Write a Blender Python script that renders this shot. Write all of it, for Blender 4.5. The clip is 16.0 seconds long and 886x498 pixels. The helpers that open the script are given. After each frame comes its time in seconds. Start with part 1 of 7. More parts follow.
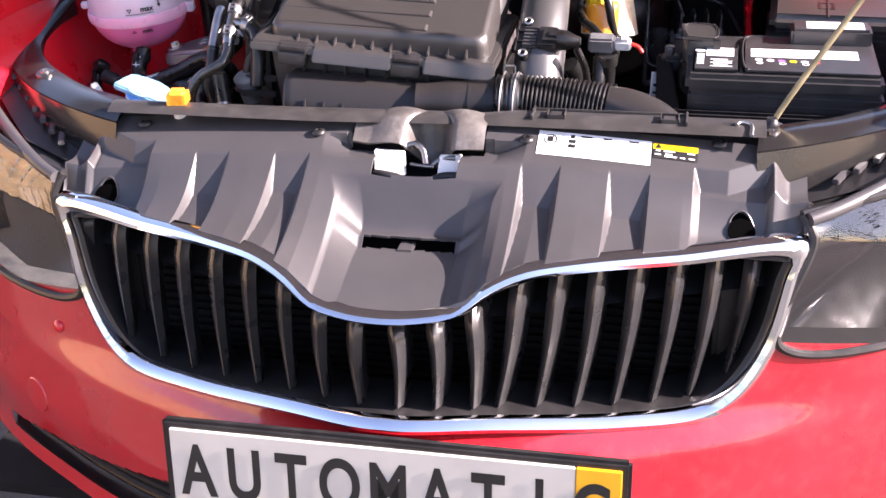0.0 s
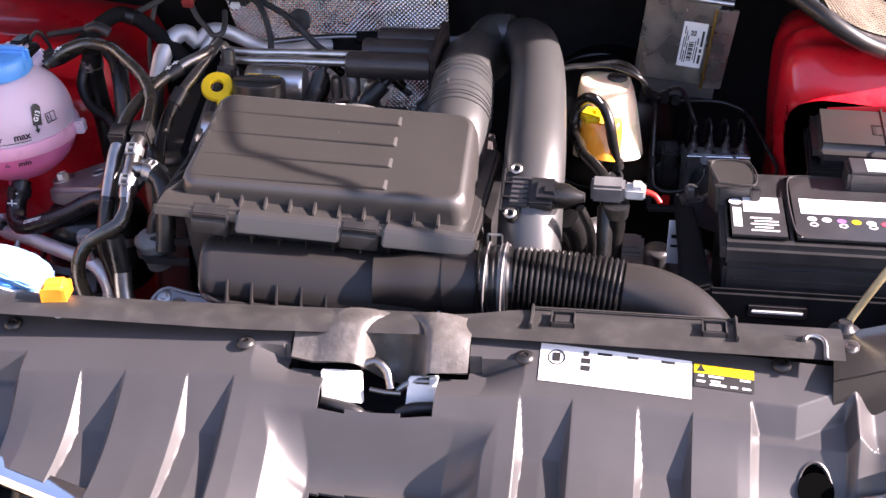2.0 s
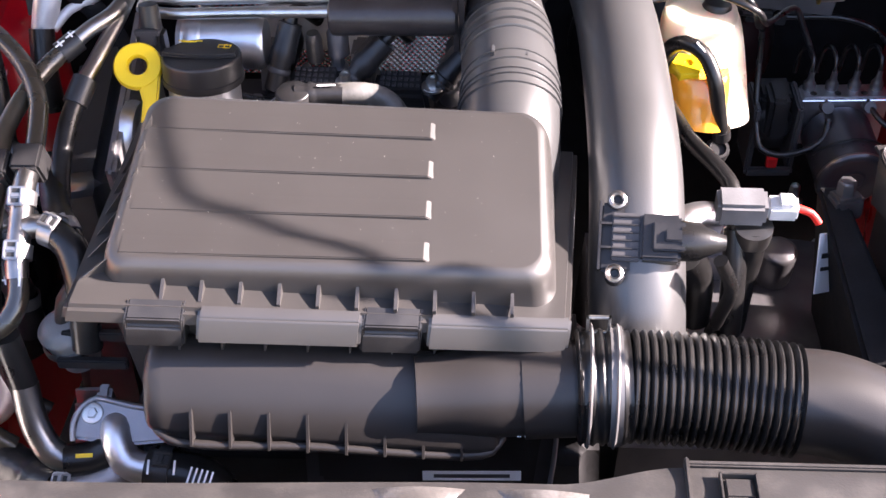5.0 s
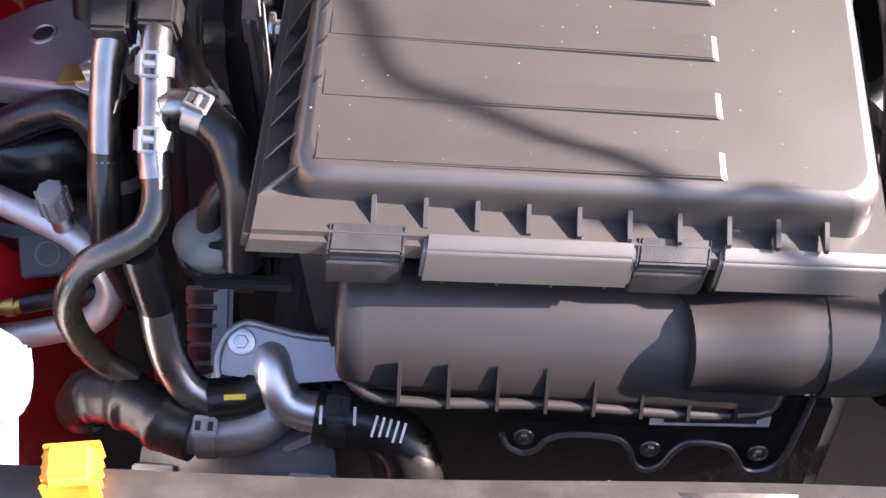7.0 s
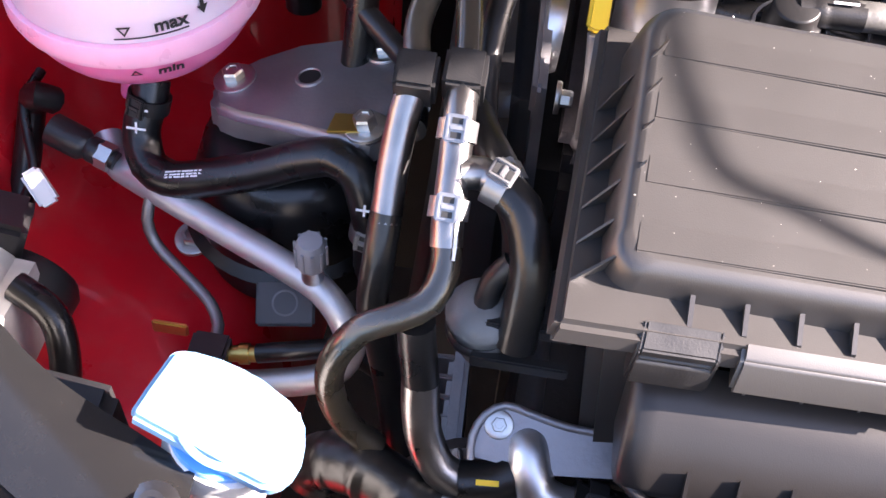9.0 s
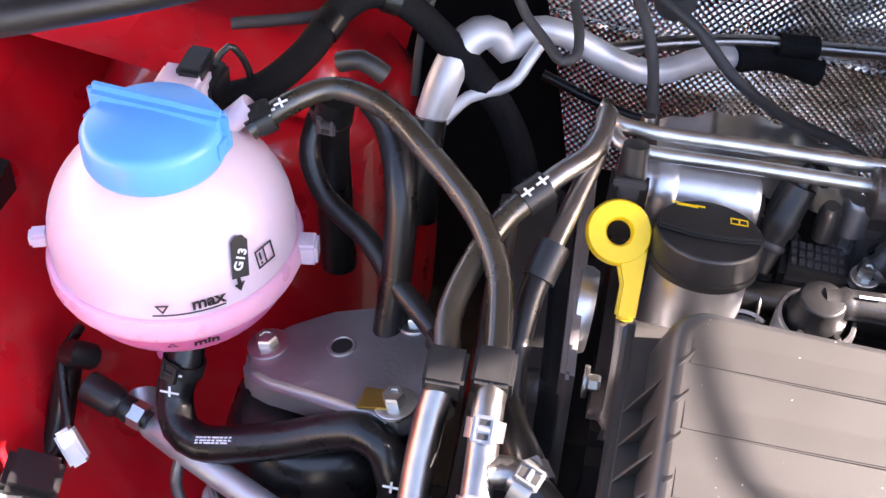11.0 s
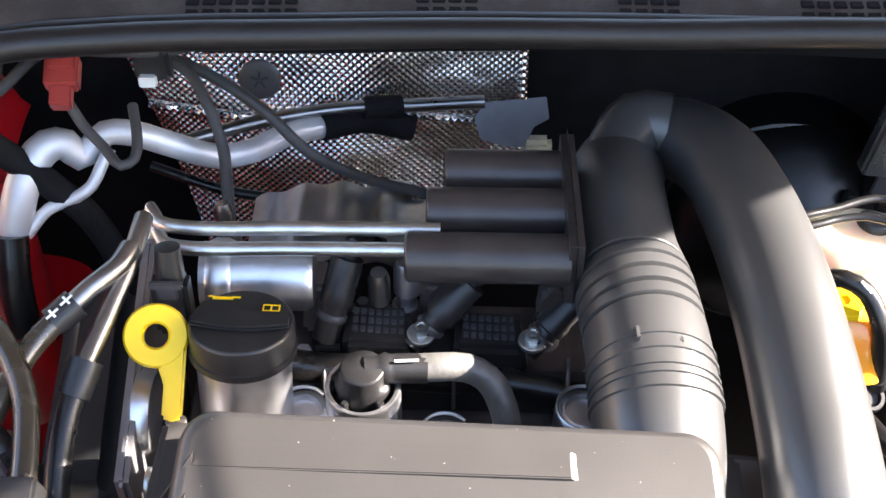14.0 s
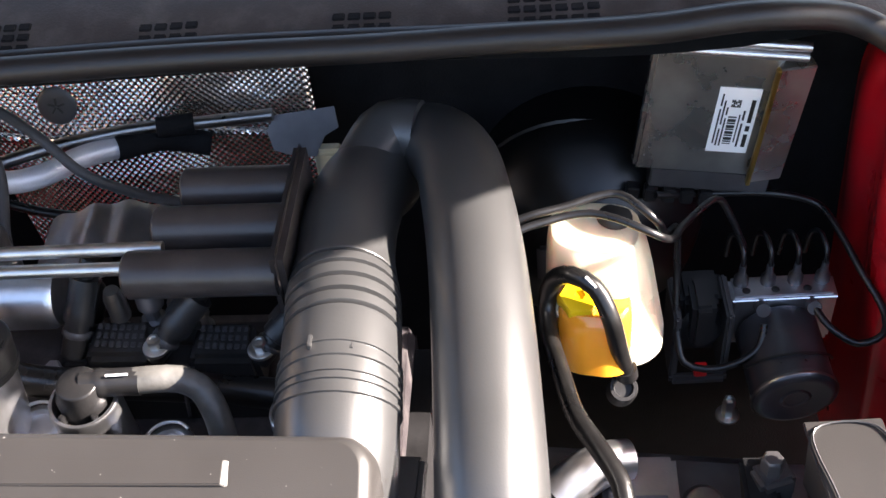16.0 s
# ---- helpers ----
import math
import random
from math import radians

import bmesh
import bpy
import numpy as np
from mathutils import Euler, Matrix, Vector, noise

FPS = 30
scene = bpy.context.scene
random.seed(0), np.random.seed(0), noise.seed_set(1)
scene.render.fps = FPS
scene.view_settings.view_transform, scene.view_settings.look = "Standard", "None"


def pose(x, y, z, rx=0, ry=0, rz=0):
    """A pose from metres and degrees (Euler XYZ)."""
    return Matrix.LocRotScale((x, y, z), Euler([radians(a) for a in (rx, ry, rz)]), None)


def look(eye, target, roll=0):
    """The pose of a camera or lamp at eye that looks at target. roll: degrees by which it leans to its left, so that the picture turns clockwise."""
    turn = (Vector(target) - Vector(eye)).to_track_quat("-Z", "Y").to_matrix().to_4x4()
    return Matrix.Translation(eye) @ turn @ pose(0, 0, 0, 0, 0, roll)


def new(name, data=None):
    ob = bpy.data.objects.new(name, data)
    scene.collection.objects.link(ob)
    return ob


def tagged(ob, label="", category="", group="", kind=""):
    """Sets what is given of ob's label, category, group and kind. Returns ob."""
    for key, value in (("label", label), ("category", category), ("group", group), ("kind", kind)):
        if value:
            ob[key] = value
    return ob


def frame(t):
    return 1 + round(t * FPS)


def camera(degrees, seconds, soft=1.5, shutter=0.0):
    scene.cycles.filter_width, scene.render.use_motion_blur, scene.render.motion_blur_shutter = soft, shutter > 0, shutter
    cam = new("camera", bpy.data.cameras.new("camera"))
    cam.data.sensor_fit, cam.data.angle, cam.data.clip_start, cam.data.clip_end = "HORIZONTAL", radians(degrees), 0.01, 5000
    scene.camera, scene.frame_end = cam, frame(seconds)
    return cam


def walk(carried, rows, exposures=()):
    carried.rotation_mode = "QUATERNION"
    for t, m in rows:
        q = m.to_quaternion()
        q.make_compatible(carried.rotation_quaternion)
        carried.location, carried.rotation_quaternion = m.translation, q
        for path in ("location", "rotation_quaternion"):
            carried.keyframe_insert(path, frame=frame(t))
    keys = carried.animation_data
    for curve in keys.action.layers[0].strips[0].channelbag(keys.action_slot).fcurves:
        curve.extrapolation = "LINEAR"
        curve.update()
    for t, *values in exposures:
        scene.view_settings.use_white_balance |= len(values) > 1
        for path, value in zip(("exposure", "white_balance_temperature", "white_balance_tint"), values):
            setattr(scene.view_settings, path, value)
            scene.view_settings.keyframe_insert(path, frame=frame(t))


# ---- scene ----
cam = camera(39.09, 16.0)
PATH = [
    (0, (0.3270, -1.0764, 1.4479), (0.1332, -0.2079, 0.9916), -2.10),
    (0.5, (0.2685, -0.9932, 1.4706), (0.0994, -0.1188, 1.0158), -1.62),
    (1, (0.2284, -0.8887, 1.4878), (0.0786, -0.0113, 1.0319), -1.15),
    (1.5, (0.2139, -0.7718, 1.5007), (0.0689, 0.1035, 1.0394), -1.09),
    (2, (0.2111, -0.6350, 1.5071), (0.0677, 0.2287, 1.0240), -1.46),
    (2.5, (0.1868, -0.5417, 1.5044), (0.0706, 0.3146, 1.0011), -1.25),
    (3, (0.1544, -0.4595, 1.5056), (0.0731, 0.3867, 0.9789), -1.21),
    (3.2, (0.1426, -0.4285, 1.5103), (0.0687, 0.4103, 0.9708), -1.40),
    (5.3, (0.0195, -0.1131, 1.4567), (-0.0517, 0.6443, 0.8076), -2.73),
    (5.5, (0.0055, -0.0923, 1.4463), (-0.0617, 0.6571, 0.7875), -2.53),
    (6, (-0.0295, -0.0314, 1.4274), (-0.0889, 0.6779, 0.7250), -2.10),
    (6.5, (-0.0947, 0.0205, 1.4197), (-0.1164, 0.6804, 0.6687), 0.36),
    (7, (-0.1667, 0.0474, 1.3990), (-0.1570, 0.6796, 0.6243), 3.30),
    (7.5, (-0.2184, 0.0654, 1.3889), (-0.1978, 0.6775, 0.5984), 5.51),
    (8, (-0.2462, 0.0823, 1.3832), (-0.2511, 0.6839, 0.5844), 5.14),
    (8.5, (-0.2636, 0.0840, 1.3810), (-0.2943, 0.6995, 0.5934), 4.84),
    (9, (-0.2772, 0.0787, 1.3786), (-0.3302, 0.7318, 0.6231), 5.44),
    (9.5, (-0.2820, 0.0807, 1.3809), (-0.3595, 0.7701, 0.6608), 5.44),
    (10, (-0.2884, 0.0926, 1.3987), (-0.3831, 0.8039, 0.7023), 5.14),
    (10.2, (-0.2884, 0.0999, 1.4051), (-0.3915, 0.8177, 0.7164), 4.77),
    (12.3, (-0.2434, 0.1434, 1.4745), (-0.3150, 0.8915, 0.8148), 3.39),
    (12.5, (-0.2224, 0.1478, 1.4783), (-0.2884, 0.8949, 0.8169), 2.98),
    (13, (-0.1747, 0.1513, 1.4797), (-0.2175, 0.9039, 0.8226), 2.32),
    (13.5, (-0.1303, 0.1527, 1.4837), (-0.1567, 0.9067, 0.8273), 1.33),
    (14, (-0.0939, 0.1511, 1.4889), (-0.0996, 0.9060, 0.8331), 0.74),
    (14.5, (-0.0413, 0.1513, 1.4999), (-0.0605, 0.9027, 0.8403), -1.11),
    (15, (0.0166, 0.1503, 1.5097), (-0.0203, 0.8984, 0.8471), -2.76),
    (15.5, (0.0774, 0.1491, 1.5141), (0.0183, 0.8942, 0.8497), -4.24),
    (16, (0.1518, 0.1474, 1.5148), (0.0612, 0.8896, 0.8507), -6.32),
]
LOOKS = [(0, 2.35, 6900, 32), (3, 2.5, 6900, 33), (5.5, 3.05, 6800, 27), (9, 3.1, 6900, 26), (12.5, 3.6, 7300, 26), (14.5, 3.2, 6900, 14), (15.5, 2.95, 6900, 15), (16, 2.8, 7000, 18)]
walk(cam, [(t, look(eye, target, roll)) for t, eye, target, roll in PATH], LOOKS)

# ---- light ----
SUN = Vector((0.88, 0.02, 0.465)).normalized()
world = bpy.data.worlds.new("sky")
world.use_nodes = True
scene.world = world
wn = world.node_tree.nodes
sky = wn.new("ShaderNodeTexSky")
sky.sky_type, sky.sun_disc = "NISHITA", False
sky.sun_elevation = math.asin(SUN.z)
sky.sun_rotation = math.atan2(SUN.x, SUN.y)
world.node_tree.links.new(sky.outputs[0], wn["Background"].inputs[0])
wn["Background"].inputs[1].default_value = 0.10
sun_data = bpy.data.lights.new("sun", "SUN")
sun_data.energy, sun_data.angle, sun_data.color = 5.0, radians(0.5), (1.0, 0.965, 0.90)
sun = new("sun", sun_data)
sun.matrix_world = look(SUN * 20, (0, 0, 0))


# ---- mesh helpers ----
def part(name, bm, material, parent=None, label="", smooth=True, kind=""):
    me = bpy.data.meshes.new(name)
    weighted = []
    if smooth and len(bm.faces) < 700:
        # large faces stay flat, small bevels carry the bend
        bm.normal_update()
        area = {f: f.calc_area() for f in bm.faces}
        for f in bm.faces:
            for v in f.verts:
                n = Vector((0, 0, 0))
                for g in v.link_faces:
                    if f.normal.dot(g.normal) > 0.6:
                        n += g.normal * area[g]
                weighted.append(n.normalized() if n.length > 1e-14 else f.normal.copy())
    bm.to_mesh(me)
    bm.free()
    me.materials.append(material)
    if smooth:
        for p in me.polygons:
            p.use_smooth = True
        me.set_sharp_from_angle(angle=radians(38))
        if weighted:
            me.normals_split_custom_set(weighted)
    ob = new(name, me)
    if parent is not None:
        ob.parent = parent
        ob.matrix_parent_inverse = parent.matrix_basis.inverted()
    return tagged(ob, label, kind=kind)


def thing(name, at, label, category, group="", kind=""):
    ob = new(name)
    ob.empty_display_size = 0.03
    ob.location = at
    return tagged(ob, label, category, group, kind)


def merged(*bms):
    out = bmesh.new()
    for b in bms:
        me = bpy.data.meshes.new("tmp")
        b.to_mesh(me)
        b.free()
        out.from_mesh(me)
        bpy.data.meshes.remove(me)
    return out


def bevel(bm, width, segments=2, angle=30):
    if width > 0:
        es = [e for e in bm.edges if len(e.link_faces) == 2 and e.calc_face_angle(0) > radians(angle)]
        bmesh.ops.bevel(bm, geom=es, offset=width, segments=segments, affect="EDGES", clamp_overlap=True)
    return bm


def hexa(c, bev=0.002, segments=2):
    """Eight corners: bottom ring of four, then top ring of four."""
    bm = bmesh.new()
    v = [bm.verts.new(p) for p in c]
    for f in ((3, 2, 1, 0), (4, 5, 6, 7), (0, 1, 5, 4), (1, 2, 6, 5), (2, 3, 7, 6), (3, 0, 4, 7)):
        bm.faces.new([v[i] for i in f])
    bmesh.ops.recalc_face_normals(bm, faces=bm.faces)
    return bevel(bm, bev, segments)


def box(x0, x1, y0, y1, z0, z1, bev=0.002, m=None, segments=2):
    bm = hexa([(x0, y0, z0), (x1, y0, z0), (x1, y1, z0), (x0, y1, z0), (x0, y0, z1), (x1, y0, z1), (x1, y1, z1), (x0, y1, z1)], bev, segments)
    if m is not None:
        bm.transform(m)
    return bm


def frame_of(o, xdir, up):
    """A matrix at o whose x runs along xdir and whose z is near up."""
    x = Vector(xdir).normalized()
    y = Vector(up).cross(x).normalized()
    z = x.cross(y)
    m = Matrix((x, y, z)).transposed().to_4x4()
    m.translation = Vector(o)
    return m


def axis_frame(o, zdir, hint=(1, 0, 0)):
    """A matrix at o whose z runs along zdir."""
    z = Vector(zdir).normalized()
    x = Vector(hint) - z * Vector(hint).dot(z)
    if x.length < 1e-4:
        x = Vector((0, 1, 0)) - z * z.y
    x.normalize()
    y = z.cross(x)
    m = Matrix((x, y, z)).transposed().to_4x4()
    m.translation = Vector(o)
    return m


def lathe(profile, m, segs=32, closed=False):
    """Turns (radius, height) pairs round the z of m."""
    bm = bmesh.new()
    rings = []
    for r, h in profile:
        if r < 1e-5:
            rings.append([bm.verts.new((0, 0, h))])
        else:
            rings.append([bm.verts.new((r * math.cos(2 * math.pi * i / segs), r * math.sin(2 * math.pi * i / segs), h)) for i in range(segs)])
    for a, b in zip(rings, rings[1:]):
        for i in range(segs):
            j = (i + 1) % segs
            if len(a) == 1 and len(b) > 1:
                bm.faces.new((a[0], b[i], b[j]))
            elif len(b) == 1 and len(a) > 1:
                bm.faces.new((a[i], b[0], a[j]))
            elif len(a) > 1:
                bm.faces.new((a[i], b[i], b[j], a[j]))
    for r in (rings[0], rings[-1]):
        if len(r) > 2 and not closed:
            bm.faces.new(r)
    bmesh.ops.recalc_face_normals(bm, faces=bm.faces)
    bm.transform(m)
    return bm


def spline(pts, step=0.006):
    """A smooth curve through the points, at about even steps."""
    p = [Vector(q) for q in pts]
    if len(p) == 2:
        n = max(2, int((p[1] - p[0]).length / step))
        return [p[0].lerp(p[1], i / n) for i in range(n + 1)]
    p = [2 * p[0] - p[1]] + p + [2 * p[-1] - p[-2]]
    out = []
    for a, b, c, d in zip(p, p[1:], p[2:], p[3:]):
        t1, t2, t3 = [(v - u).length ** 0.5 + 1e-6 for u, v in ((a, b), (b, c), (c, d))]
        n = max(2, int((c - b).length / step))
        for i in range(n):
            t = t1 + t2 * i / n
            e, f, g = t1, t1 + t2, t1 + t2 + t3
            a1 = a * ((e - t) / e) + b * (t / e)
            a2 = b * ((f - t) / t2) + c * ((t - e) / t2)
            a3 = c * ((g - t) / t3) + d * ((t - f) / t3)
            b1 = a1 * ((f - t) / f) + a2 * (t / f)
            b2 = a2 * ((g - t) / (t2 + t3)) + a3 * ((t - e) / (t2 + t3))
            out.append(b1 * ((f - t) / t2) + b2 * ((t - e) / t2))
    return out + [p[-2]]


def tube(pts, radius, segs=14, step=0.006, caps=True, flat=1.0, hint=(0, 0, 1)):
    """A swept tube. radius: a number, or a function of the length along it (0 to 1) and in metres."""
    path = spline(pts, step)
    bm = bmesh.new()
    total = sum((b - a).length for a, b in zip(path, path[1:]))
    rings, run, nrm = [], 0.0, None
    for i, q in enumerate(path):
        tan = (path[min(i + 1, len(path) - 1)] - path[max(i - 1, 0)]).normalized()
        if nrm is None:
            h = Vector(hint)
            if abs(h.dot(tan)) > 0.95:
                h = Vector((0, 1, 0))
            nrm = (h - tan * h.dot(tan)).normalized()
        else:
            nrm = (nrm - tan * nrm.dot(tan)).normalized()
        side = tan.cross(nrm)
        r = radius(run / total, run) if callable(radius) else radius
        rings.append([bm.verts.new(q + nrm * (r * flat * math.cos(a)) + side * (r * math.sin(a))) for a in (2 * math.pi * k / segs for k in range(segs))])
        if i + 1 < len(path):
            run += (path[i + 1] - q).length
    for a, b in zip(rings, rings[1:]):
        for k in range(segs):
            j = (k + 1) % segs
            bm.faces.new((a[k], a[j], b[j], b[k]))
    if caps:
        bm.faces.new(rings[0][::-1])
        bm.faces.new(rings[-1])
    bmesh.ops.recalc_face_normals(bm, faces=bm.faces)
    return bm


def slab(outline, h, m=None, bev=0.001, segments=2):
    """A flat outline in xy, raised from z 0 to h."""
    bm = bmesh.new()
    f = bm.faces.new([bm.verts.new((x, y, 0)) for x, y in outline])
    r = bmesh.ops.extrude_face_region(bm, geom=[f])
    for v in r["geom"]:
        if isinstance(v, bmesh.types.BMVert):
            v.co.z += h
    bmesh.ops.recalc_face_normals(bm, faces=bm.faces)
    bevel(bm, bev, segments)
    if m is not None:
        bm.transform(m)
    return bm


def grid(fn, nu, nv):
    """A sheet of nu by nv cells; fn(u, v), with u and v from 0 to 1."""
    bm = bmesh.new()
    vs = [[bm.verts.new(fn(i / nu, j / nv)) for i in range(nu + 1)] for j in range(nv + 1)]
    for j in range(nv):
        for i in range(nu):
            bm.faces.new((vs[j][i], vs[j][i + 1], vs[j + 1][i + 1], vs[j + 1][i]))
    return bm


def shell(bm, t):
    """Gives a sheet thickness t, downwards along its normals."""
    bmesh.ops.recalc_face_normals(bm, faces=bm.faces)
    bmesh.ops.solidify(bm, geom=list(bm.faces), thickness=t)
    return bm


def words(name, text, size, m, material, parent, bold=0.0, label=""):
    cu = bpy.data.curves.new(name, "FONT")
    cu.body, cu.size, cu.align_x, cu.align_y, cu.extrude, cu.offset = text, size, "CENTER", "CENTER", 0.0002, bold
    tmp = bpy.data.objects.new("tmp_text", cu)
    scene.collection.objects.link(tmp)
    me = bpy.data.meshes.new_from_object(tmp.evaluated_get(bpy.context.evaluated_depsgraph_get()))
    bpy.data.objects.remove(tmp)
    bm = bmesh.new()
    bm.from_mesh(me)
    bpy.data.meshes.remove(me)
    bm.transform(m)
    return part(name, bm, material, parent, label, smooth=False)


# ---- materials ----
def material(name, color, rough=0.5, metal=0.0, var=0.25, scale=40.0, bump=0.15, bump_scale=600.0, coat=0.0, dust=0.0, dust_color=(0.42, 0.38, 0.33), spec=0.5, trans=0.0, sss=0.0, rvar=0.15):
    m = bpy.data.materials.new(name)
    m.use_nodes = True
    nt = m.node_tree
    n, l = nt.nodes, nt.links
    b = n["Principled BSDF"]
    tc = n.new("ShaderNodeTexCoord")
    big = n.new("ShaderNodeTexNoise")
    big.inputs["Scale"].default_value, big.inputs["Detail"].default_value = scale, 6
    l.new(tc.outputs["Object"], big.inputs["Vector"])
    fine = n.new("ShaderNodeTexNoise")
    fine.inputs["Scale"].default_value, fine.inputs["Detail"].default_value = bump_scale, 3
    l.new(tc.outputs["Object"], fine.inputs["Vector"])
    ramp = n.new("ShaderNodeMapRange")
    ramp.inputs["From Min"].default_value, ramp.inputs["From Max"].default_value = 0.3, 0.7
    ramp.inputs["To Min"].default_value, ramp.inputs["To Max"].default_value = 1 - var, 1 + var
    l.new(big.outputs["Fac"], ramp.inputs["Value"])
    mul = n.new("ShaderNodeMix")
    mul.data_type, mul.blend_type = "RGBA", "MULTIPLY"
    mul.inputs[0].default_value = 1.0
    mul.inputs[6].default_value = (*color, 1)
    l.new(ramp.outputs[0], mul.inputs[7])
    col = mul.outputs[2]
    if dust:
        speck = n.new("ShaderNodeTexNoise")
        speck.inputs["Scale"].default_value, speck.inputs["Detail"].default_value = 40, 8
        speck.inputs["Roughness"].default_value = 0.7
        l.new(tc.outputs["Object"], speck.inputs["Vector"])
        dr = n.new("ShaderNodeMapRange")
        dr.inputs["From Min"].default_value, dr.inputs["From Max"].default_value = 0.48, 0.72
        dr.inputs["To Max"].default_value = dust
        l.new(speck.outputs["Fac"], dr.inputs["Value"])
        mix = n.new("ShaderNodeMix")
        mix.data_type = "RGBA"
        l.new(dr.outputs[0], mix.inputs[0])
        l.new(col, mix.inputs[6])
        mix.inputs[7].default_value = (*dust_color, 1)
        col = mix.outputs[2]
    l.new(col, b.inputs["Base Color"])
    rr = n.new("ShaderNodeMapRange")
    rr.inputs["From Min"].default_value, rr.inputs["From Max"].default_value = 0.3, 0.7
    rr.inputs["To Min"].default_value, rr.inputs["To Max"].default_value = max(0.0, rough - rvar * rough), min(1.0, rough + rvar * rough)
    l.new(big.outputs["Fac"], rr.inputs["Value"])
    l.new(rr.outputs[0], b.inputs["Roughness"])
    b.inputs["Metallic"].default_value = metal
    b.inputs["Specular IOR Level"].default_value = spec
    b.inputs["Coat Weight"].default_value = coat
    b.inputs["Coat Roughness"].default_value = 0.05
    b.inputs["Transmission Weight"].default_value = trans
    if sss:
        b.inputs["Subsurface Weight"].default_value = sss
        b.inputs["Subsurface Radius"].default_value = (0.02, 0.012, 0.012)
        b.inputs["Subsurface Scale"].default_value = 0.6
    if bump:
        bp = n.new("ShaderNodeBump")
        bp.inputs["Strength"].default_value, bp.inputs["Distance"].default_value = bump, 0.001
        l.new(fine.outputs["Fac"], bp.inputs["Height"])
        l.new(bp.outputs[0], b.inputs["Normal"])
    return m


RED = material("red_paint", (0.52, 0.012, 0.02), 0.3, var=0.06, scale=8, bump=0.0, coat=1.0, dust=0.04)
# body red, lifted in colour to make up for shade on inner panels
RED_IN = material("red_inner_paint_lifted", (0.70, 0.011, 0.020), 0.30, var=0.12, scale=12, bump=0.05, bump_scale=200, coat=0.7, dust=0.06)
BLACK = material("black_plastic", (0.015, 0.0145, 0.015), 0.38, var=0.2, bump=0.12, bump_scale=900, dust=0.012)
GREY_PL = material("grained_grey_plastic", (0.050, 0.048, 0.050), 0.38, var=0.06, scale=15, bump=0.12, bump_scale=1300, dust=0.012, rvar=0.06)
BOXPL = material("airbox_plastic", (0.028, 0.0253, 0.0239), 0.42, var=0.05, scale=18, bump=0.1, bump_scale=1500, spec=0.95, rvar=0.05)
DARK_CAST = material("dark_casting", (0.022, 0.021, 0.022), 0.5, 0.3, var=0.4, scale=25, bump=0.3, bump_scale=200)
SNORKPL = material("snorkel_plastic", (0.021, 0.0188, 0.0180), 0.38, var=0.06, scale=18, bump=0.08, bump_scale=1500, spec=0.42, rvar=0.05)
SLATPL = material("gloss_black_slat", (0.020, 0.020, 0.021), 0.30, var=0.1, bump=0.05)
HOSEPL = material("duct_plastic", (0.042, 0.0420, 0.0425), 0.36, var=0.05, scale=18, bump=0.06, bump_scale=900, spec=0.9, rvar=0.05)
# felt black, shared with the sheets that stand for shade
MATTE = material("matte_black_felt_and_shade", (0.012, 0.012, 0.013), 0.9, var=0.3, bump=0.5, bump_scale=500, spec=0.1)
RUBBER = material("black_rubber", (0.009, 0.0085, 0.0085), 0.30, var=0.25, bump=0.1, bump_scale=500, dust=0.012)
CHROME = material("chrome", (0.86, 0.87, 0.89), 0.07, 1.0, var=0.03, bump=0.0)
ALU = material("cast_aluminium", (0.32, 0.31, 0.32), 0.46, 0.85, var=0.15, scale=30, bump=0.2, bump_scale=350)
ALU_S = material("smooth_aluminium", (0.74, 0.74, 0.76), 0.36, 1.0, var=0.1, scale=60, bump=0.05)
STEEL = material("steel", (0.30, 0.29, 0.285), 0.32, 1.0, var=0.15, scale=50, bump=0.1)
ZINC = material("zinc_plated_steel", (0.6, 0.6, 0.58), 0.35, 1.0, var=0.15, scale=60, bump=0.1)
DARKMET = material("dark_metal", (0.13, 0.125, 0.13), 0.42, 0.7, var=0.25, scale=30, bump=0.12)
YELLOW = material("yellow_plastic", (0.85, 0.55, 0.01), 0.35, var=0.05, bump=0.05)
WHITE = material("white_plastic", (0.78, 0.78, 0.76), 0.4, var=0.05, bump=0.05)
PAPER = material("white_label", (0.8, 0.8, 0.8), 0.45, var=0.03, bump=0.0)
# print black, shared with the gap shade below the cowl lattice
INK_SHADE = material("black_ink_and_gap_shade", (0.015, 0.015, 0.015), 0.5, var=0.1, bump=0.0)
BLUE = material("blue_plastic", (0.08, 0.36, 0.85), 0.32, var=0.05, bump=0.05, sss=0.1)
REDPL = material("red_brown_plastic", (0.28, 0.04, 0.035), 0.4, var=0.1, bump=0.05)
BRASS = material("brass", (0.55, 0.38, 0.12), 0.3, 1.0, var=0.1, bump=0.05)
BATT = material("battery_case", (0.028, 0.027, 0.028), 0.36, var=0.2, bump=0.15, spec=0.8, bump_scale=900)
GROUND = material("asphalt", (0.055, 0.053, 0.05), 0.9, var=0.5, scale=25, bump=1.0, bump_scale=160, dust=0.4, dust_color=(0.13, 0.11, 0.08))

# ---- ground ----
tagged(part("ground", grid(lambda u, v: ((u - 0.5) * 400, (v - 0.5) * 400, 0), 20, 20), GROUND), "grey weathered asphalt with dry litter", "ground", kind="structure")


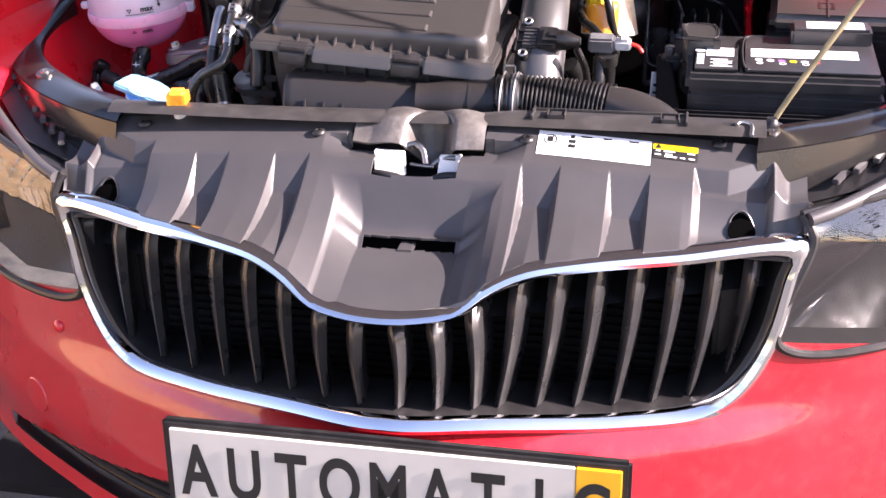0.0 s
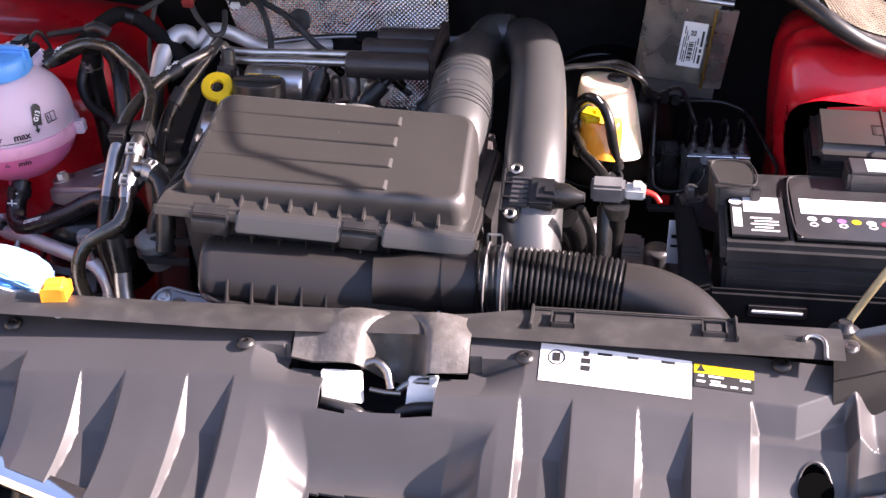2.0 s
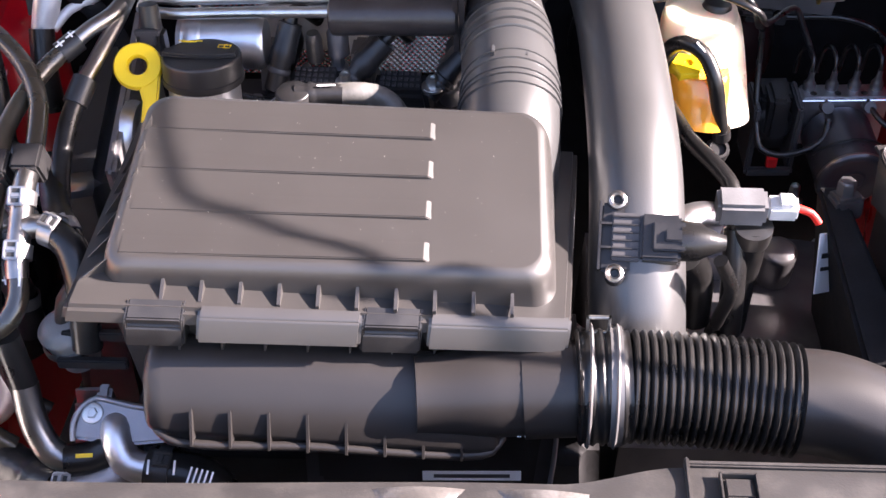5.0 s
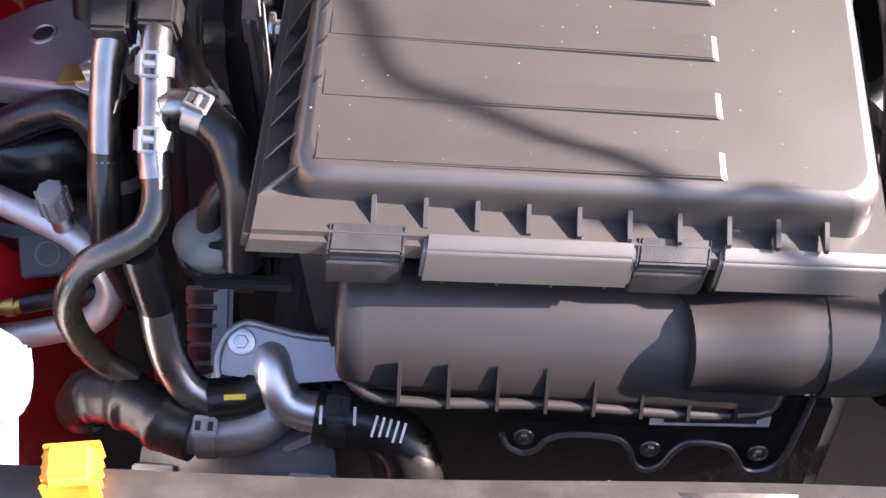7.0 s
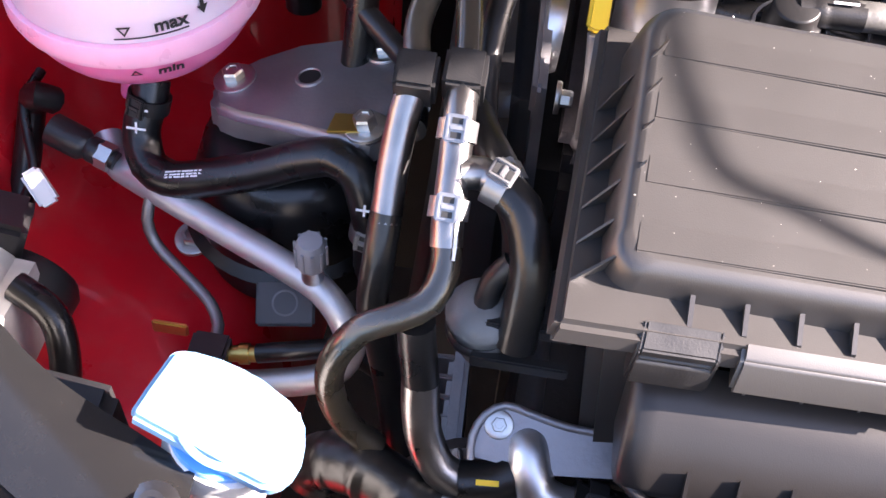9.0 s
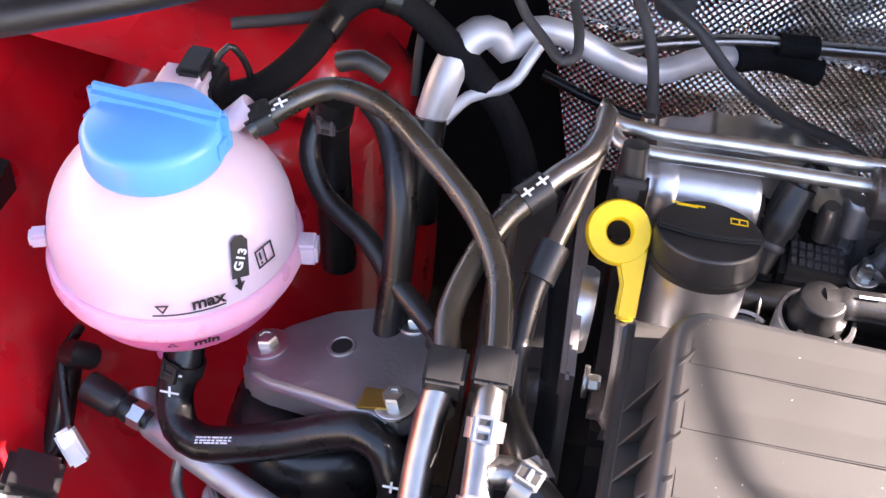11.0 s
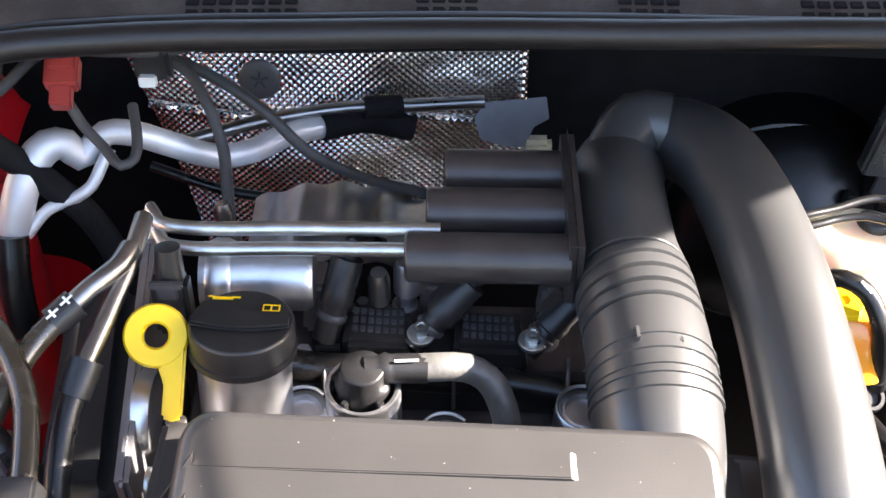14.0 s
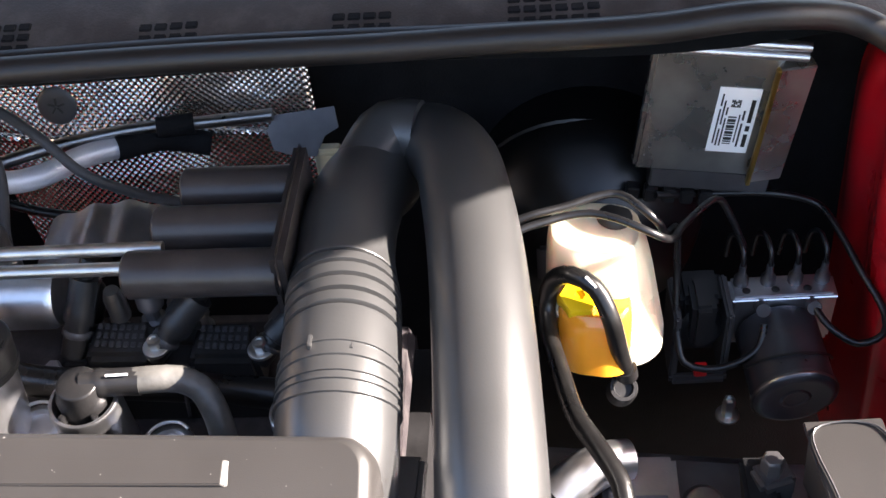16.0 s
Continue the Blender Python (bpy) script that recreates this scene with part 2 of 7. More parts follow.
# things round the car, seen as reflections in the lamps and the chrome
rng = random.Random(5)
wood_bm = bmesh.new()
for k in range(46):
    a = radians(-175 + 350 * k / 45 + rng.uniform(-2, 2)) * 0.5 - radians(90)
    r = rng.uniform(17, 24)
    cx, cy, hgt = r * math.cos(a), r * math.sin(a), rng.uniform(6, 10)
    for i in range(150):
        t = rng.random() ** 0.7
        rad = (1 - t) * 1.7 * rng.uniform(0.3, 1.0)
        b = rng.uniform(0, 6.28)
        p = Vector((cx + rad * math.cos(b), cy + rad * math.sin(b), 0.4 + t * hgt))
        d = 0.55 * (1.1 - t)
        wood_bm.faces.new([wood_bm.verts.new(p + Vector((rng.uniform(-d, d), rng.uniform(-d, d), rng.uniform(-d, d * 0.4)))) for _ in range(3)])
tagged(part("conifer_row", wood_bm, material("conifer_needles", (0.03, 0.05, 0.022), 0.8, var=0.4, scale=2, bump=0), smooth=False), "dark conifers standing far round the car", "trees", kind="stuff")
# stands for a brown reflection; its length and paleness add warm fill light
fence = thing("bounce_fence", (-4.2, -2.5, 0), "brown board fence, lengthened and lightened to bounce light on the car", "fence")
FENCE = material("weathered_boards_lightened", (0.40, 0.28, 0.16), 0.8, var=0.4, scale=6, bump=0.4, bump_scale=60)
for k in range(62):
    y = -6.5 + 0.17 * k
    part("board", box(-4.22, -4.19, y, y + 0.15, 0.05, 2.05 + rng.uniform(-.04, .04), 0.004), FENCE, fence)
for z in (0.4, 1.4):
    part("rail", box(-4.27, -4.22, -6.6, 4.1, z, z + 0.09, 0.004), FENCE, fence)


# ---- front of the car ----
def front_y(x, z=0.8):
    """The nose's curve in plan."""
    return 0.055 + 0.40 * (math.sqrt(x * x + 0.0036) - 0.06) + 0.25 * max(0, abs(x) - 0.46) ** 1.5 - 0.10 * (0.8 - z)


def lerp_list(pts, t):
    k = t * (len(pts) - 1)
    i = min(int(k), len(pts) - 2)
    return [a + (b - a) * (k - i) for a, b in zip(pts[i], pts[i + 1])]


def smooth(a, b, t):
    t = max(0.0, min(1.0, (t - a) / (b - a)))
    return t * t * (3 - 2 * t)


OUTER = [(0, .767), (.045, .768), (.082, .773), (.112, .796), (.15, .811), (.2, .815), (.315, .813), (.458, .806), (.452, .775), (.436, .69), (.400, .622), (.36, .598), (.26, .600), (.1, .619), (0, .624)]
INNER = [(0, .756), (.05, .757), (.088, .762), (.12, .783), (.155, .796), (.2, .799), (.315, .795), (.436, .787), (.431, .765), (.414, .69), (.382, .637), (.35, .618), (.26, .618), (.1, .637), (0, .643)]


def loop(half, n=90):
    """A closed outline from its right half, evenly smoothed."""
    sp = [(p.x, p.z) for p in spline([(x, 0, z) for x, z in half], 0.006)]
    right = [lerp_list(sp, i / n) for i in range(n + 1)]
    return right + [[-x, z] for x, z in right[-2:0:-1]]


grille = thing("radiator_grille", (0, 0.06, 0.70), "winged chrome-framed grille with black vertical slats", "grille")
bm = bmesh.new()
outer, inner = loop(OUTER), loop(INNER)
rings = []
for (xo, zo), (xi, zi) in zip(outer, inner):
    row = []
    for k, dy in ((0.0, 0.016), (0.0, 0.002), (0.12, -0.004), (0.45, -0.007), (0.8, -0.003), (1.0, 0.006), (1.04, 0.03)):
        x, z = xo + (xi - xo) * k, zo + (zi - zo) * k
        row.append(bm.verts.new((x, front_y(x, z) + dy, z)))
    rings.append(row)
for a, b in zip(rings, rings[1:] + rings[:1]):
    for i in range(len(a) - 1):
        bm.faces.new((a[i], a[i + 1], b[i + 1], b[i]))
bmesh.ops.recalc_face_normals(bm, faces=bm.faces)
part("chrome_surround", bm, CHROME, grille, "polished chrome surround")
bm = bmesh.new()
rings = []
for (xi, zi) in inner:
    rings.append([bm.verts.new((xi * k, front_y(xi * k, zi) + dy, 0.7 + (zi - 0.7) * k)) for k, dy in ((1.0, 0.008), (0.985, 0.010), (0.965, 0.05), (0.95, 0.075))])
for a, b in zip(rings, rings[1:] + rings[:1]):
    for i in range(3):
        bm.faces.new((a[i], a[i + 1], b[i + 1], b[i]))
bmesh.ops.recalc_face_normals(bm, faces=bm.faces)
part("inner_rim", bm, BLACK, grille)
SLAT_X = [-.423, -.371, -.320, -.271, -.221, -.173, -.125, -.079, -.034, .012, .054, .095, .137, .179, .221, .264, .307, .349, .391]


def inside_z(x, top):
    """Where the inner outline stands over or under x."""
    zs = [z for px, z in inner if abs(px - x) < 0.006]
    return max(zs) if top else min(zs)


for i, x in enumerate(SLAT_X):
    zt, zb = inside_z(x, True) - 0.008, inside_z(x, False) + 0.004
    lean = 0.010 * (1 if x > 0 else -1) * min(1, abs(x) / 0.1)
    secs = []
    for k in range(9):
        t = k / 8
        z = zb + (zt - zb) * t
        y = front_y(x, z) + 0.016 + 0.012 * smooth(0.9, 1.0, t)
        w = 0.0055 + 0.004 * smooth(0.0, 0.85, t)
        xx = x + 0.003 * math.sin(t * math.pi) * (1 if x > 0 else -1) + (-.013 + .020 * t if x > .1 else .003 * (1 - t))
        secs.append([(xx - w, y + 0.007, z), (xx - w * 0.35, y, z), (xx + w * 0.1, y - 0.0015, z), (xx + w * 0.5, y + 0.003, z), (xx + w, y + 0.007, z), (xx + w * 0.5 + lean, y + 0.05, z), (xx - w * 0.5 + lean, y + 0.05, z)])
    bm = bmesh.new()
    vs = [[bm.verts.new(p) for p in s] for s in secs]
    for a, b in zip(vs, vs[1:]):
        for j in range(7):
            bm.faces.new((a[j], a[(j + 1) % 7], b[(j + 1) % 7], b[j]))
    bm.faces.new(vs[0][::-1])
    bm.faces.new(vs[-1])
    bmesh.ops.recalc_face_normals(bm, faces=bm.faces)
    part("slat", bm, SLATPL, grille)

radiator = thing("radiator", (0, 0.24, 0.55), "dark finned radiator behind the grille", "radiator")
part("core", box(-0.36, 0.36, 0.24, 0.28, 0.45, 0.74, 0.003), MATTE, radiator)
for i in range(24):
    z = 0.46 + i * 0.0115
    part("cooling_fin", box(-0.35, 0.35, 0.233, 0.239, z, z + 0.004, 0), MATTE, radiator, smooth=False)
for x in (-0.39, 0.36):
    part("end_tank", box(x, x + 0.03, 0.23, 0.29, 0.44, 0.75, 0.006), BLACK, radiator)


def in_poly(x, z, poly):
    c = False
    for (x0, z0), (x1, z1) in zip(poly, poly[1:] + poly[:1]):
        if (z0 > z) != (z1 > z) and x < (x1 - x0) * (z - z0) / (z1 - z0) + x0:
            c = not c
    return c


LAMP = [(.447, .835), (.462, .81), (.432, .686), (.56, .662), (.72, .70), (.80, .80), (.80, .90), (.64, .868), (.54, .845)]
mid_loop = [[(a + c) / 2, (b + d) / 2] for (a, b), (c, d) in zip(outer, inner)]
TOPS = sorted((x, z) for x, z in OUTER if z > 0.76)


def chrome_top(x):
    """The upper edge of the chrome over x."""
    x = min(abs(x), 0.457)
    for (x0, z0), (x1, z1) in zip(TOPS, TOPS[1:]):
        if x0 <= x <= x1:
            return z0 + (z1 - z0) * (x - x0) / (x1 - x0)
    return 0.806


def nose_y(x, z):
    """The bumper's skin, fuller under the grille."""
    y = front_y(x, z) + 0.004 + 0.9 * max(0, abs(x) - 0.55) ** 2
    y -= 0.022 * smooth(0.615, 0.565, z) * (1 - smooth(0.35, 0.6, abs(x)))
    return y + 0.03 * smooth(0.5, 0.36, z)


bumper = thing("front_bumper", (0, 0.03, 0.36), "bright red painted bumper with black lower intakes", "bumper")
NX, NZ = 420, 120
bm = bmesh.new()
vs = [[bm.verts.new((-0.87 + 1.74 * i / NX, nose_y(-0.87 + 1.74 * i / NX, 0.34 + 0.50 * j / NZ), 0.34 + 0.50 * j / NZ)) for i in range(NX + 1)] for j in range(NZ + 1)]
for j in range(NZ):
    for i in range(NX):
        x, z = -0.87 + 1.74 * (i + 0.5) / NX, 0.34 + 0.50 * (j + 0.5) / NZ
        top = 0.80 if abs(x) < 0.57 else 0.84
        if z > top or (z > 0.79 and abs(x) < 0.459) or (z > 0.755 and abs(x) < 0.12) or (abs(x) < 0.457 and z > chrome_top(x) - 0.02) or in_poly(x, z, mid_loop) or in_poly(abs(x), z, LAMP):
            continue
        if z < 0.462 - 0.18 * max(0, abs(x) - 0.3) * (abs(x) > 0.3) and abs(x) < 0.66 and z > 0.37:
            continue
        bm.faces.new((vs[j][i], vs[j][i + 1], vs[j + 1][i + 1], vs[j + 1][i]))
bmesh.ops.delete(bm, geom=[v for v in bm.verts if not v.link_faces], context="VERTS")
for v in bm.verts:
    if not v.is_boundary or abs(v.co.x) < 0.42:
        continue
    best = None
    for (x0, z0), (x1, z1) in zip(LAMP, LAMP[1:] + LAMP[:1]):
        k = max(0, min(1, ((abs(v.co.x) - x0) * (x1 - x0) + (v.co.z - z0) * (z1 - z0)) / ((x1 - x0) ** 2 + (z1 - z0) ** 2)))
        px, pz = x0 + (x1 - x0) * k, z0 + (z1 - z0) * k
        d = math.hypot(abs(v.co.x) - px, v.co.z - pz)
        if best is None or d < best[0]:
            best = (d, px, pz)
    if best[0] < 0.007:
        v.co = (math.copysign(best[1], v.co.x), nose_y(best[1], best[2]), best[2])
part("bumper_skin", bm, RED, bumper)
part("lower_intake", grid(lambda u, v: (-0.68 + 1.36 * u, nose_y(-0.68 + 1.36 * u, 0.4) + 0.05 - 0.03 * abs(2 * v - 1), 0.345 + 0.135 * v), 60, 4), BLACK, bumper, "black plastic lower intake")
for k in range(4):
    z = 0.385 + 0.02 * k
    part("intake_bar", tube([(-0.62 + 1.24 * i / 16, nose_y(-0.62 + 1.24 * i / 16, z) + 0.015, z) for i in range(17)], 0.004, 6, 0.03), BLACK, bumper)
for x, z in ((-0.553, 0.49),):
    m = axis_frame((x, nose_y(x, z) - 0.0005, z), (math.copysign(0.52, x), -0.85, 0.05))
    part("tow_cover", lathe([(0, 0.0012), (0.0245, 0.0012), (0.0255, 0.0), (0.0262, -0.003)], m, 32), RED, bumper)
for x, z in ((-0.487, 0.618),):
    m = axis_frame((x, nose_y(x, z) - 0.002, z), (math.copysign(0.4, x), -0.9, 0.2))
    part("washer_nozzle", lathe([(0, 0.004), (0.006, 0.003), (0.0085, 0.0), (0.009, -0.004)], m, 20), RED_IN, bumper)

plate = thing("front_plate", (0.012, -0.005, 0.515), "white and orange plate lettered AUTOMATIC in a black holder", "plate")
PM = Matrix.Translation((0.014, 0.004, 0.571)) @ Matrix.Rotation(radians(-6), 4, "X") @ Matrix.Rotation(radians(0), 4, "Z")
part("holder", box(-0.268, 0.268, 0.0, 0.014, -0.063, 0.063, 0.004, PM), BLACK, plate)
part("plate_sheet", box(-0.258, 0.208, -0.0035, 0.001, -0.054, 0.054, 0.0012, PM), material("cream_plate_foil", (0.58, 0.56, 0.50), 0.35, var=0.06, scale=15, bump=0.02), plate)
part("orange_end", box(0.2085, 0.258, -0.0035, 0.001, -0.054, 0.054, 0.0012, PM), material("orange_foil", (0.9, 0.45, 0.02), 0.4, var=0.04, bump=0), plate, "orange reflective end field")
for i, c in enumerate("AUTOMATIC"):
    words("plate_letter", c, 0.092, PM @ Matrix.Translation((-0.226 + i * 0.0565, -0.0042, -0.001)) @ Matrix.Rotation(radians(90), 4, "X") @ Matrix.Diagonal((0.66, 1, 1, 1)), INK_SHADE, plate, 0.0022)

# headlamps
LENS = bpy.data.materials.new("lamp_lens")
LENS.use_nodes = True
ln, ll = LENS.node_tree.nodes, LENS.node_tree.links
lg, lt, lm, lf = [ln.new(k) for k in ("ShaderNodeBsdfGlossy", "ShaderNodeBsdfTransparent", "ShaderNodeMixShader", "ShaderNodeFresnel")]
lg.inputs["Roughness"].default_value = 0.02
lt.inputs[0].default_value = (0.8, 0.82, 0.84, 1)
lf.inputs["IOR"].default_value = 2.3
ll.new(lf.outputs[0], lm.inputs[0])
ll.new(lt.outputs[0], lm.inputs[1])
ll.new(lg.outputs[0], lm.inputs[2])
ll.new(lm.outputs[0], ln["Material Output"].inputs["Surface"])
LAMPBLK = material("lamp_housing_black", (0.006, 0.006, 0.007), 0.15, var=0.1, bump=0.0)
for s, word in ((-1, "with a brown reflection"), (1, "with a sky reflection")):
    lamp = thing("headlight", (s * 0.6, 0.28, 0.68), "clear glossy headlight in a dark housing " + word, "headlight", "pair of headlights")
    poly = [(x, z) for x, z in LAMP]
    def lamp_sheet(dy, inset, bulge):
        b = bmesh.new()
        n = len(poly)
        cx, cz = 0.6, 0.77
        rings = []
        for k in (1.0, 0.93, 0.75, 0.5, 0.25):
            kk = k * (1 - inset)
            r = []
            for i in range(n * 5):
                a, c = poly[i // 5], poly[(i // 5 + 1) % n]
                f = (i % 5) / 5
                x, z = cx + (a[0] + (c[0] - a[0]) * f - cx) * kk, cz + (a[1] + (c[1] - a[1]) * f - cz) * kk
                y = nose_y(x, z) + 0.03 * smooth(0.78, 0.9, z) + dy - bulge * (1 - k * k)
                r.append(b.verts.new((s * x, y, z)))
            rings.append(r)
        for p, q in zip(rings, rings[1:]):
            for i in range(len(p)):
                j = (i + 1) % len(p)
                b.faces.new((p[i], p[j], q[j], q[i]))
        b.faces.new(rings[-1])
        bmesh.ops.recalc_face_normals(b, faces=b.faces)
        return b
    lens = part("lens", lamp_sheet(-0.005, 0.0, 0.006), LENS, lamp, "clear plastic lens")
    lens.visible_shadow = False
    part("housing", lamp_sheet(0.03, 0.03, -0.06), LAMPBLK, lamp)
    gask = [(s * x, nose_y(x, z) + 0.03 * smooth(0.78, 0.9, z) - 0.004, z) for x, z in LAMP]
    part("gasket", tube(gask + gask[:1], 0.0055, 8, 0.01), BLACK, lamp)
    for cx, r in ((0.55, 0.034), (0.67, 0.045)):
        y = nose_y(cx, 0.76)
        m = axis_frame((s * cx, y + 0.13, 0.76), (0.1 * s, -1, 0))
        part("reflector", lathe([(r, 0.05), (r * 0.95, 0.035), (r * 0.6, 0.0), (0.012, -0.012), (0, -0.012)], m, 32), CHROME, lamp)
        part("projector", lathe([(r * 0.5, 0.0), (r * 0.5, 0.02), (r * 0.35, 0.032), (0, 0.038)], m, 24), LENS, lamp)

# cover over the front panel
SCALLOPS = [(-.276, -.233, .110), (-.174, -.130, .080), (.128, .174, .085), (.230, .277, .112)]


def pad_z(x, y):
    yf = front_y(x, 0.8) + 0.004
    if y > 0.25:
        z = 0.869 + 0.42 * (y - 0.25) - 0.09 * x * x
    else:
        k = (0.25 - y) / max(0.01, 0.25 - yf)
        z = 0.869 - 0.09 * x * x * (1 - k) - (0.869 - chrome_top(x) - 0.001) * k - 0.010 * math.sin(math.pi * min(1, k))
    # middle valley
    vw = 0.064 + 0.03 * smooth(0.20, 0.27, y)
    d = abs(x - 0.006)
    if y < 0.285:
        floor = 0.766 + 0.021 * smooth(0.05, 0.17, y) + 0.01 * smooth(0.17, 0.185, y) + 0.070 * smooth(0.19, 0.245, y)
        z = z + (min(z, floor) - z) * max(0, min(1, (vw + 0.03 - d) / 0.034))
    # kite-shaped recesses: a steep upper face, a fold, then a floor that runs out
    for a, b, y1 in SCALLOPS:
        if a - 0.002 < x < b + 0.002 and y1 < y < 0.254:
            depth = 0.013 * (min(1, (0.254 - y) / 0.042) if y > 0.212 else (y - y1) / (0.212 - y1))
            w = 0.0004 + 0.48 * depth
            inside = max(0, min(1, (x - a) / w)) * max(0, min(1, (b - x) / (w * 1.1)))
            z -= depth * inside
    # trays at both ends
    for a, b, s in ((-.424, -.336, -1), (.326, .416, 1)):
        if a < x < b and y < 0.30:
            out = max(0, s * x - 0.365)
            top = 0.270 + 0.5 * out
            d = 0.019 * max(0, min(1, (top - y) / 0.014)) * smooth(front_y(x) + 0.002, front_y(x) + 0.05, y)
            w = 0.001 + 0.4 * d
            wa, wb = (.008, w) if s < 0 else (w, .008)
            z -= d * max(0, min(1, (x - a) / wa)) * max(0, min(1, (b - x) / wb))
    # the outer ends fall away
    z -= 0.026 * smooth(0.413, 0.436, abs(x)) * smooth(front_y(x, 0.8) + 0.01, front_y(x, 0.8) + 0.07, y)
    return z


PITCH = material("unlit_cavity", (0.002, 0.002, 0.002), 1.0, var=0.1, bump=0.0, spec=0.0)
DRAINS = ((-.394, .229), (.3825, .229))


def pad_sheet():
    b = bmesh.new()
    nu, nv = 900, 120
    rows = []
    for j in range(nv + 1):
        r = []
        for i in range(nu + 1):
            x = -0.455 + 0.91 * i / nu
            y0 = front_y(x, 0.8) + 0.006
            y = y0 + (0.312 - y0) * j / nv
            r.append(b.verts.new((x, y, pad_z(x, y))))
        rows.append(r)
    for j in range(nv):
        for i in range(nu):
            c = rows[j][i].co
            x, y = c.x + 0.0008, c.y + 0.001
            if -0.049 < x < 0.062 and 0.172 < y < 0.186:
                continue
            if any(math.hypot(x - hx, y - hy) < .0145 for hx, hy in DRAINS):
                continue
            if (-0.085 < x < 0.08 and y > 0.272) or (-0.049 < x < 0.054 and y > 0.230):
                continue
            b.faces.new((rows[j][i], rows[j][i + 1], rows[j + 1][i + 1], rows[j + 1][i]))
    bmesh.ops.delete(b, geom=[v for v in b.verts if not v.link_faces], context="VERTS")
    return b


cover = thing("front_panel_cover", (0, 0.2, 0.80), "ribbed dark grey plastic cover above the grille", "panel cover")
part("cover_sheet", shell(pad_sheet(), 0.0025), GREY_PL, cover)
# black sheet added under the slots to paint the shade there
part("under_cover_shade", grid(lambda u, v: (-0.45 + 0.90 * u, front_y(-0.45 + 0.90 * u, 0.8) + 0.03 + (0.29 - front_y(-0.45 + 0.90 * u, 0.8) - 0.03) * v, 0.742 + 0.03 * v), 40, 4), MATTE, cover, "added black sheet for the shade under the cover")
for hx, hy in DRAINS:
    # black plate added behind each drain hole so it stays dark
    part("under_cover_shade", box(hx - .045, hx + .030, .258, .261, .75, .822, 0), MATTE, cover, "added black sheet for the shade under the cover")
    part("drain_rim", tube([(hx + .0148 * math.cos(radians(10 * a)), hy + .0148 * math.sin(radians(10 * a)), pad_z(hx + .0148 * math.cos(radians(10 * a)), hy + .0148 * math.sin(radians(10 * a)))) for a in range(37)], .0014, 6, .002), GREY_PL, cover, "rolled rim of a round drain hole")
    hn = Vector(((pad_z(hx - .02, hy) - pad_z(hx + .02, hy)) / .04, (pad_z(hx, hy - .02) - pad_z(hx, hy + .02)) / .04, 1)).normalized()
    # added near-black cup, its colour holds the shade inside the hole
    part("drain_shade_cup", lathe([(.0156, .0035), (.0156, -.012), (0, -.012)], axis_frame((hx, hy, pad_z(hx, hy)), hn), 28), PITCH, cover)
part("slot_bridge", box(-0.006, 0.012, 0.168, 0.192, 0.784, 0.789, 0.001), GREY_PL, cover)
strip = thing("seal_strip", (0, 0.32, 0.87), "long dusty black strip along the lock carrier", "strip")
STR = material("dusty_black_plastic", (0.034, 0.032, 0.031), 0.40, var=0.15, scale=20, bump=0.15, dust=0.05)
def strip_back(u):
    return .3185 + .008 * smooth(.2, .55, u) + .015 * smooth(.57, .66, u)
part("strip_body", grid(lambda u, v: (-0.405 + 0.81 * u, .286 + .012 * smooth(.3, .6, u) + (strip_back(u) - .286 - .012 * smooth(.3, .6, u)) * v, 0.8965 + 0.004 * math.sin(math.pi * v) + 0.005 * v), 80, 8), STR, strip)
part("strip_skirt", grid(lambda u, v: (-0.405 + 0.81 * u, strip_back(u) + 0.003 * v, 0.9015 - 0.07 * v), 80, 4), STR, strip)
part("strip_frame", merged(box(.130, .133, .310, .346, .899, .9070, .001), box(.312, .315, .310, .346, .899, .9070, .001), box(.130, .315, .342, .346, .900, .904, .001)), STR, strip)
for x in (.152, .286):
    part("strip_catch", merged(*[box(x + a, x + b, y0 - .020, y1 - .020, .898, z1 + .0065, bv) for a, b, y0, y1, z1, bv in ((0, .016, .337, .351, .8995, .001), (-.003, -.0015, .334, .354, .9015, .0004), (.0175, .019, .334, .354, .9015, .0004), (-.003, .019, .334, .3355, .9005, .0004), (-.003, .019, .3525, .354, .9015, .0004))]), STR, strip)
part("oblong_slot", slab([(-.009, 0), (-.006, .003), (.006, .003), (.009, 0), (.006, -.003), (-.006, -.003)], .0008, frame_of((.361, .320, .9022), (1, -.1, 0), (0, -.1, 1)), 0), INK_SHADE, strip, smooth=False)
part("end_clip", tube([(.388, .296, .899), (.388, .315, .904), (.383, .321, .905), (.374, .321, .905), (.371, .316, .904)], .0022, 8), ZINC, strip, "bright wire clip")
for x, y, z in ((-.361, .297, .884), (-.127, .284, .884), (.129, .288, .884), (.353, .306, .882)):
    sc = thing("cover_screw", (x, y, z), "small round black fixing pin in the cover", "screw", "cover screws")
    m = axis_frame((x, y, pad_z(x, min(y, 0.31)) + 0.001), (0, -0.15, 1))
    part("head", lathe([(0.0085, 0.0), (0.0085, 0.002), (0.006, 0.0042), (0.003, 0.0042), (0.0026, 0.002), (0, 0.002)], m, 24), BLACK, sc)
    part("socket_pin", lathe([(0.0022, 0.002), (0.0022, 0.0035), (0, 0.0035)], m, 6), STEEL, sc)

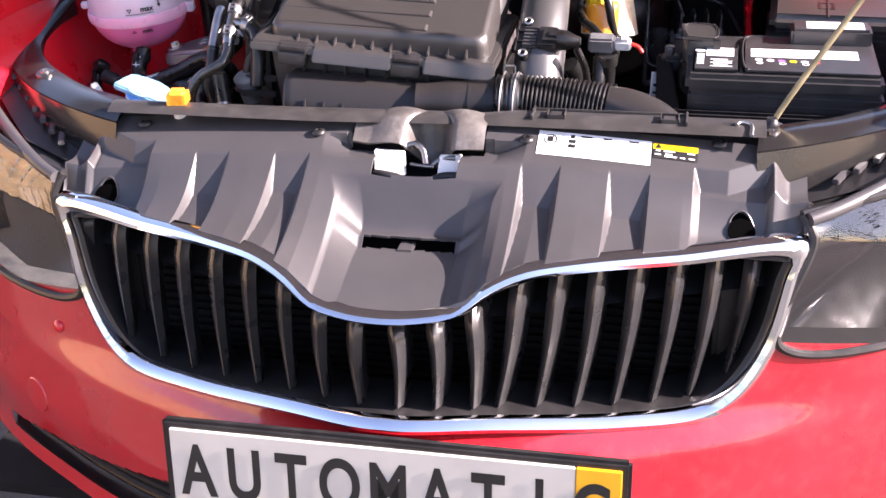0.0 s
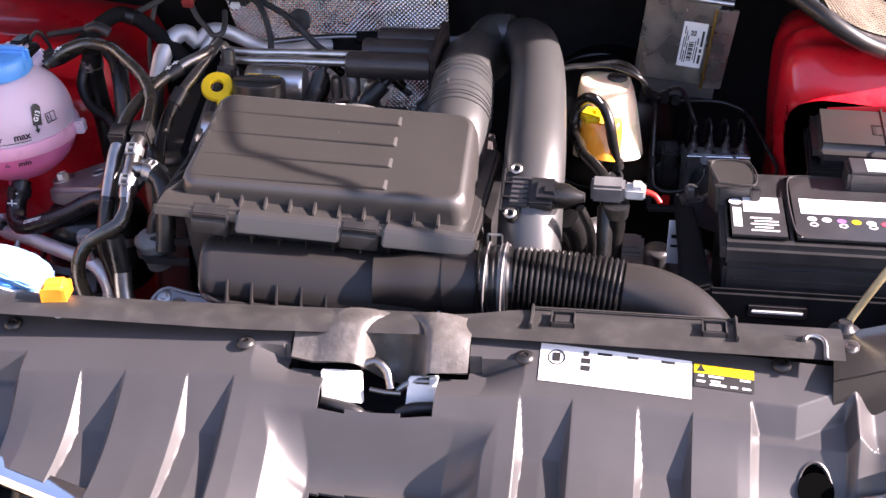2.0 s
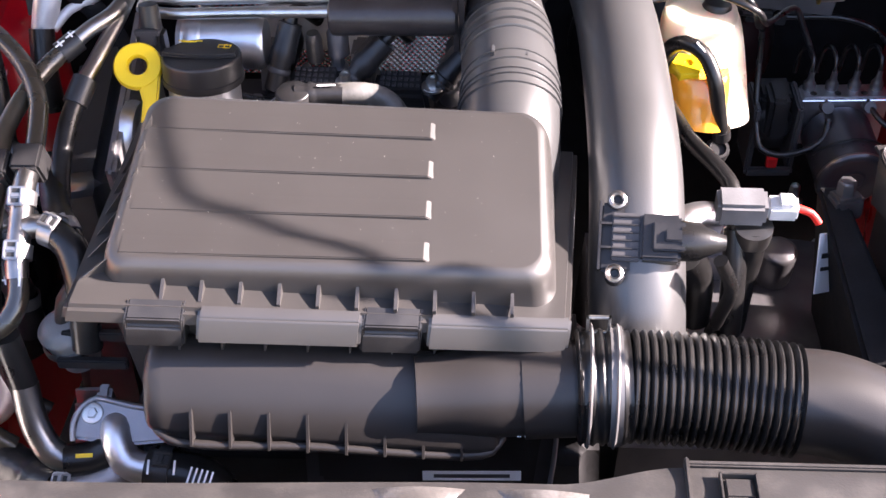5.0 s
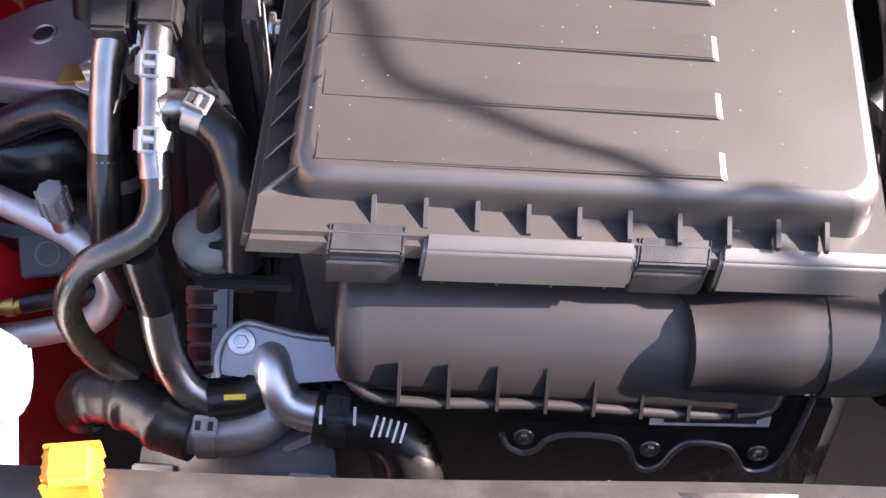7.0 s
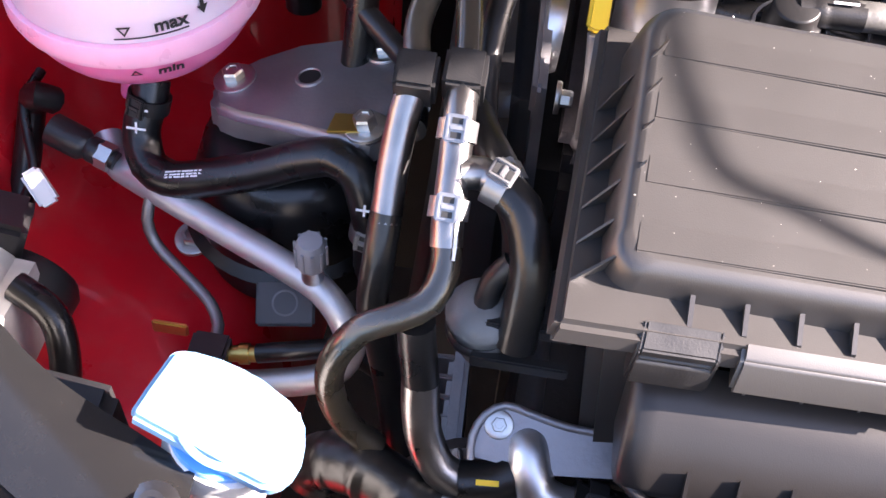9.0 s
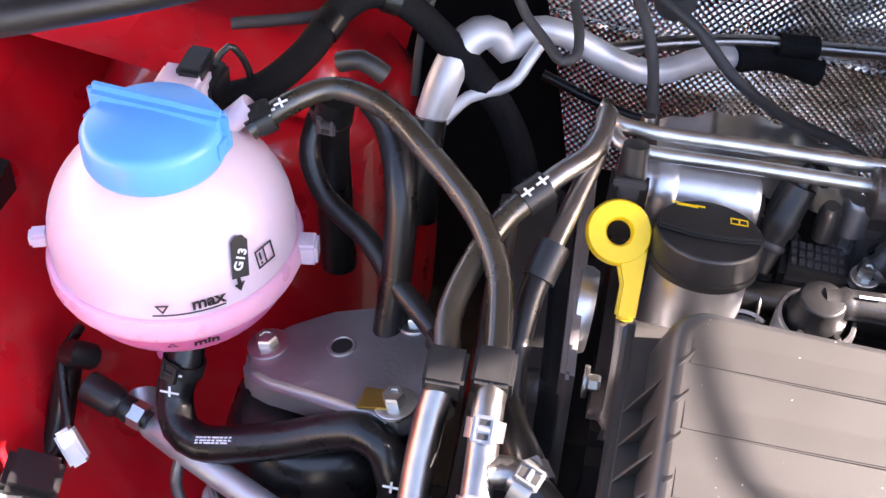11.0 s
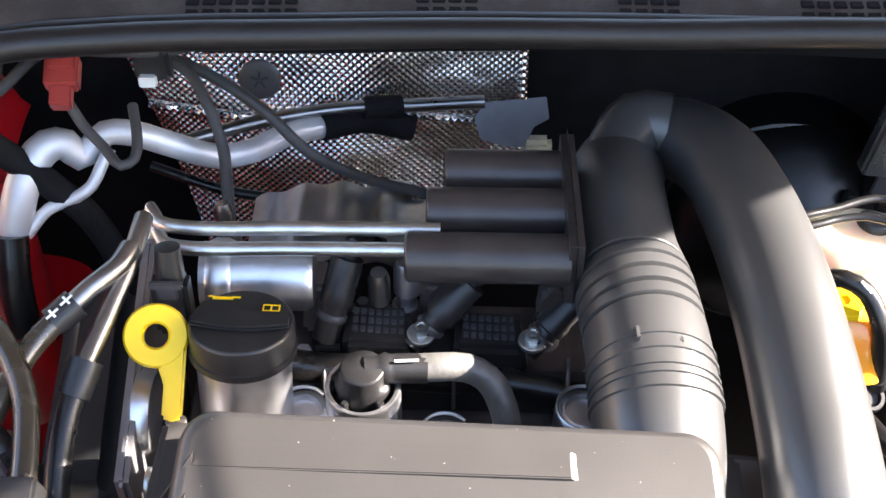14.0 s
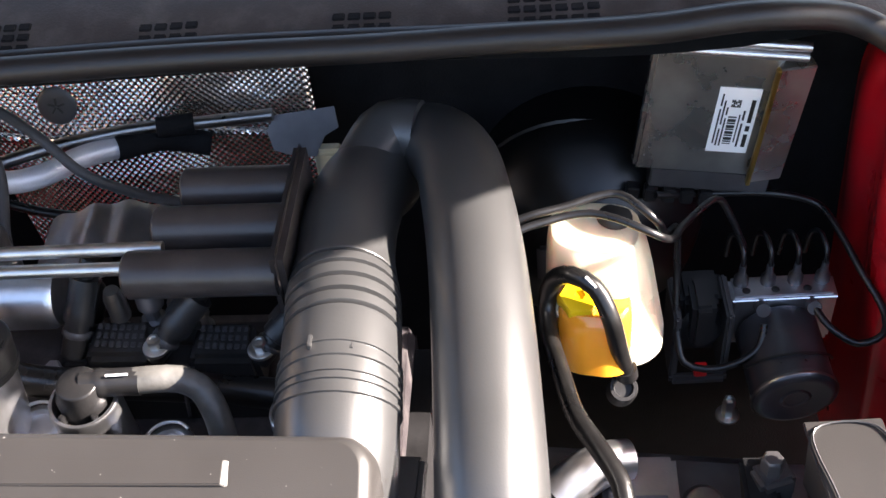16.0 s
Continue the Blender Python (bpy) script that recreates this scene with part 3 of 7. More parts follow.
# ---- engine bay shell ----
shellob = thing("engine_bay", (0, 0.6, 0.3), "red painted inner wings and dark bulkhead of the bay", "car body", kind="structure")
part("bay_floor", box(-0.75, 0.75, 0.30, 1.1, 0.25, 0.27, 0), MATTE, shellob)
part("bulkhead", box(-0.75, 0.75, 1.0, 1.03, 0.27, 1.08, 0), MATTE, shellob)
for s in (-1, 1):
    part("inner_wing", grid(lambda u, v: (s * (0.685 + 0.025 * v + 0.004 * math.sin(9 * u)), 0.38 + 0.64 * u, 0.92 + 0.065 * v), 40, 6), RED_IN, shellob)
    rail = [(.690, .93), (.655, .90), (.622, .84), (.592, .785), (.560, .757), (.520, .744), (.470, .738), (.435, .730), (.418, .712), (.412, .67), (.412, .58)]
    def rail_pt(u, v):
        x, z = [c for c in lerp_list([(p.x, p.z) for p in spline([(a, 0, b) for a, b in rail], .01)], v)]
        y = .34 + .66 * u
        wave = .012 * math.sin(11 * u + 1.5) * math.exp(-((v - .45) / .25) ** 2) + .018 * smooth(.45, .3, u) * smooth(.2, .5, v) * smooth(.9, .6, v)
        return (s * (x + wave * .6), y, z + wave)
    part("side_member", grid(rail_pt, 60, 50), RED_IN, shellob)
    part("outer_wing", grid(lambda u, v: (s * (0.70 + 0.16 * v), 0.40 + 0.7 * u, 0.985 - 0.03 * v * v - 0.10 * (1 - u) ** 2), 30, 8), RED, shellob)
    if s < 0:
        part("strut_slope", grid(lambda u, v: (-.435 - .27 * u, .775 + .21 * v, .955 + .04 * u - .03 * smooth(.2, 0, v) - .05 * smooth(.12, 0, u) + .006 * math.sin(8 * v + 2 * u)), 40, 30), RED_IN, shellob)
        part("strut_tower", lathe([(0.12, -0.3), (0.115, 0.0), (0.10, 0.02), (0.045, 0.035), (0.04, 0.02), (0, 0.02)], axis_frame((-0.53, 0.86, 0.90), (0, 0, 1)), 40), RED_IN, shellob)
    else:
        WING = spline([(.402, 0, .55), (.394, 0, .78), (.390, 0, .90), (.392, 0, .955), (.400, 0, .978), (.425, 0, .988), (.48, 0, .985), (.58, 0, .975), (.70, 0, .97)], .01)
        def wing_pt(u, v):
            p = Vector(lerp_list(WING, v))
            front = smooth(.25, 0, u)
            return (p.x + .05 * front * smooth(.6, .2, v) + .004 * math.sin(14 * u) * smooth(.2, .5, v), .79 + .20 * u, p.z - .05 * front + .012 * math.exp(-((u - .45) / .06) ** 2) * smooth(.5, .62, v) - .008 * math.exp(-((u - .7) / .05) ** 2))
        part("strut_panel", grid(wing_pt, 50, 60), RED_IN, shellob)
        part("strut_front", grid(lambda u, v: (.44 + .26 * u, .79 - .012 * (1 - v), .60 + (.33 + .02 * u) * v), 20, 12), RED_IN, shellob)

# cowl
cowl = thing("windscreen_cowl", (0, 0.95, 1.05), "dark plastic cowl panel with small vent slots under the windscreen", "cowl")
COWLPL = material("cowl_plastic", (0.036, 0.030, 0.029), 0.5, var=0.2, bump=0.3, dust=0.08)
COWL_LINE = [(-.756, .471, 1.097), (-.673, .525, 1.097), (-.590, .581, 1.098), (-.528, .627, 1.097), (-.487, .662, 1.097), (-.456, .701, 1.096), (-.416, .742, 1.091), (-.387, .770, 1.089), (-.357, .784, 1.089), (-.318, .795, 1.087), (-.259, .804, 1.086), (-.199, .809, 1.085), (-.098, .816, 1.084), (.004, .821, 1.082), (.107, .820, 1.082), (.211, .816, 1.086), (.285, .822, 1.089), (.345, .834, 1.074), (.385, .810, 1.055), (.404, .792, 1.047), (.433, .775, 1.030), (.466, .7755, 1.010), (.502, .797, .990), (.56, .825, .965), (.62, .85, .94)]
EDGE = spline(COWL_LINE, .01)
def on_edge(x):
    """The point of the cowl's front edge over x."""
    for a, b in zip(EDGE, EDGE[1:]):
        if x <= b.x:
            return a.lerp(b, max(0.0, (x - a.x) / max(1e-6, b.x - a.x)))
    return EDGE[-1]
def cowl_line(x):
    return on_edge(x).y
def cowl_pt(u, v):
    e = Vector(lerp_list(EDGE, u))
    back = max(0.05, 1.11 - e.y)
    return e + Vector((0.0, 0.012 + back * v, 0.004 * smooth(0, .1, v) + (.27 - .22 * smooth(.36, .5, e.x)) * back * v * (1 - .3 * v)))
part("cowl_sheet", grid(cowl_pt, 140, 30), COWLPL, cowl)
part("cowl_underside", grid(lambda u, v: (-0.62 + .96 * u, max(cowl_line(-.62 + .96 * u) + .03, .84) + 0.16 * v, 1.055), 30, 4), MATTE, cowl)
seal = thing("bonnet_seal", (0, 0.83, 1.05), "thick black rubber seal along the cowl edge", "seal")
SEALR = material("seal_rubber", (0.008, 0.0075, 0.008), 0.42, var=0.2, bump=0.1, bump_scale=500)
part("seal_bead", tube([p + Vector((0, 0, .003 + .004 * smooth(.0, .15, p.x))) for p in EDGE], 0.0095, 16, 0.012), SEALR, seal)
part("seal_foot", tube([p + Vector((0, .014, .001)) for p in EDGE], 0.008, 10, 0.014), SEALR, seal)

# heat shield on the bulkhead
foil = bpy.data.materials.new("dimpled_foil")
foil.use_nodes = True
fn, fl = foil.node_tree.nodes, foil.node_tree.links
fb = fn["Principled BSDF"]
fb.inputs["Metallic"].default_value, fb.inputs["Roughness"].default_value = 1.0, 0.22
fb.inputs["Base Color"].default_value = (0.78, 0.77, 0.76, 1)
ftc, fv, fns, fbp, fb2 = [fn.new(k) for k in ("ShaderNodeTexCoord", "ShaderNodeTexVoronoi", "ShaderNodeTexNoise", "ShaderNodeBump", "ShaderNodeBump")]
fv.voronoi_dimensions = "2D"
fv.inputs["Scale"].default_value, fv.inputs["Randomness"].default_value = 230, 0.0
fsep, fcom, fmap = fn.new("ShaderNodeSeparateXYZ"), fn.new("ShaderNodeCombineXYZ"), fn.new("ShaderNodeMapping")
fmap.inputs["Rotation"].default_value = (0, 0, radians(45))
fns.inputs["Scale"].default_value = 14
fl.new(ftc.outputs["Object"], fsep.inputs[0])
fl.new(fsep.outputs[0], fcom.inputs[0])
fl.new(fsep.outputs[2], fcom.inputs[1])
fl.new(fcom.outputs[0], fmap.inputs["Vector"])
fl.new(fmap.outputs[0], fv.inputs["Vector"])
fl.new(ftc.outputs["Object"], fns.inputs["Vector"])
fbp.inputs["Strength"].default_value, fbp.inputs["Distance"].default_value = 1.0, 0.0022
fb2.inputs["Strength"].default_value, fb2.inputs["Distance"].default_value = 0.6, 0.02
fl.new(fns.outputs["Fac"], fb2.inputs["Height"])
fl.new(fv.outputs["Distance"], fbp.inputs["Height"])
fl.new(fb2.outputs[0], fbp.inputs["Normal"])
fl.new(fbp.outputs[0], fb.inputs["Normal"])
shield = thing("heat_shield", (-0.22, 0.97, 0.80), "dimpled silver foil heat shield on the bulkhead", "heat shield")
part("foil_sheet", shell(grid(lambda u, v: (-0.36 + 0.322 * u + 0.06 * (1 - v) * (1 - u), 0.962 + 0.008 * math.sin(7 * u + 2) * math.sin(5 * v), 0.79 + 0.265 * v), 40, 24), 0.002), foil, shield)

part("foil_edge", tube([(-.36, .958, 1.053), (-.25, .957, 1.054), (-.15, .958, 1.053), (-.04, .96, 1.052)], .003, 8), foil, shield)
part("foil_edge", tube([(-.04, .96, 1.05), (-.039, .958, .96), (-.038, .957, .86)], .003, 8), foil, shield)
part("foil_crease", tube([(-.33, .955, .935), (-.24, .953, .925), (-.15, .956, .93), (-.05, .955, .922)], .004, 8), foil, shield)
# open bonnet, which shades the back of the bay
bonnet = thing("open_bonnet", (0, 0.93, 1.10), "red bonnet propped open over the bay", "bonnet")
def bonnet_pt(u, v):
    w = 0.74 - 0.05 * v - 0.2 * smooth(0.8, 1.0, v)
    a = radians(41.8)
    return ((2 * u - 1) * w, 0.95 - 0.92 * v * math.cos(a), 1.181 + 0.92 * v * math.sin(a))
part("bonnet_skin", shell(grid(lambda u, v: Vector(bonnet_pt(u, v)) + Vector((0, 0.012, 0.016)), 30, 20), 0.006), RED, bonnet)
# unseen sheet, added so that grey light bounces down on the engine
part("bonnet_bounce_liner", grid(bonnet_pt, 30, 20), material("grey_bounce_liner", (0.22, 0.21, 0.22), 0.9, var=0.2, bump=0.5), bonnet, "unseen grey lining added to bounce light into the bay")

# ---- air filter housing ----
def lay(c, u, v, h=0.0):
    """A point on the patch with corners c (front left, front right, back right, back left), h above it."""
    a, b, d, e = [Vector(p) for p in c]
    p = a * (1 - u) * (1 - v) + b * u * (1 - v) + d * u * v + e * (1 - u) * v
    n = (b - a).cross(e - a).normalized()
    return p + n * h


airbox = thing("air_filter_housing", (-0.09, 0.52, 0.83), "large dark grey plastic air filter housing with ribbed lid", "air filter")
RIM = [(-.2556, .409, .9545), (.0664, .4385, .9205), (.074, .612, .940), (-.250, .604, .972)]
TOP = [(-.2335, .4365, .9705), (.0535, .4515, .9525), (.049, .585, .992), (-.229, .579, 1.010)]
BASE = [(-.2376, .4366, .9520), (.0557, .4529, .9275), (.054, .600, .944), (-.236, .592, .972)]
def rounded_square(ru, rv, n=8):
    out = []
    for cu, cv, a0 in ((1 - ru, rv, -90), (1 - ru, 1 - rv, 0), (ru, 1 - rv, 90), (ru, rv, 180)):
        for k in range(n + 1):
            a = radians(a0 + 90 * k / n)
            out.append((cu + ru * math.cos(a), cv + rv * math.sin(a)))
    return out
def loft(base, top, ru, rv, wide=.55, fillet=1.0):
    b = bmesh.new()
    ring_uv = rounded_square(ru, rv)
    rows = []
    steps = [(1.0, -.15), (1.0, .25), (.999, .5), (.995, .66), (.985, .80), (.970, .90), (.945, .97), (.91, 1.0), (.90, 1.0), (.885, 1.0), (.6, 1.0), (.2, 1.0)]
    for k, h in steps:
        k = 1 - (1 - k) * (fillet if k > .89 else 1)
        row = []
        for u, v in ring_uv:
            ku, kv = 1 - (1 - k) * (wide if k > .88 else 1), k
            uu, vv = .5 + (u - .5) * ku, .5 + (v - .5) * kv
            row.append(b.verts.new(lay(base, uu, vv).lerp(lay(top, uu, vv), h)))
        rows.append(row)
    for p, q in zip(rows, rows[1:]):
        for m in range(len(p)):
            c = (m + 1) % len(p)
            b.faces.new((p[m], p[c], q[c], q[m]))
    b.faces.new(rows[-1])
    b.faces.new(rows[0][::-1])
    bmesh.ops.recalc_face_normals(b, faces=b.faces)
    return b
lid = part("lid", loft(BASE, TOP, .055, .12), BOXPL, airbox)
part("lid_flange", hexa([lay(RIM, u, v, -0.012) for u, v in ((0, 0), (1, 0), (1, 1), (0, 1))] + [lay(RIM, u, v, 0.001) for u, v in ((0.008, 0.02), (0.992, 0.02), (0.992, 0.98), (0.008, 0.98))], 0.003), BOXPL, airbox)
part("lower_shell", hexa([(-.225, .44, .80), (.045, .455, .80), (.05, .60, .80), (-.225, .595, .80)] + [lay(RIM, u, v, -0.012) for u, v in ((.06, .12), (.96, .12), (.96, .95), (.05, .95))], 0.008), BOXPL, airbox)
for u0, u1 in ((.265, .585), (.715, .997)):
    part("front_lip", hexa([lay(RIM, u, v, h) for u, v, h in ((u0, -.042, -.018), (u1, -.042, -.018), (u1, .06, -.018), (u0, .06, -.018), (u0, -.002, -.001), (u1, -.002, -.001), (u1, .05, .0025), (u0, .05, .0025))], 0.002), BOXPL, airbox)
for k in range(4):
    v0 = 0.058 + 0.234 * k
    bm = hexa([lay(TOP, 0.035, v0, -.002), lay(TOP, 0.735, v0, -.002), lay(TOP, 0.735, v0 + 0.115, -.002), lay(TOP, 0.035, v0 + 0.115, -.002),
               lay(TOP, 0.035, v0 + 0.006, .0004), lay(TOP, 0.712, v0 + 0.006, .0026), lay(TOP, 0.712, v0 + 0.108, .0018), lay(TOP, 0.035, v0 + 0.108, .0002)], 0.0006)
    part("lid_rib", bm, BOXPL, lid)
rs = random.Random(11)
bm = bmesh.new()
for k in range(70):
    u, v, d, a = rs.uniform(.02, .95), rs.uniform(.05, .95), rs.uniform(.00015, .00038), rs.uniform(0, 3.1)
    c = lay(TOP, u, v, .0006 if u > .75 else .0030)
    e, f = Vector((math.cos(a), math.sin(a), 0)) * d, Vector((-math.sin(a), math.cos(a), 0)) * d * rs.uniform(.5, 1.6)
    bm.faces.new([bm.verts.new(p) for p in (c - e, c + f, c + e, c - f)])
part("dust_specks", bm, material("pale_dust", (0.4, 0.38, 0.35), 0.9), lid, "pale dust specks", smooth=False, kind="stuff")
for k in range(10):
    x = -.1945 + .02466 * k
    foot = lay(BASE, (x + .2376) / .2933, 0.0)
    b0, b1, t1 = foot + Vector((0, -.0125, -.001)), foot + Vector((0, .002, -.001)), foot + Vector((0, .002, .0105))
    w = Vector((0.0011, 0, 0))
    bm = bmesh.new()
    vs = [bm.verts.new(p) for p in (b0 - w, b1 - w, t1 - w, b0 + Vector((0, 0, 0.003)) - w, b0 + w, b1 + w, t1 + w, b0 + Vector((0, 0, 0.003)) + w)]
    for f in ((0, 1, 2, 3), (7, 6, 5, 4), (0, 4, 5, 1), (1, 5, 6, 2), (2, 6, 7, 3), (3, 7, 4, 0)):
        bm.faces.new([vs[i] for i in f])
    bmesh.ops.recalc_face_normals(bm, faces=bm.faces)
    part("stiffening_fin", bm, BOXPL, airbox, smooth=False)
for k in range(6):
    v = .2 + .105 * k
    b0, b1, t1 = lay(RIM, .018, v - .06, .001), lay(RIM, .075, v, .001), lay(RIM, .085, v, .016 + .006 * k)
    w = Vector((0, 0.001, 0))
    bm = bmesh.new()
    vs = [bm.verts.new(p) for p in (b0 - w, b1 - w, t1 - w, b0 + w, b1 + w, t1 + w)]
    for f in ((0, 1, 2), (5, 4, 3), (0, 3, 4, 1), (1, 4, 5, 2), (2, 5, 3, 0)):
        bm.faces.new([vs[i] for i in f])
    bmesh.ops.recalc_face_normals(bm, faces=bm.faces)
    part("stiffening_fin", bm, BOXPL, airbox, smooth=False)
for x0, x1 in ((-.216, -.178), (-.068, -.029)):
    u0, u1 = (x0 + .2556) / .322, (x1 + .2556) / .322
    part("latch", hexa([lay(RIM, u, v, h) for u, v, h in ((u0, -.026, -.026), (u1, -.026, -.026), (u1, .04, -.026), (u0, .04, -.026), (u0, -.012, -.010), (u1, -.012, -.010), (u1, .05, -.003), (u0, .05, -.003))], 0.002), BLACK, airbox, "black plastic lid latch")
    part("latch_tongue", hexa([lay(RIM, u, v, h) for u, v, h in ((u0 + .004, -.006, -.008), (u1 - .004, -.006, -.008), (u1 - .004, .05, -.006), (u0 + .004, .05, -.006), (u0 + .006, -.004, -.003), (u1 - .006, -.004, -.003), (u1 - .006, .06, .003), (u0 + .006, .06, .003))], 0.001), BLACK, airbox)
    for u in (u0, u1 - .010):
        part("latch_cheek", hexa([lay(RIM, q, v, h) for q, v, h in ((u, -.022, -.024), (u + .010, -.022, -.024), (u + .010, .05, -.024), (u, .05, -.024), (u + .001, -.006, -.004), (u + .009, -.006, -.004), (u + .009, .06, .003), (u + .001, .06, .003))], 0.001), BLACK, airbox)
for k in range(9):
    u = .22 + .085 * k
    part("web", hexa([lay(RIM, u, .02, -.055), lay(RIM, u + .004, .02, -.055), lay(RIM, u + .004, .1, -.055), lay(RIM, u, .1, -.055), lay(RIM, u, .02, -.02), lay(RIM, u + .004, .02, -.02), lay(RIM, u + .004, .1, -.02), lay(RIM, u, .1, -.02)], 0), BOXPL, airbox, smooth=False)

# intake snorkel in front of it
snork = thing("intake_snorkel", (-0.1, 0.41, 0.83), "long grey plastic intake snorkel with finned lower edge", "air duct")
prof = [(.442, .835), (.444, .888), (.437, .899), (.424, .900), (.408, .891), (.396, .870), (.391, .858), (.392, .852), (.40, .838)]
def rise(x):
    """The snorkel climbs towards its closed end."""
    return .012 * max(0.0, min(1.0, -x / .19))
bm = bmesh.new()
rings = []
for x, k, dz in ((-.2125, .70, .0), (-.2105, .86, .0), (-.206, .95, 0), (-.198, 1.0, 0), (-.02, 1.0, -.006), (.006, .97, -.008), (.016, .88, -.010), (.02, .7, -.012)):
    rings.append([bm.verts.new((x, .418 + (y - .418) * k + 0.014 * (x + .2) / .2 * .4, .868 + (z - .868) * k + dz + rise(x))) for y, z in prof])
for a, b in zip(rings, rings[1:]):
    for i in range(len(a)):
        j = (i + 1) % len(a)
        bm.faces.new((a[i], a[j], b[j], b[i]))
bm.faces.new(rings[0]), bm.faces.new(rings[-1])
bmesh.ops.recalc_face_normals(bm, faces=bm.faces)
part("snorkel_body", bm, SNORKPL, snork)
part("lower_lip", tube([(x, y, z + rise(x)) for x, y, z in ((-.207, .398, .853), (-.196, .3885, .850), (-.1, .3925, .847), (.0, .3985, .842), (.014, .402, .842), (.022, .412, .846))], 0.0032, 8), SNORKPL, snork)
for k in range(8):
    x = -.1795 + .0250 * k
    yb, zb = .3865 + .010 * k / 7, .8525 - .008 * k / 7 + rise(x)
    bm = bmesh.new()
    w = 0.0009
    vs = [bm.verts.new(p) for p in ((x - w, yb - .004, zb - .002), (x - w, yb + .009, zb + .021), (x - w, yb + .014, zb - .004), (x + w, yb - .004, zb - .002), (x + w, yb + .009, zb + .021), (x + w, yb + .014, zb - .004))]
    for f in ((0, 1, 2), (5, 4, 3), (0, 3, 4, 1), (1, 4, 5, 2), (2, 5, 3, 0)):
        bm.faces.new([vs[i] for i in f])
    bmesh.ops.recalc_face_normals(bm, faces=bm.faces)
    part("stiffening_fin", bm, SNORKPL, snork, smooth=False)
part("neck", tube([(-.036, .4225, .8735), (-.01, .426, .8725), (.03, .431, .8725), (.075, .433, .8735)], lambda t, d: .0265 + .0050 * smooth(0, .5, t), 32, 0.004), SNORKPL, snork)
for k in range(7):
    part("moulded_mark", box(-.0014, .0014, -.0016, .0018 - .0006 * (k % 2), 0, .0005, 0, frame_of((.033 + .0046 * k, .4065 + .0004 * k, .8545), (1, .02, 0), (0, -.78, -.60 + 1.1))), PAPER, snork, smooth=False)
part("neck_collar", tube([(.035, .4315, .8715), (.068, .433, .873)], 0.0332, 28), SNORKPL, snork)

duct = thing("intake_bellows_duct", (0.19, 0.42, 0.80), "black corrugated intake duct with clamp", "air duct")
part("cuff", tube([(.07, .433, .873), (.105, .434, .874)], lambda t, d: .037 + .0018 * (math.sin(d * 900) > 0.2), 30, 0.0016), RUBBER, duct)
CLAMPM = material("dull_clamp_steel", (0.16, 0.155, 0.155), 0.5, 0.6, var=0.1, bump=0.05)
part("clamp_band", tube([(.091, .434, .874), (.099, .434, .874)], .0398, 30, 0.004), CLAMPM, duct, "steel band clamp")
part("bellows", tube([(.104, .434, .874), (.16, .433, .872), (.212, .430, .868)], lambda t, d: .0345 + .0035 * abs(math.sin(math.pi * d / .0056)), 30, 0.0011), RUBBER, duct, "black ribbed bellows")
part("duct_elbow", tube([(.21, .430, .868), (.235, .429, .866), (.268, .42, .856), (.292, .40, .838), (.304, .375, .81), (.305, .36, .78)], lambda t, d: .0345 + .003 * smooth(.3, .9, t), 26, 0.006), SNORKPL, duct)
clampm = Matrix.Translation((.0835, .452, .909))
part("clamp_ear", merged(box(-.008, .008, -.002, .001, -.004, -.002, .0005, clampm), box(-.008, -.006, -.002, .001, -.003, .011, .0005, clampm), box(.006, .008, -.002, .001, -.003, .011, .0005, clampm), box(-.008, .008, -.002, .001, .009, .011, .0005, clampm)), ZINC, duct)
for x in (.078, .095):
    part("clamp_wire", lathe([(.0405, -.0012), (.0418, 0), (.0405, .0012), (.0392, 0), (.0405, -.0012)], axis_frame((x, .434, .8737), (1, -.01, -.02)), 32, True), CLAMPM, duct)

# big charge pipe and crinkled intake hose
pipe = thing("charge_pipe", (0.11, 0.6, 0.83), "wide satin grey plastic charge air pipe", "pipe")
part("pipe_body", tube([(.113, .484, .838), (.113, .497, .868), (.1125, .525, .908), (.112, .574, .945), (.1095, .626, .9645), (.106, .6785, .978), (.101, .731, .986), (.0935, .784, .988), (.084, .831, .9835), (.065, .869, .972), (.038, .883, .9625)], lambda t, d: .0345 - .0055 * t, 30, 0.008), HOSEPL, pipe)
part("pipe_socket", tube([(.114, .478, .815), (.113, .493, .848), (.111, .515, .878)], .0335, 30), RUBBER, pipe)
part("mould_seam", tube([(.1445, .53, .898), (.1425, .58, .940), (.138, .64, .964), (.131, .71, .980), (.121, .78, .988)], .0012, 6), HOSEPL, pipe)
hose = thing("crinkled_intake_hose", (0.02, 0.7, 0.9), "grey plastic intake hose with raised rings", "hose")
HP = [(.021, .575, .936), (.0225, .590, .951), (.0225, .607, .962), (.0220, .635, .9705), (.020, .677, .975), (.0165, .719, .977), (.0145, .772, .977), (.018, .8245, .9665), (.025, .856, .953)]
GROOVES = (.107, .1178, .1288, .140, .151)
part("hose_body", tube(HP, lambda t, d: .0365 - .004 * smooth(.45, .6, t) - .0050 * max(math.exp(-((d - g) / .0012) ** 4) for g in GROOVES), 32, 0.0007), HOSEPL, hose)
part("hose_root", tube([(.027, .515, .883), (.025, .54, .905), (.022, .560, .922), (.021, .575, .936), (.0225, .590, .951)], .0366, 32), BOXPL, hose)
hp = spline(HP, .002)
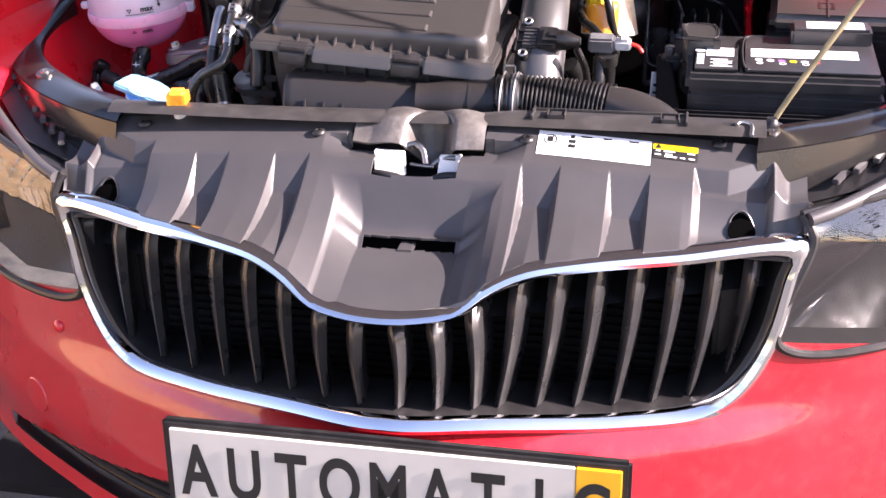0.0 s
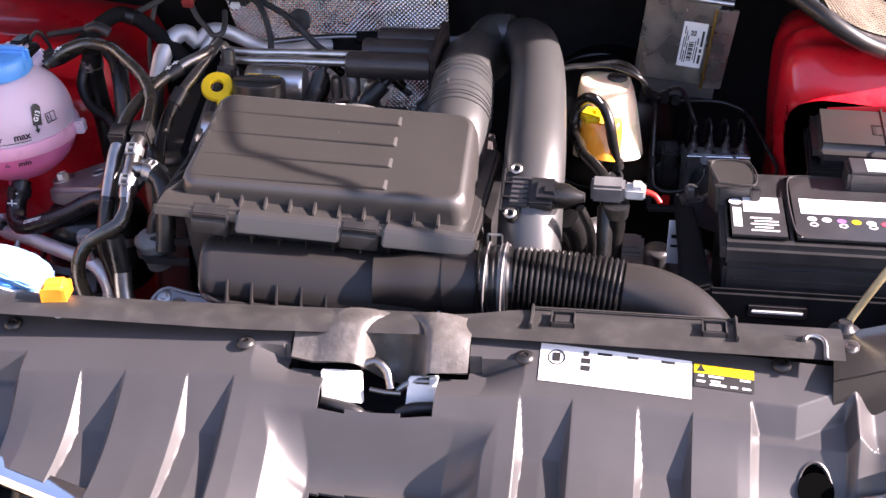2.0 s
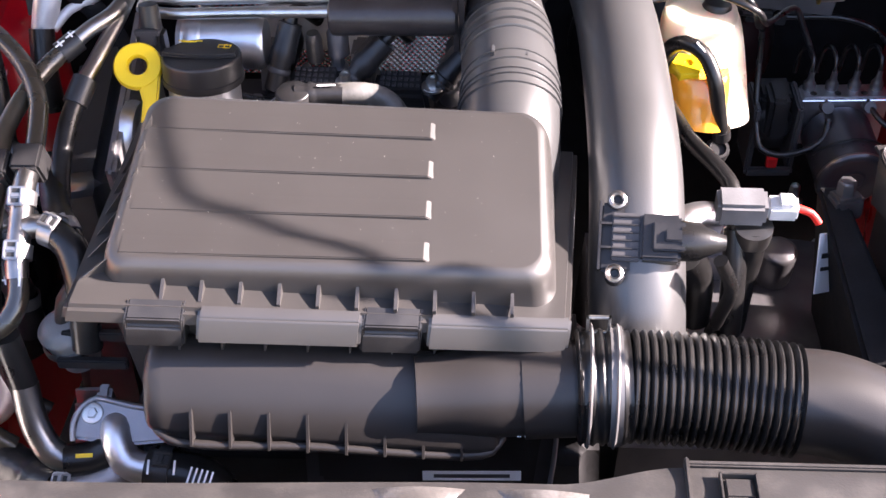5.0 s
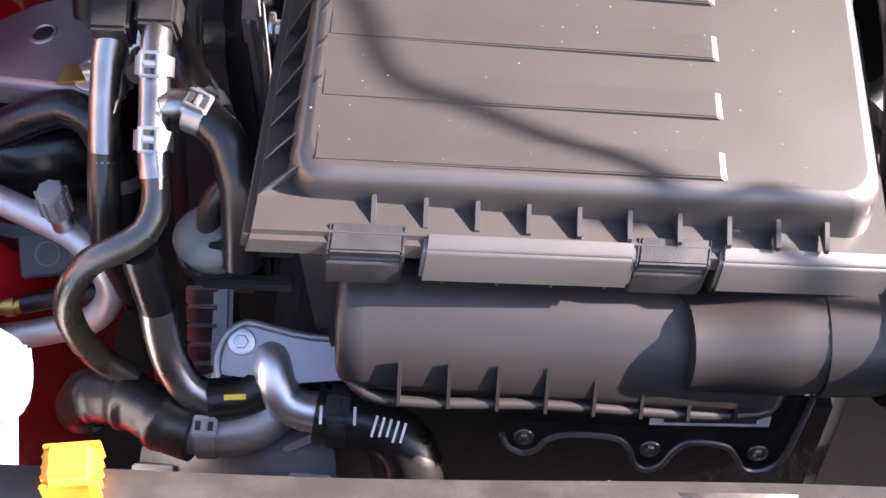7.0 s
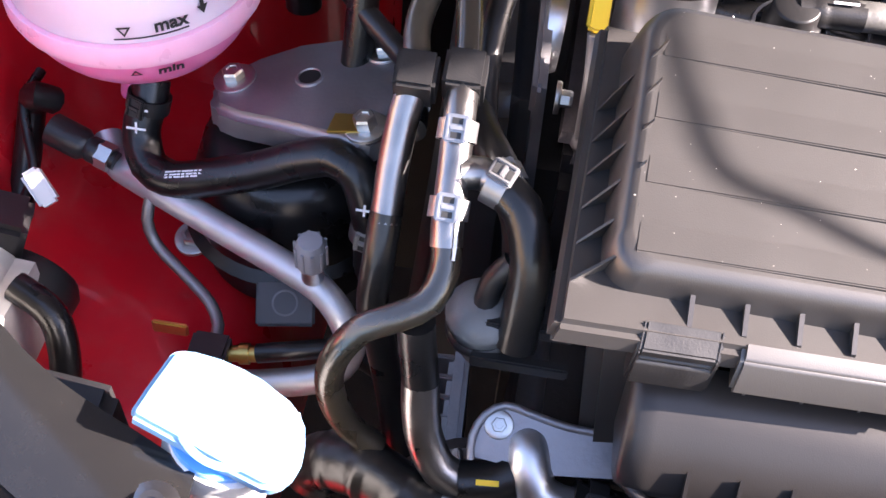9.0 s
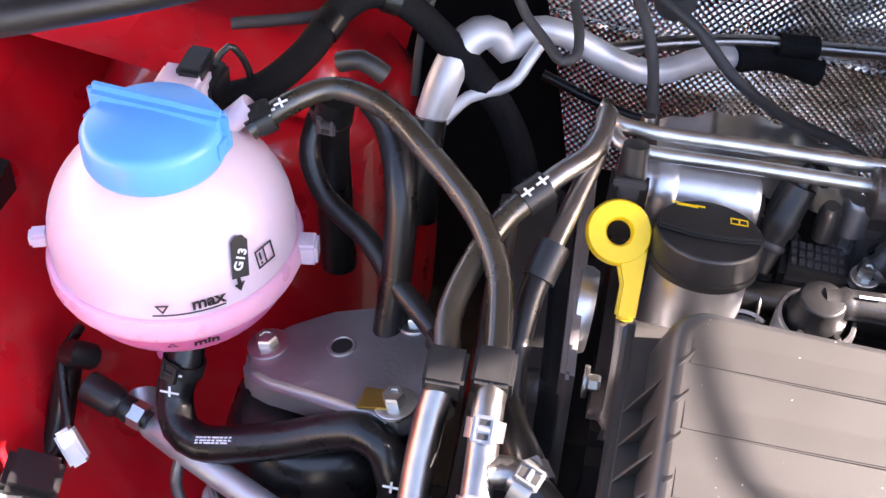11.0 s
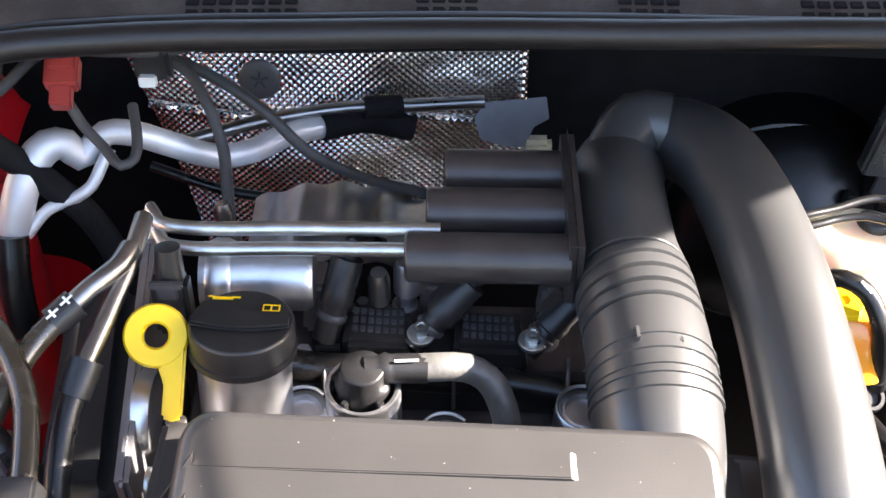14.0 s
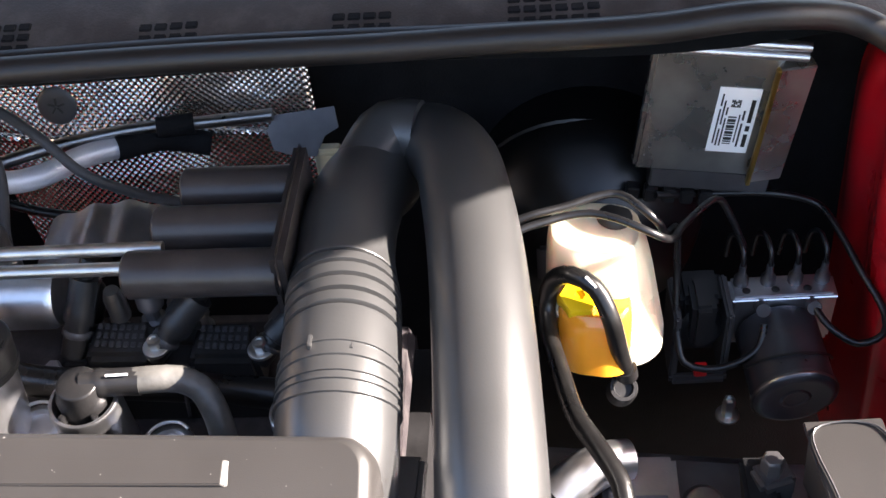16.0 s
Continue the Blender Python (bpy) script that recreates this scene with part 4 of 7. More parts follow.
for d0, w, r in ((.055, .0022, .0380), (.0605, .0018, .0378), (.066, .0018, .0377), (.074, .0022, .0378), (.082, .0018, .0376)):
    run = 0
    for q, q2 in zip(hp, hp[1:]):
        run += (q2 - q).length
        if run > d0:
            break
    part("raised_ring", lathe([(r - .003, -w), (r, -w * .5), (r, w * .5), (r - .003, w)], axis_frame(q, q2 - q), 36, True), HOSEPL, hose)
for dx in (-.012, .012):
    part("ring_tab", box(.0215 + dx - .0012, .0215 + dx + .0012, .634, .643, .992, 1.009 if dx < 0 else 1.006, .0005), HOSEPL, hose)
part("ring_tab", box(.012, .031, .637, .6395, .992, 1.0030, .0005), HOSEPL, hose)
part("ring_tab", box(.0215, .0265, .611, .6145, .985, .9975, .0008), HOSEPL, hose)
part("top_bridge", tube([(.018, .84, .972), (.036, .868, .984), (.056, .866, .984)], .024, 18), HOSEPL, hose)
reso = thing("intake_resonator", (-0.0672, 0.7590, 0.9548), "three dark plastic resonator tubes joined to the hose", "resonator")
RESPL = material("resonator_plastic", (0.03, 0.026, 0.026), 0.33, var=0.12, bump=0.15, dust=0.02)
for (x0, y, z) in ((-0.1212, 0.7149, 0.9925), (-0.1094, 0.7548, 0.9955), (-0.0986, 0.7949, 0.9955)):
    m = axis_frame((x0, y, z), (1, 0, 0), (0, 0, 1))
    part("resonator_tube", lathe([(0, 0), (.013, 0), (.0155, .0025), (.0155, -.022 - x0), (0, -.022 - x0)], m, 28), RESPL, reso)
part("resonator_flange", box(-0.0236, -0.0146, 0.6982, 0.8202, 0.9632, 1.0172, .006), RESPL, reso)

# pressure sensor on the pipe
sens = thing("pressure_sensor", (.12, .51, .925), "black pressure sensor with grey connector on the pipe", "sensor")
SMx = frame_of((.094, .5115, .937), (1, -.06, .0), (-.05, -.6, .8))
part("sensor_plate", box(-.009, .012, -.024, .024, -.006, .002, .002, SMx), BLACK, sens)
part("sensor_face", box(-.001, .018, -.0165, .0165, .0, .005, .001, SMx), GREY_PL, sens)
for k in range(6):
    part("cell_rib", box(-.0005 + .0, .017, -.0145 + .0055 * k, -.0135 + .0055 * k, .005, .0066, 0, SMx), BLACK, sens, smooth=False)
part("cell_wall", merged(box(-.010, -.008, -.024, .024, .0, .007, .0004, SMx), box(-.010, -.001, -.009, -.0075, .0, .007, 0, SMx), box(-.010, -.001, .0075, .009, .0, .007, 0, SMx)), BLACK, sens)
for v in (-.0255, .0255):
    part("screw_lug", lathe([(.0, .003), (.0025, .003), (.003, .005), (.0068, .005), (.0068, -.006)], SMx @ Matrix.Translation((.002, v, 0)), 20), BLACK, sens)
for v in (-.0255, .0255):
    part("lug_ring", lathe([(.0032, .005), (.0045, .0062), (.0062, .005)], SMx @ Matrix.Translation((.002, v, 0)), 20, True), STEEL, sens)
part("connector", merged(box(.018, .045, -.016, .016, -.006, .008, .002, SMx), box(.026, .048, -.010, .010, .007, .012, .001, SMx), box(.034, .046, -.004, .004, .011, .0145, .001, SMx)), BLACK, sens, "black plug connector")
part("boot", lathe([(.014, 0), (.013, .012), (.007, .024), (.005, .03), (0, .03)], SMx @ pose(.045, 0, .0, 0, 90, 0), 20), RUBBER, sens)

# ---- coolant tank ----
tank = thing("coolant_tank", (-.515, .65, .84), "round translucent white tank with pink coolant and blue cap", "coolant tank")
TC = Vector((-.519, .648, .935))
TUP = Vector((-.04, -.02, 1)).normalized()
TM = axis_frame(TC, TUP) @ Matrix.Scale(.975, 4)
TANKW = material("milky_plastic", (0.70, 0.56, 0.65), 0.32, var=0.05, scale=20, bump=0.05, sss=0.6)
TANKP = material("pink_coolant_plastic", (0.80, 0.19, 0.40), 0.30, var=0.08, scale=16, bump=0.05, sss=0.6)
TANKS = material("pale_pink_seam_plastic", (0.92, 0.46, 0.62), 0.3, var=0.05, bump=0.05, sss=0.6)
up = [(0.0745 * math.cos(a), 0.004 + 0.068 * math.sin(a)) for a in (radians(6 * i) for i in range(0, 13))]
part("upper_half", lathe([(.0735, -.020), (.0745, -.004), *up, (.026, .0665), (.026, .072), (0, .072)], TM, 48), TANKW, tank, "milky white upper half")
lo = [(0.0745 * math.cos(a), -0.012 - 0.062 * math.sin(a)) for a in (radians(6 * i) for i in range(0, 14))]
part("lower_half", lathe([(.0745, -.008), *lo, (0, -.0735)], TM, 48), TANKP, tank, "pink lower half")
part("weld_seam", lathe([(.072, -.024), (.0765, -.023), (.0785, -.018), (.0785, -.011), (.0775, -.007), (.073, -.006)], TM, 48, True), TANKS, tank)
part("cap", merged(lathe([(.0395, .062), (.041, .066), (.0405, .080), (.036, .086), (.0, .088)], TM @ pose(0, -.007, 0), 40), box(-.044, .044, -.0055, .0055, .066, .094, .004, TM @ pose(0, .004, 0, 0, 0, -8)), box(-.043, .043, -.012, .012, .064, .082, .004, TM @ pose(0, 0, 0, 0, 0, -8))), BLUE, tank, "blue screw cap with a raised grip bar")
part("outlet", tube([TC + Vector((.001, -.008, -.055)), TC + Vector((.001, -.015, -.075)), TC + Vector((-.001, -.018, -.092))], .0115, 18), TANKP, tank)
part("top_spigot", tube([TC + Vector((.025, .028, .058)), TC + Vector((.040, .034, .072))], .0075, 14), TANKW, tank)
part("rear_socket", box(-.018, .012, .038, .062, .045, .078, .003, TM), TANKW, tank)
part("side_tab", box(.074, .088, -.008, .008, -.022, -.006, .002, TM @ pose(0, 0, 0, 0, 0, 8)), TANKW, tank)
part("side_tab", box(-.086, -.074, -.006, .006, -.004, .006, .002, TM @ pose(0, 0, 0, 0, 0, 20)), TANKW, tank)


def on_tank(az, el_h, tilt=0):
    """A frame on the tank's skin: az degrees from the front, height over its middle."""
    a = radians(az)
    r = 0.0750 * math.sqrt(max(0.05, 1 - ((el_h - (0.004 if el_h > 0 else -0.012)) / (0.068 if el_h > 0 else 0.062)) ** 2))
    n = Vector((math.sin(a), -math.cos(a), 0.95 * el_h / 0.07)).normalized()
    p = Vector((r * math.sin(a), -r * math.cos(a), el_h)) + n * 0.0006
    x = Vector((math.cos(a), math.sin(a), 0))
    m = Matrix((x, n.cross(x), n)).transposed().to_4x4()
    m.translation = p
    return TM @ m @ pose(0, 0, 0, 0, 0, tilt)


words("max_mark", "max", .0115, on_tank(35, .0045), INK_SHADE, tank, .0003)
words("min_mark", "min", .0105, on_tank(32, -.0300), INK_SHADE, tank, .0003)
def tri_mark(m, s, flip):
    b = bmesh.new()
    pts = [(-s, s * .8 * flip), (s, s * .8 * flip), (0, -s * .8 * flip)]
    inn = [(x * .5, y * .5 + .08 * s * flip) for x, y in pts]
    vo, vi = [b.verts.new((x, y, 0)) for x, y in pts], [b.verts.new((x, y, 0)) for x, y in inn]
    for i in range(3):
        b.faces.new((vo[i], vo[(i + 1) % 3], vi[(i + 1) % 3], vi[i]))
    b.transform(m)
    return b
part("level_triangle", tri_mark(on_tank(15, .003), .0042, 1), INK_SHADE, tank, smooth=False)
part("level_triangle", tri_mark(on_tank(16, -.0295), .0036, -1), INK_SHADE, tank, smooth=False)
for k in range(6):
    part("level_line", box(-.0036, .0036, -.0004, .0004, -.0002, .0002, 0, on_tank(13 + 5.4 * k, -.0025)), INK_SHADE, tank, smooth=False)
part("badge", slab([(-.0055, -.012), (.0055, -.012), (.0055, .010), (.002, .0135), (-.0025, .0135), (-.0055, .010)], .0003, on_tank(53, .024, -14), 0), INK_SHADE, tank, smooth=False)
words("badge_text", "G13", .0078, on_tank(53, .023, -14) @ pose(0, 0, .0006, 0, 0, 70), PAPER, tank, .0002)
part("arrow_mark", slab([(-.0012, .005), (.0012, .005), (.0012, 0), (.0034, 0), (0, -.0055), (-.0034, 0), (-.0012, 0)], .0003, on_tank(50, .0085), 0), INK_SHADE, tank, smooth=False)
bm_o = on_tank(66, .016)
part("book_mark", merged(box(-.007, -.006, -.005, .006, 0, .0003, 0, bm_o), box(.006, .007, -.005, .006, 0, .0003, 0, bm_o), box(-.0005, .0005, -.005, .006, 0, .0003, 0, bm_o), box(-.007, .007, -.0055, -.0045, 0, .0003, 0, bm_o), box(-.007, .007, .0055, .0065, 0, .0003, 0, bm_o), box(-.0042, -.0030, -.001, .0042, 0, .0003, 0, bm_o), box(-.0042, -.0030, -.0036, -.0022, 0, .0003, 0, bm_o)), INK_SHADE, tank, smooth=False)

# ---- battery ----
batt = thing("car_battery", (.43, .56, .72), "black car battery with white labels in a fabric sleeve", "battery")
BQ = frame_of((.311, .486, .880), (1, -.01, 0), (0, 0, 1))
part("battery_case", box(0, .245, 0, .175, -.16, .0, .004, BQ), BATT, batt)
part("battery_lid", box(-.004, .243, -.002, .172, .0, .024, .006, BQ), BATT, batt)
part("lid_panel", box(.004, .064, .010, .104, .023, .0285, .003, BQ), BATT, batt)
part("lid_panel", box(.068, .240, .010, .160, .023, .0285, .004, BQ), BATT, batt)
part("panel_bead", tube([BQ @ Vector(p) for p in ((.075, .014, .0285), (.071, .02, .0285), (.071, .148, .0285), (.077, .155, .0285), (.12, .155, .0285))], .0012, 6), BATT, batt)
part("white_label", box(.009, .0175, .030, .072, .0286, .0290, 0, BQ), PAPER, batt, smooth=False)
part("white_label", box(.020, .056, .064, .098, .0286, .0290, 0, BQ), PAPER, batt, smooth=False)
part("white_label", box(.078, .215, .066, .100, .0286, .0290, 0, BQ), PAPER, batt, "long white battery label", smooth=False)
part("text_bar", box(.088, .11, .068, .0695, .0291, .0293, 0, BQ), INK_SHADE, batt, smooth=False)
for k in range(5):
    part("text_bar", box(.026 + .004 * (k % 2), .054 - .006 * (k % 3 == 1), .022 + .0068 * k, .0245 + .0068 * k, .0286, .0290, 0, BQ), PAPER, batt, smooth=False)
part("label_dot", lathe([(0, .0003), (.0065, .0003), (.0065, 0)], BQ @ pose(.012, .086, .0286), 24), PAPER, batt)
SYMB = [PAPER, PAPER, material("violet_print", (0.3, 0.12, 0.35), 0.5), YELLOW, PAPER, material("red_print", (0.6, 0.05, 0.08), 0.5)]
for k in range(6):
    part("warning_symbol", lathe([(0, .0003), (.0048, .0003), (.0048, 0)], BQ @ pose(.088 + .0145 * k, .055 - .001 * k, .0286), 18), SYMB[k], batt)
    if k % 2 == 0:
        part("warning_symbol", lathe([(.0028, .0), (.0036, .0003), (.0044, .0)], BQ @ pose(.089 + .0145 * k, .043, .0286), 18, True), PAPER, batt)
part("terminal_cover", hexa([BQ @ Vector(p) for p in ((-.006, .096, .006), (.034, .096, .006), (.028, .155, .004), (-.013, .152, -.010), (-.007, .099, .040), (.034, .097, .041), (.028, .158, .041), (-.014, .155, .041))], .003), BOXPL, batt, "grey terminal cover")
part("cover_flange", hexa([BQ @ Vector(p) for p in ((-.010, .096, .0385), (.036, .092, .0400), (.030, .161, .0405), (-.017, .158, .0405), (-.010, .096, .0410), (.036, .092, .0425), (.030, .161, .0430), (-.017, .158, .0430))], .001), BOXPL, batt)
part("cover_hinge", box(.028, .038, .088, .098, .026, .043, .002, BQ), BLACK, batt)
part("pole_clamp", merged(box(-.012, .012, -.010, .010, -.018, .004, .003, BQ @ pose(-.030, .156, -.006, 0, 0, 20)), lathe([(.0075, .0), (.0075, .010), (.006, .012), (0, .012)], BQ @ pose(-.031, .157, -.002), 6)), DARKMET, batt, "dull pole clamp")
part("cover_rim", tube([BQ @ Vector(p) for p in ((-.005, .101, .0425), (.031, .098, .0435), (.026, .153, .0440), (-.011, .151, .0440), (-.005, .101, .0425))], .0008, 6), BATT, batt)
part("terminal_block", box(.130, .235, .125, .168, .02, .050, .004, BQ), BATT, batt)
part("white_label", box(.150, .225, .130, .160, .0501, .0506, 0, BQ), PAPER, batt, smooth=False)
part("carry_groove", box(.01, .235, -.0015, .0015, -.022, -.014, .0005, BQ), BATT, batt)
sleeve = thing("battery_sleeve", (.43, .55, .70), "black felt heat sleeve round the battery", "battery sleeve")
part("front_panel", box(-.014, .262, -.018, -.008, -.17, -.020, .004, BQ), MATTE, sleeve)
part("side_panel", hexa([BQ @ Vector(p) for p in ((-.03, -.01, -.17), (-.018, -.01, -.17), (-.018, .18, -.17), (-.03, .18, -.17), (-.040, -.01, -.03), (-.008, -.01, -.02), (-.030, .172, -.006), (-.050, .172, -.006))], .003), MATTE, sleeve)
part("clip_plate", box(.025, .085, -.021, -.017, -.048, -.032, .002, BQ), BATT, sleeve)
part("grip_edge", box(.03, .08, -.0225, -.0195, -.0415, -.0385, .0005, BQ), WHITE, sleeve)

fuse = thing("fuse_box", (.47, .76, .80), "dark grey fuse box with a smooth lid", "fuse box")
FM = frame_of((.416, .692, .908), (1, -.05, 0), (0, -.05, 1))
part("fuse_body", box(.004, .20, .004, .09, -.12, -.012, .004, FM), BLACK, fuse)
part("fuse_lid", box(0, .205, 0, .108, -.012, .016, .010, FM, 3), BOXPL, fuse, "smooth grey lid")
part("lid_step", box(-.004, .21, -.004, .112, -.026, -.012, .004, FM), BLACK, fuse)
part("lid_ridge", box(.078, .081, .0, .108, .0155, .0172, .0006, FM), BOXPL, fuse)
part("lid_mark", merged(box(.066, .070, .035, .06, .0161, .0166, 0, FM), box(.085, .089, .035, .06, .0161, .0166, 0, FM), box(.066, .089, .058, .061, .0161, .0166, 0, FM), box(.072, .089, .034, .037, .0161, .0166, 0, FM)), BLACK, fuse, smooth=False)


def hose_thing(name, pts, r, mat, label, category="hose", segs=14, group=""):
    t = thing(name, pts[0], label, category, group)
    part("hose_run", tube(pts, r, segs), mat, t)
    return t


CLIPM = material("hose_clip_steel", (0.34, 0.34, 0.345), 0.42, 0.9, var=0.12, scale=60, bump=0.08)


def spring_clip(parent, at, along, r, mat=None):
    """A flat steel hose clip with a raised, pierced ear."""
    m = axis_frame(at, along, (0, -.3, 1))
    part("hose_clip", lathe([(r + .0004, -.005), (r + .0016, -.005), (r + .0016, .005), (r + .0004, .005)], m, 22, True), mat or CLIPM, parent)
    ear = part("clip_ear", merged(box(r + .001, r + .0030, -.006, .006, -.0068, .0068, .0008, m), box(r + .003, r + .0046, -.0052, -.0034, -.0055, .0055, .0005, m), box(r + .003, r + .0046, .0034, .0052, -.0055, .0055, .0005, m), box(r + .003, r + .0044, -.0034, .0034, -.0012, .0012, .0004, m)), mat or CLIPM, parent)
    part("clip_slot", merged(box(r + .0029, r + .0033, -.0026, .0026, .0020, .0050, 0, m), box(r + .0029, r + .0033, -.0026, .0026, -.0050, -.0020, 0, m)), INK_SHADE, ear if parent.parent is None else parent, smooth=False)


def hex_bolt(parent, at, axis, r=.0075, h=.007, washer=True, mat=None, name="bolt"):
    m = axis_frame(at, axis)
    bm = lathe([(r * .84, 0), (r * .84, h * .8), (r * .74, h), (r * .45, h * 1.02), (r * .42, h * .9), (0, h * .9)], m, 6)
    bolt = part(name, bm, mat or ZINC, parent, smooth=False)
    if washer:
        part("washer", lathe([(r * 1.55, -.0015), (r * 1.55, .0006), (r * 1.45, .0012), (r * .8, .0016)], m, 28), mat or ZINC, bolt if parent.parent is None else parent)
    return bolt


# ---- hoses beside the air box ----
# brown glint of the black hoses is mixed into the base colour
GLINT_RUB = material("dusty_rubber_warm_glint", (0.028, 0.022, 0.014), 0.27, var=0.2, bump=0.05, dust=0.03, spec=1.0)
hA = hose_thing("vent_hose", [(-0.4783, 0.6753, 0.9942), (-0.4580, 0.6889, 1.0078), (-0.4366, 0.7044, 1.0117), (-0.4065, 0.6966, 1.0117), (-0.3726, 0.6656, 1.0078), (-0.3386, 0.6307, 0.9991), (-0.3202, 0.5996, 0.9884), (-0.3144, 0.5725, 0.9787), (-0.3120, 0.5501, 0.9710)], .0070, GLINT_RUB, "black vent hose arching from the coolant tank")
spring_clip(hA, (-0.4706, 0.6801, 1.0001), (.8, .4, .4), .0074, BLACK)
part("pipe_section", tube([(-0.3120, 0.5472, 0.9700), (-0.3115, 0.5259, 0.9661), (-0.3100, 0.5016, 0.9516), (-0.3086, 0.4774, 0.9360), (-0.3076, 0.4696, 0.9283)], .0080, 16), STEEL, hA, "shiny steel pipe section")
part("loop_run", tube([(-0.3076, 0.4725, 0.9312), (-0.3066, 0.4619, 0.9196), (-0.3115, 0.4502, 0.9089), (-0.3251, 0.4444, 0.9011), (-0.3415, 0.4420, 0.8914), (-0.3522, 0.4367, 0.8778), (-0.3571, 0.4338, 0.8613), (-0.3551, 0.4328, 0.8371), (-0.3464, 0.4338, 0.8129), (-0.3319, 0.4338, 0.7983)], .0076, 16), GLINT_RUB, hA)
for at, d in (((-0.3110, 0.5152, 0.9613), (0, .6, .5)), ((-0.3091, 0.4837, 0.9399), (0, .65, .55))):
    spring_clip(hA, at, d, .0084)
part("holder_clip", box(-.0105, .0105, -.012, .010, -.011, .010, .002, axis_frame((-0.3120, 0.5453, 0.9700), (0, .9, .35))), BLACK, hA)
hB = hose_thing("coolant_hose", [(-0.3352, 0.5424, 0.9680), (-0.3406, 0.5744, 0.9748), (-0.3348, 0.6054, 0.9845), (-0.3231, 0.6345, 0.9942), (-0.3086, 0.6530, 1.0020)], .0070, GLINT_RUB, "black coolant hose with white arrows")
part("pipe_section", tube([(-0.3352, 0.5453, 0.9680), (-0.3396, 0.5308, 0.9516), (-0.3415, 0.5143, 0.9312), (-0.3415, 0.4949, 0.9099)], .0082, 16), STEEL, hB, "shiny steel pipe section")
part("lower_run", tube([(-0.3415, 0.4987, 0.9147), (-0.3425, 0.4852, 0.8934), (-0.3435, 0.4764, 0.8662), (-0.3386, 0.4755, 0.8371), (-0.3319, 0.4735, 0.7983), (-0.3221, 0.4580, 0.7595)], .0086, 16), RUBBER, hB)
part("holder_clip", box(-.0105, .0105, -.012, .010, -.011, .010, .002, axis_frame((-0.3357, 0.5424, 0.9671), (0, .9, .35))), BLACK, hB)
part("upper_pipe", tube([(-0.3086, 0.6530, 1.0020), (-0.2969, 0.6656, 1.0078), (-0.2833, 0.6811, 1.0117), (-0.2795, 0.6957, 1.0127)], .0062, 14), STEEL, hB, "copper-tinted steel pipe")
part("end_cuff", tube([(-0.3154, 0.6467, 0.9981), (-0.3037, 0.6578, 1.0039)], .0092, 16), BLACK, hB)
part("arrow_mark", box(-.001, .001, -.004, .004, .0093, .0096, 0, axis_frame((-0.3105, 0.6510, 1.0010), (.6, .6, .3), (0, 0, 1)) @ pose(0, 0, 0, 0, 0, 0)), PAPER, hB, smooth=False)
hD = hose_thing("small_coolant_hose", [(-0.2998, 0.5453, 0.9341), (-0.3037, 0.5744, 0.9516), (-0.3018, 0.6035, 0.9700), (-0.2979, 0.6190, 0.9787)], .0072, RUBBER, "black braided small hose with black cuff")
part("end_cuff", tube([(-0.2998, 0.6132, 0.9748), (-0.2940, 0.6297, 0.9865)], .0095, 16), BLACK, hD)
part("upper_pipe", tube([(-0.2950, 0.6278, 0.9855), (-0.2863, 0.6617, 0.9971), (-0.2795, 0.6908, 1.0069), (-0.2775, 0.7150, 1.0117), (-0.2775, 0.7238, 1.0117)], .0058, 14), STEEL, hD, "copper-tinted steel pipe")
hT = hose_thing("branch_hose", [(-0.3086, 0.4987, 0.9496), (-0.2960, 0.5026, 0.9477), (-0.2872, 0.4978, 0.9477)], .0085, STEEL, "branch pipe with a dark hose leading down")
part("lower_run", tube([(-0.2882, 0.4978, 0.9477), (-0.2746, 0.4890, 0.9419), (-0.2669, 0.4755, 0.9263), (-0.2659, 0.4658, 0.9031), (-0.2669, 0.4580, 0.8759)], .0105, 16), RUBBER, hT)
spring_clip(hT, (-0.2872, 0.4978, 0.9477), (.9, -.3, -.2), .0105)
hU = hose_thing("rear_hose", [(-0.3154, 0.5841, 0.9438), (-0.3027, 0.5453, 0.9390), (-0.2872, 0.5143, 0.9390), (-0.2746, 0.4968, 0.9263), (-0.2707, 0.4871, 0.9050)], .010, RUBBER, "dark hose with a grey clip")
spring_clip(hU, (-0.2853, 0.5104, 0.9370), (.5, -.7, -.3), .010)
hC = hose_thing("heater_hose", [(-0.4502, 0.7218, 0.9777), (-0.4521, 0.7083, 0.9584), (-0.4385, 0.6937, 0.9390), (-0.4065, 0.6743, 0.9263), (-0.3842, 0.6539, 0.9147), (-0.3639, 0.6394, 0.9050), (-0.3483, 0.6229, 0.9002), (-0.3415, 0.5938, 0.8953), (-0.3396, 0.5744, 0.9002)], .0070, RUBBER, "thin black heater hose")
spring_clip(hC, (-0.3493, 0.6239, 0.9002), (.6, -.8, 0), .0074, BLACK)
part("white_sleeve", tube([(-0.3454, 0.6142, 0.8992), (-0.3415, 0.5967, 0.8963)], .0078, 16), PAPER, hC)
hE = hose_thing("large_tank_hose", [(-0.5056, 0.6168, 0.8680), (-0.5057, 0.6090, 0.8580), (-0.5084, 0.6020, 0.8480), (-0.5082, 0.5954, 0.8380), (-0.5008, 0.5830, 0.8300), (-0.4852, 0.5749, 0.8290), (-0.4578, 0.5726, 0.8390), (-0.4261, 0.5722, 0.8530), (-0.4021, 0.5726, 0.8660), (-0.3835, 0.5710, 0.8730), (-0.3697, 0.5651, 0.8700), (-0.3617, 0.5592, 0.8520), (-0.3591, 0.5601, 0.8280), (-0.3579, 0.5574, 0.7950)], .0116, RUBBER, "thick black hose below the coolant tank", segs=20)
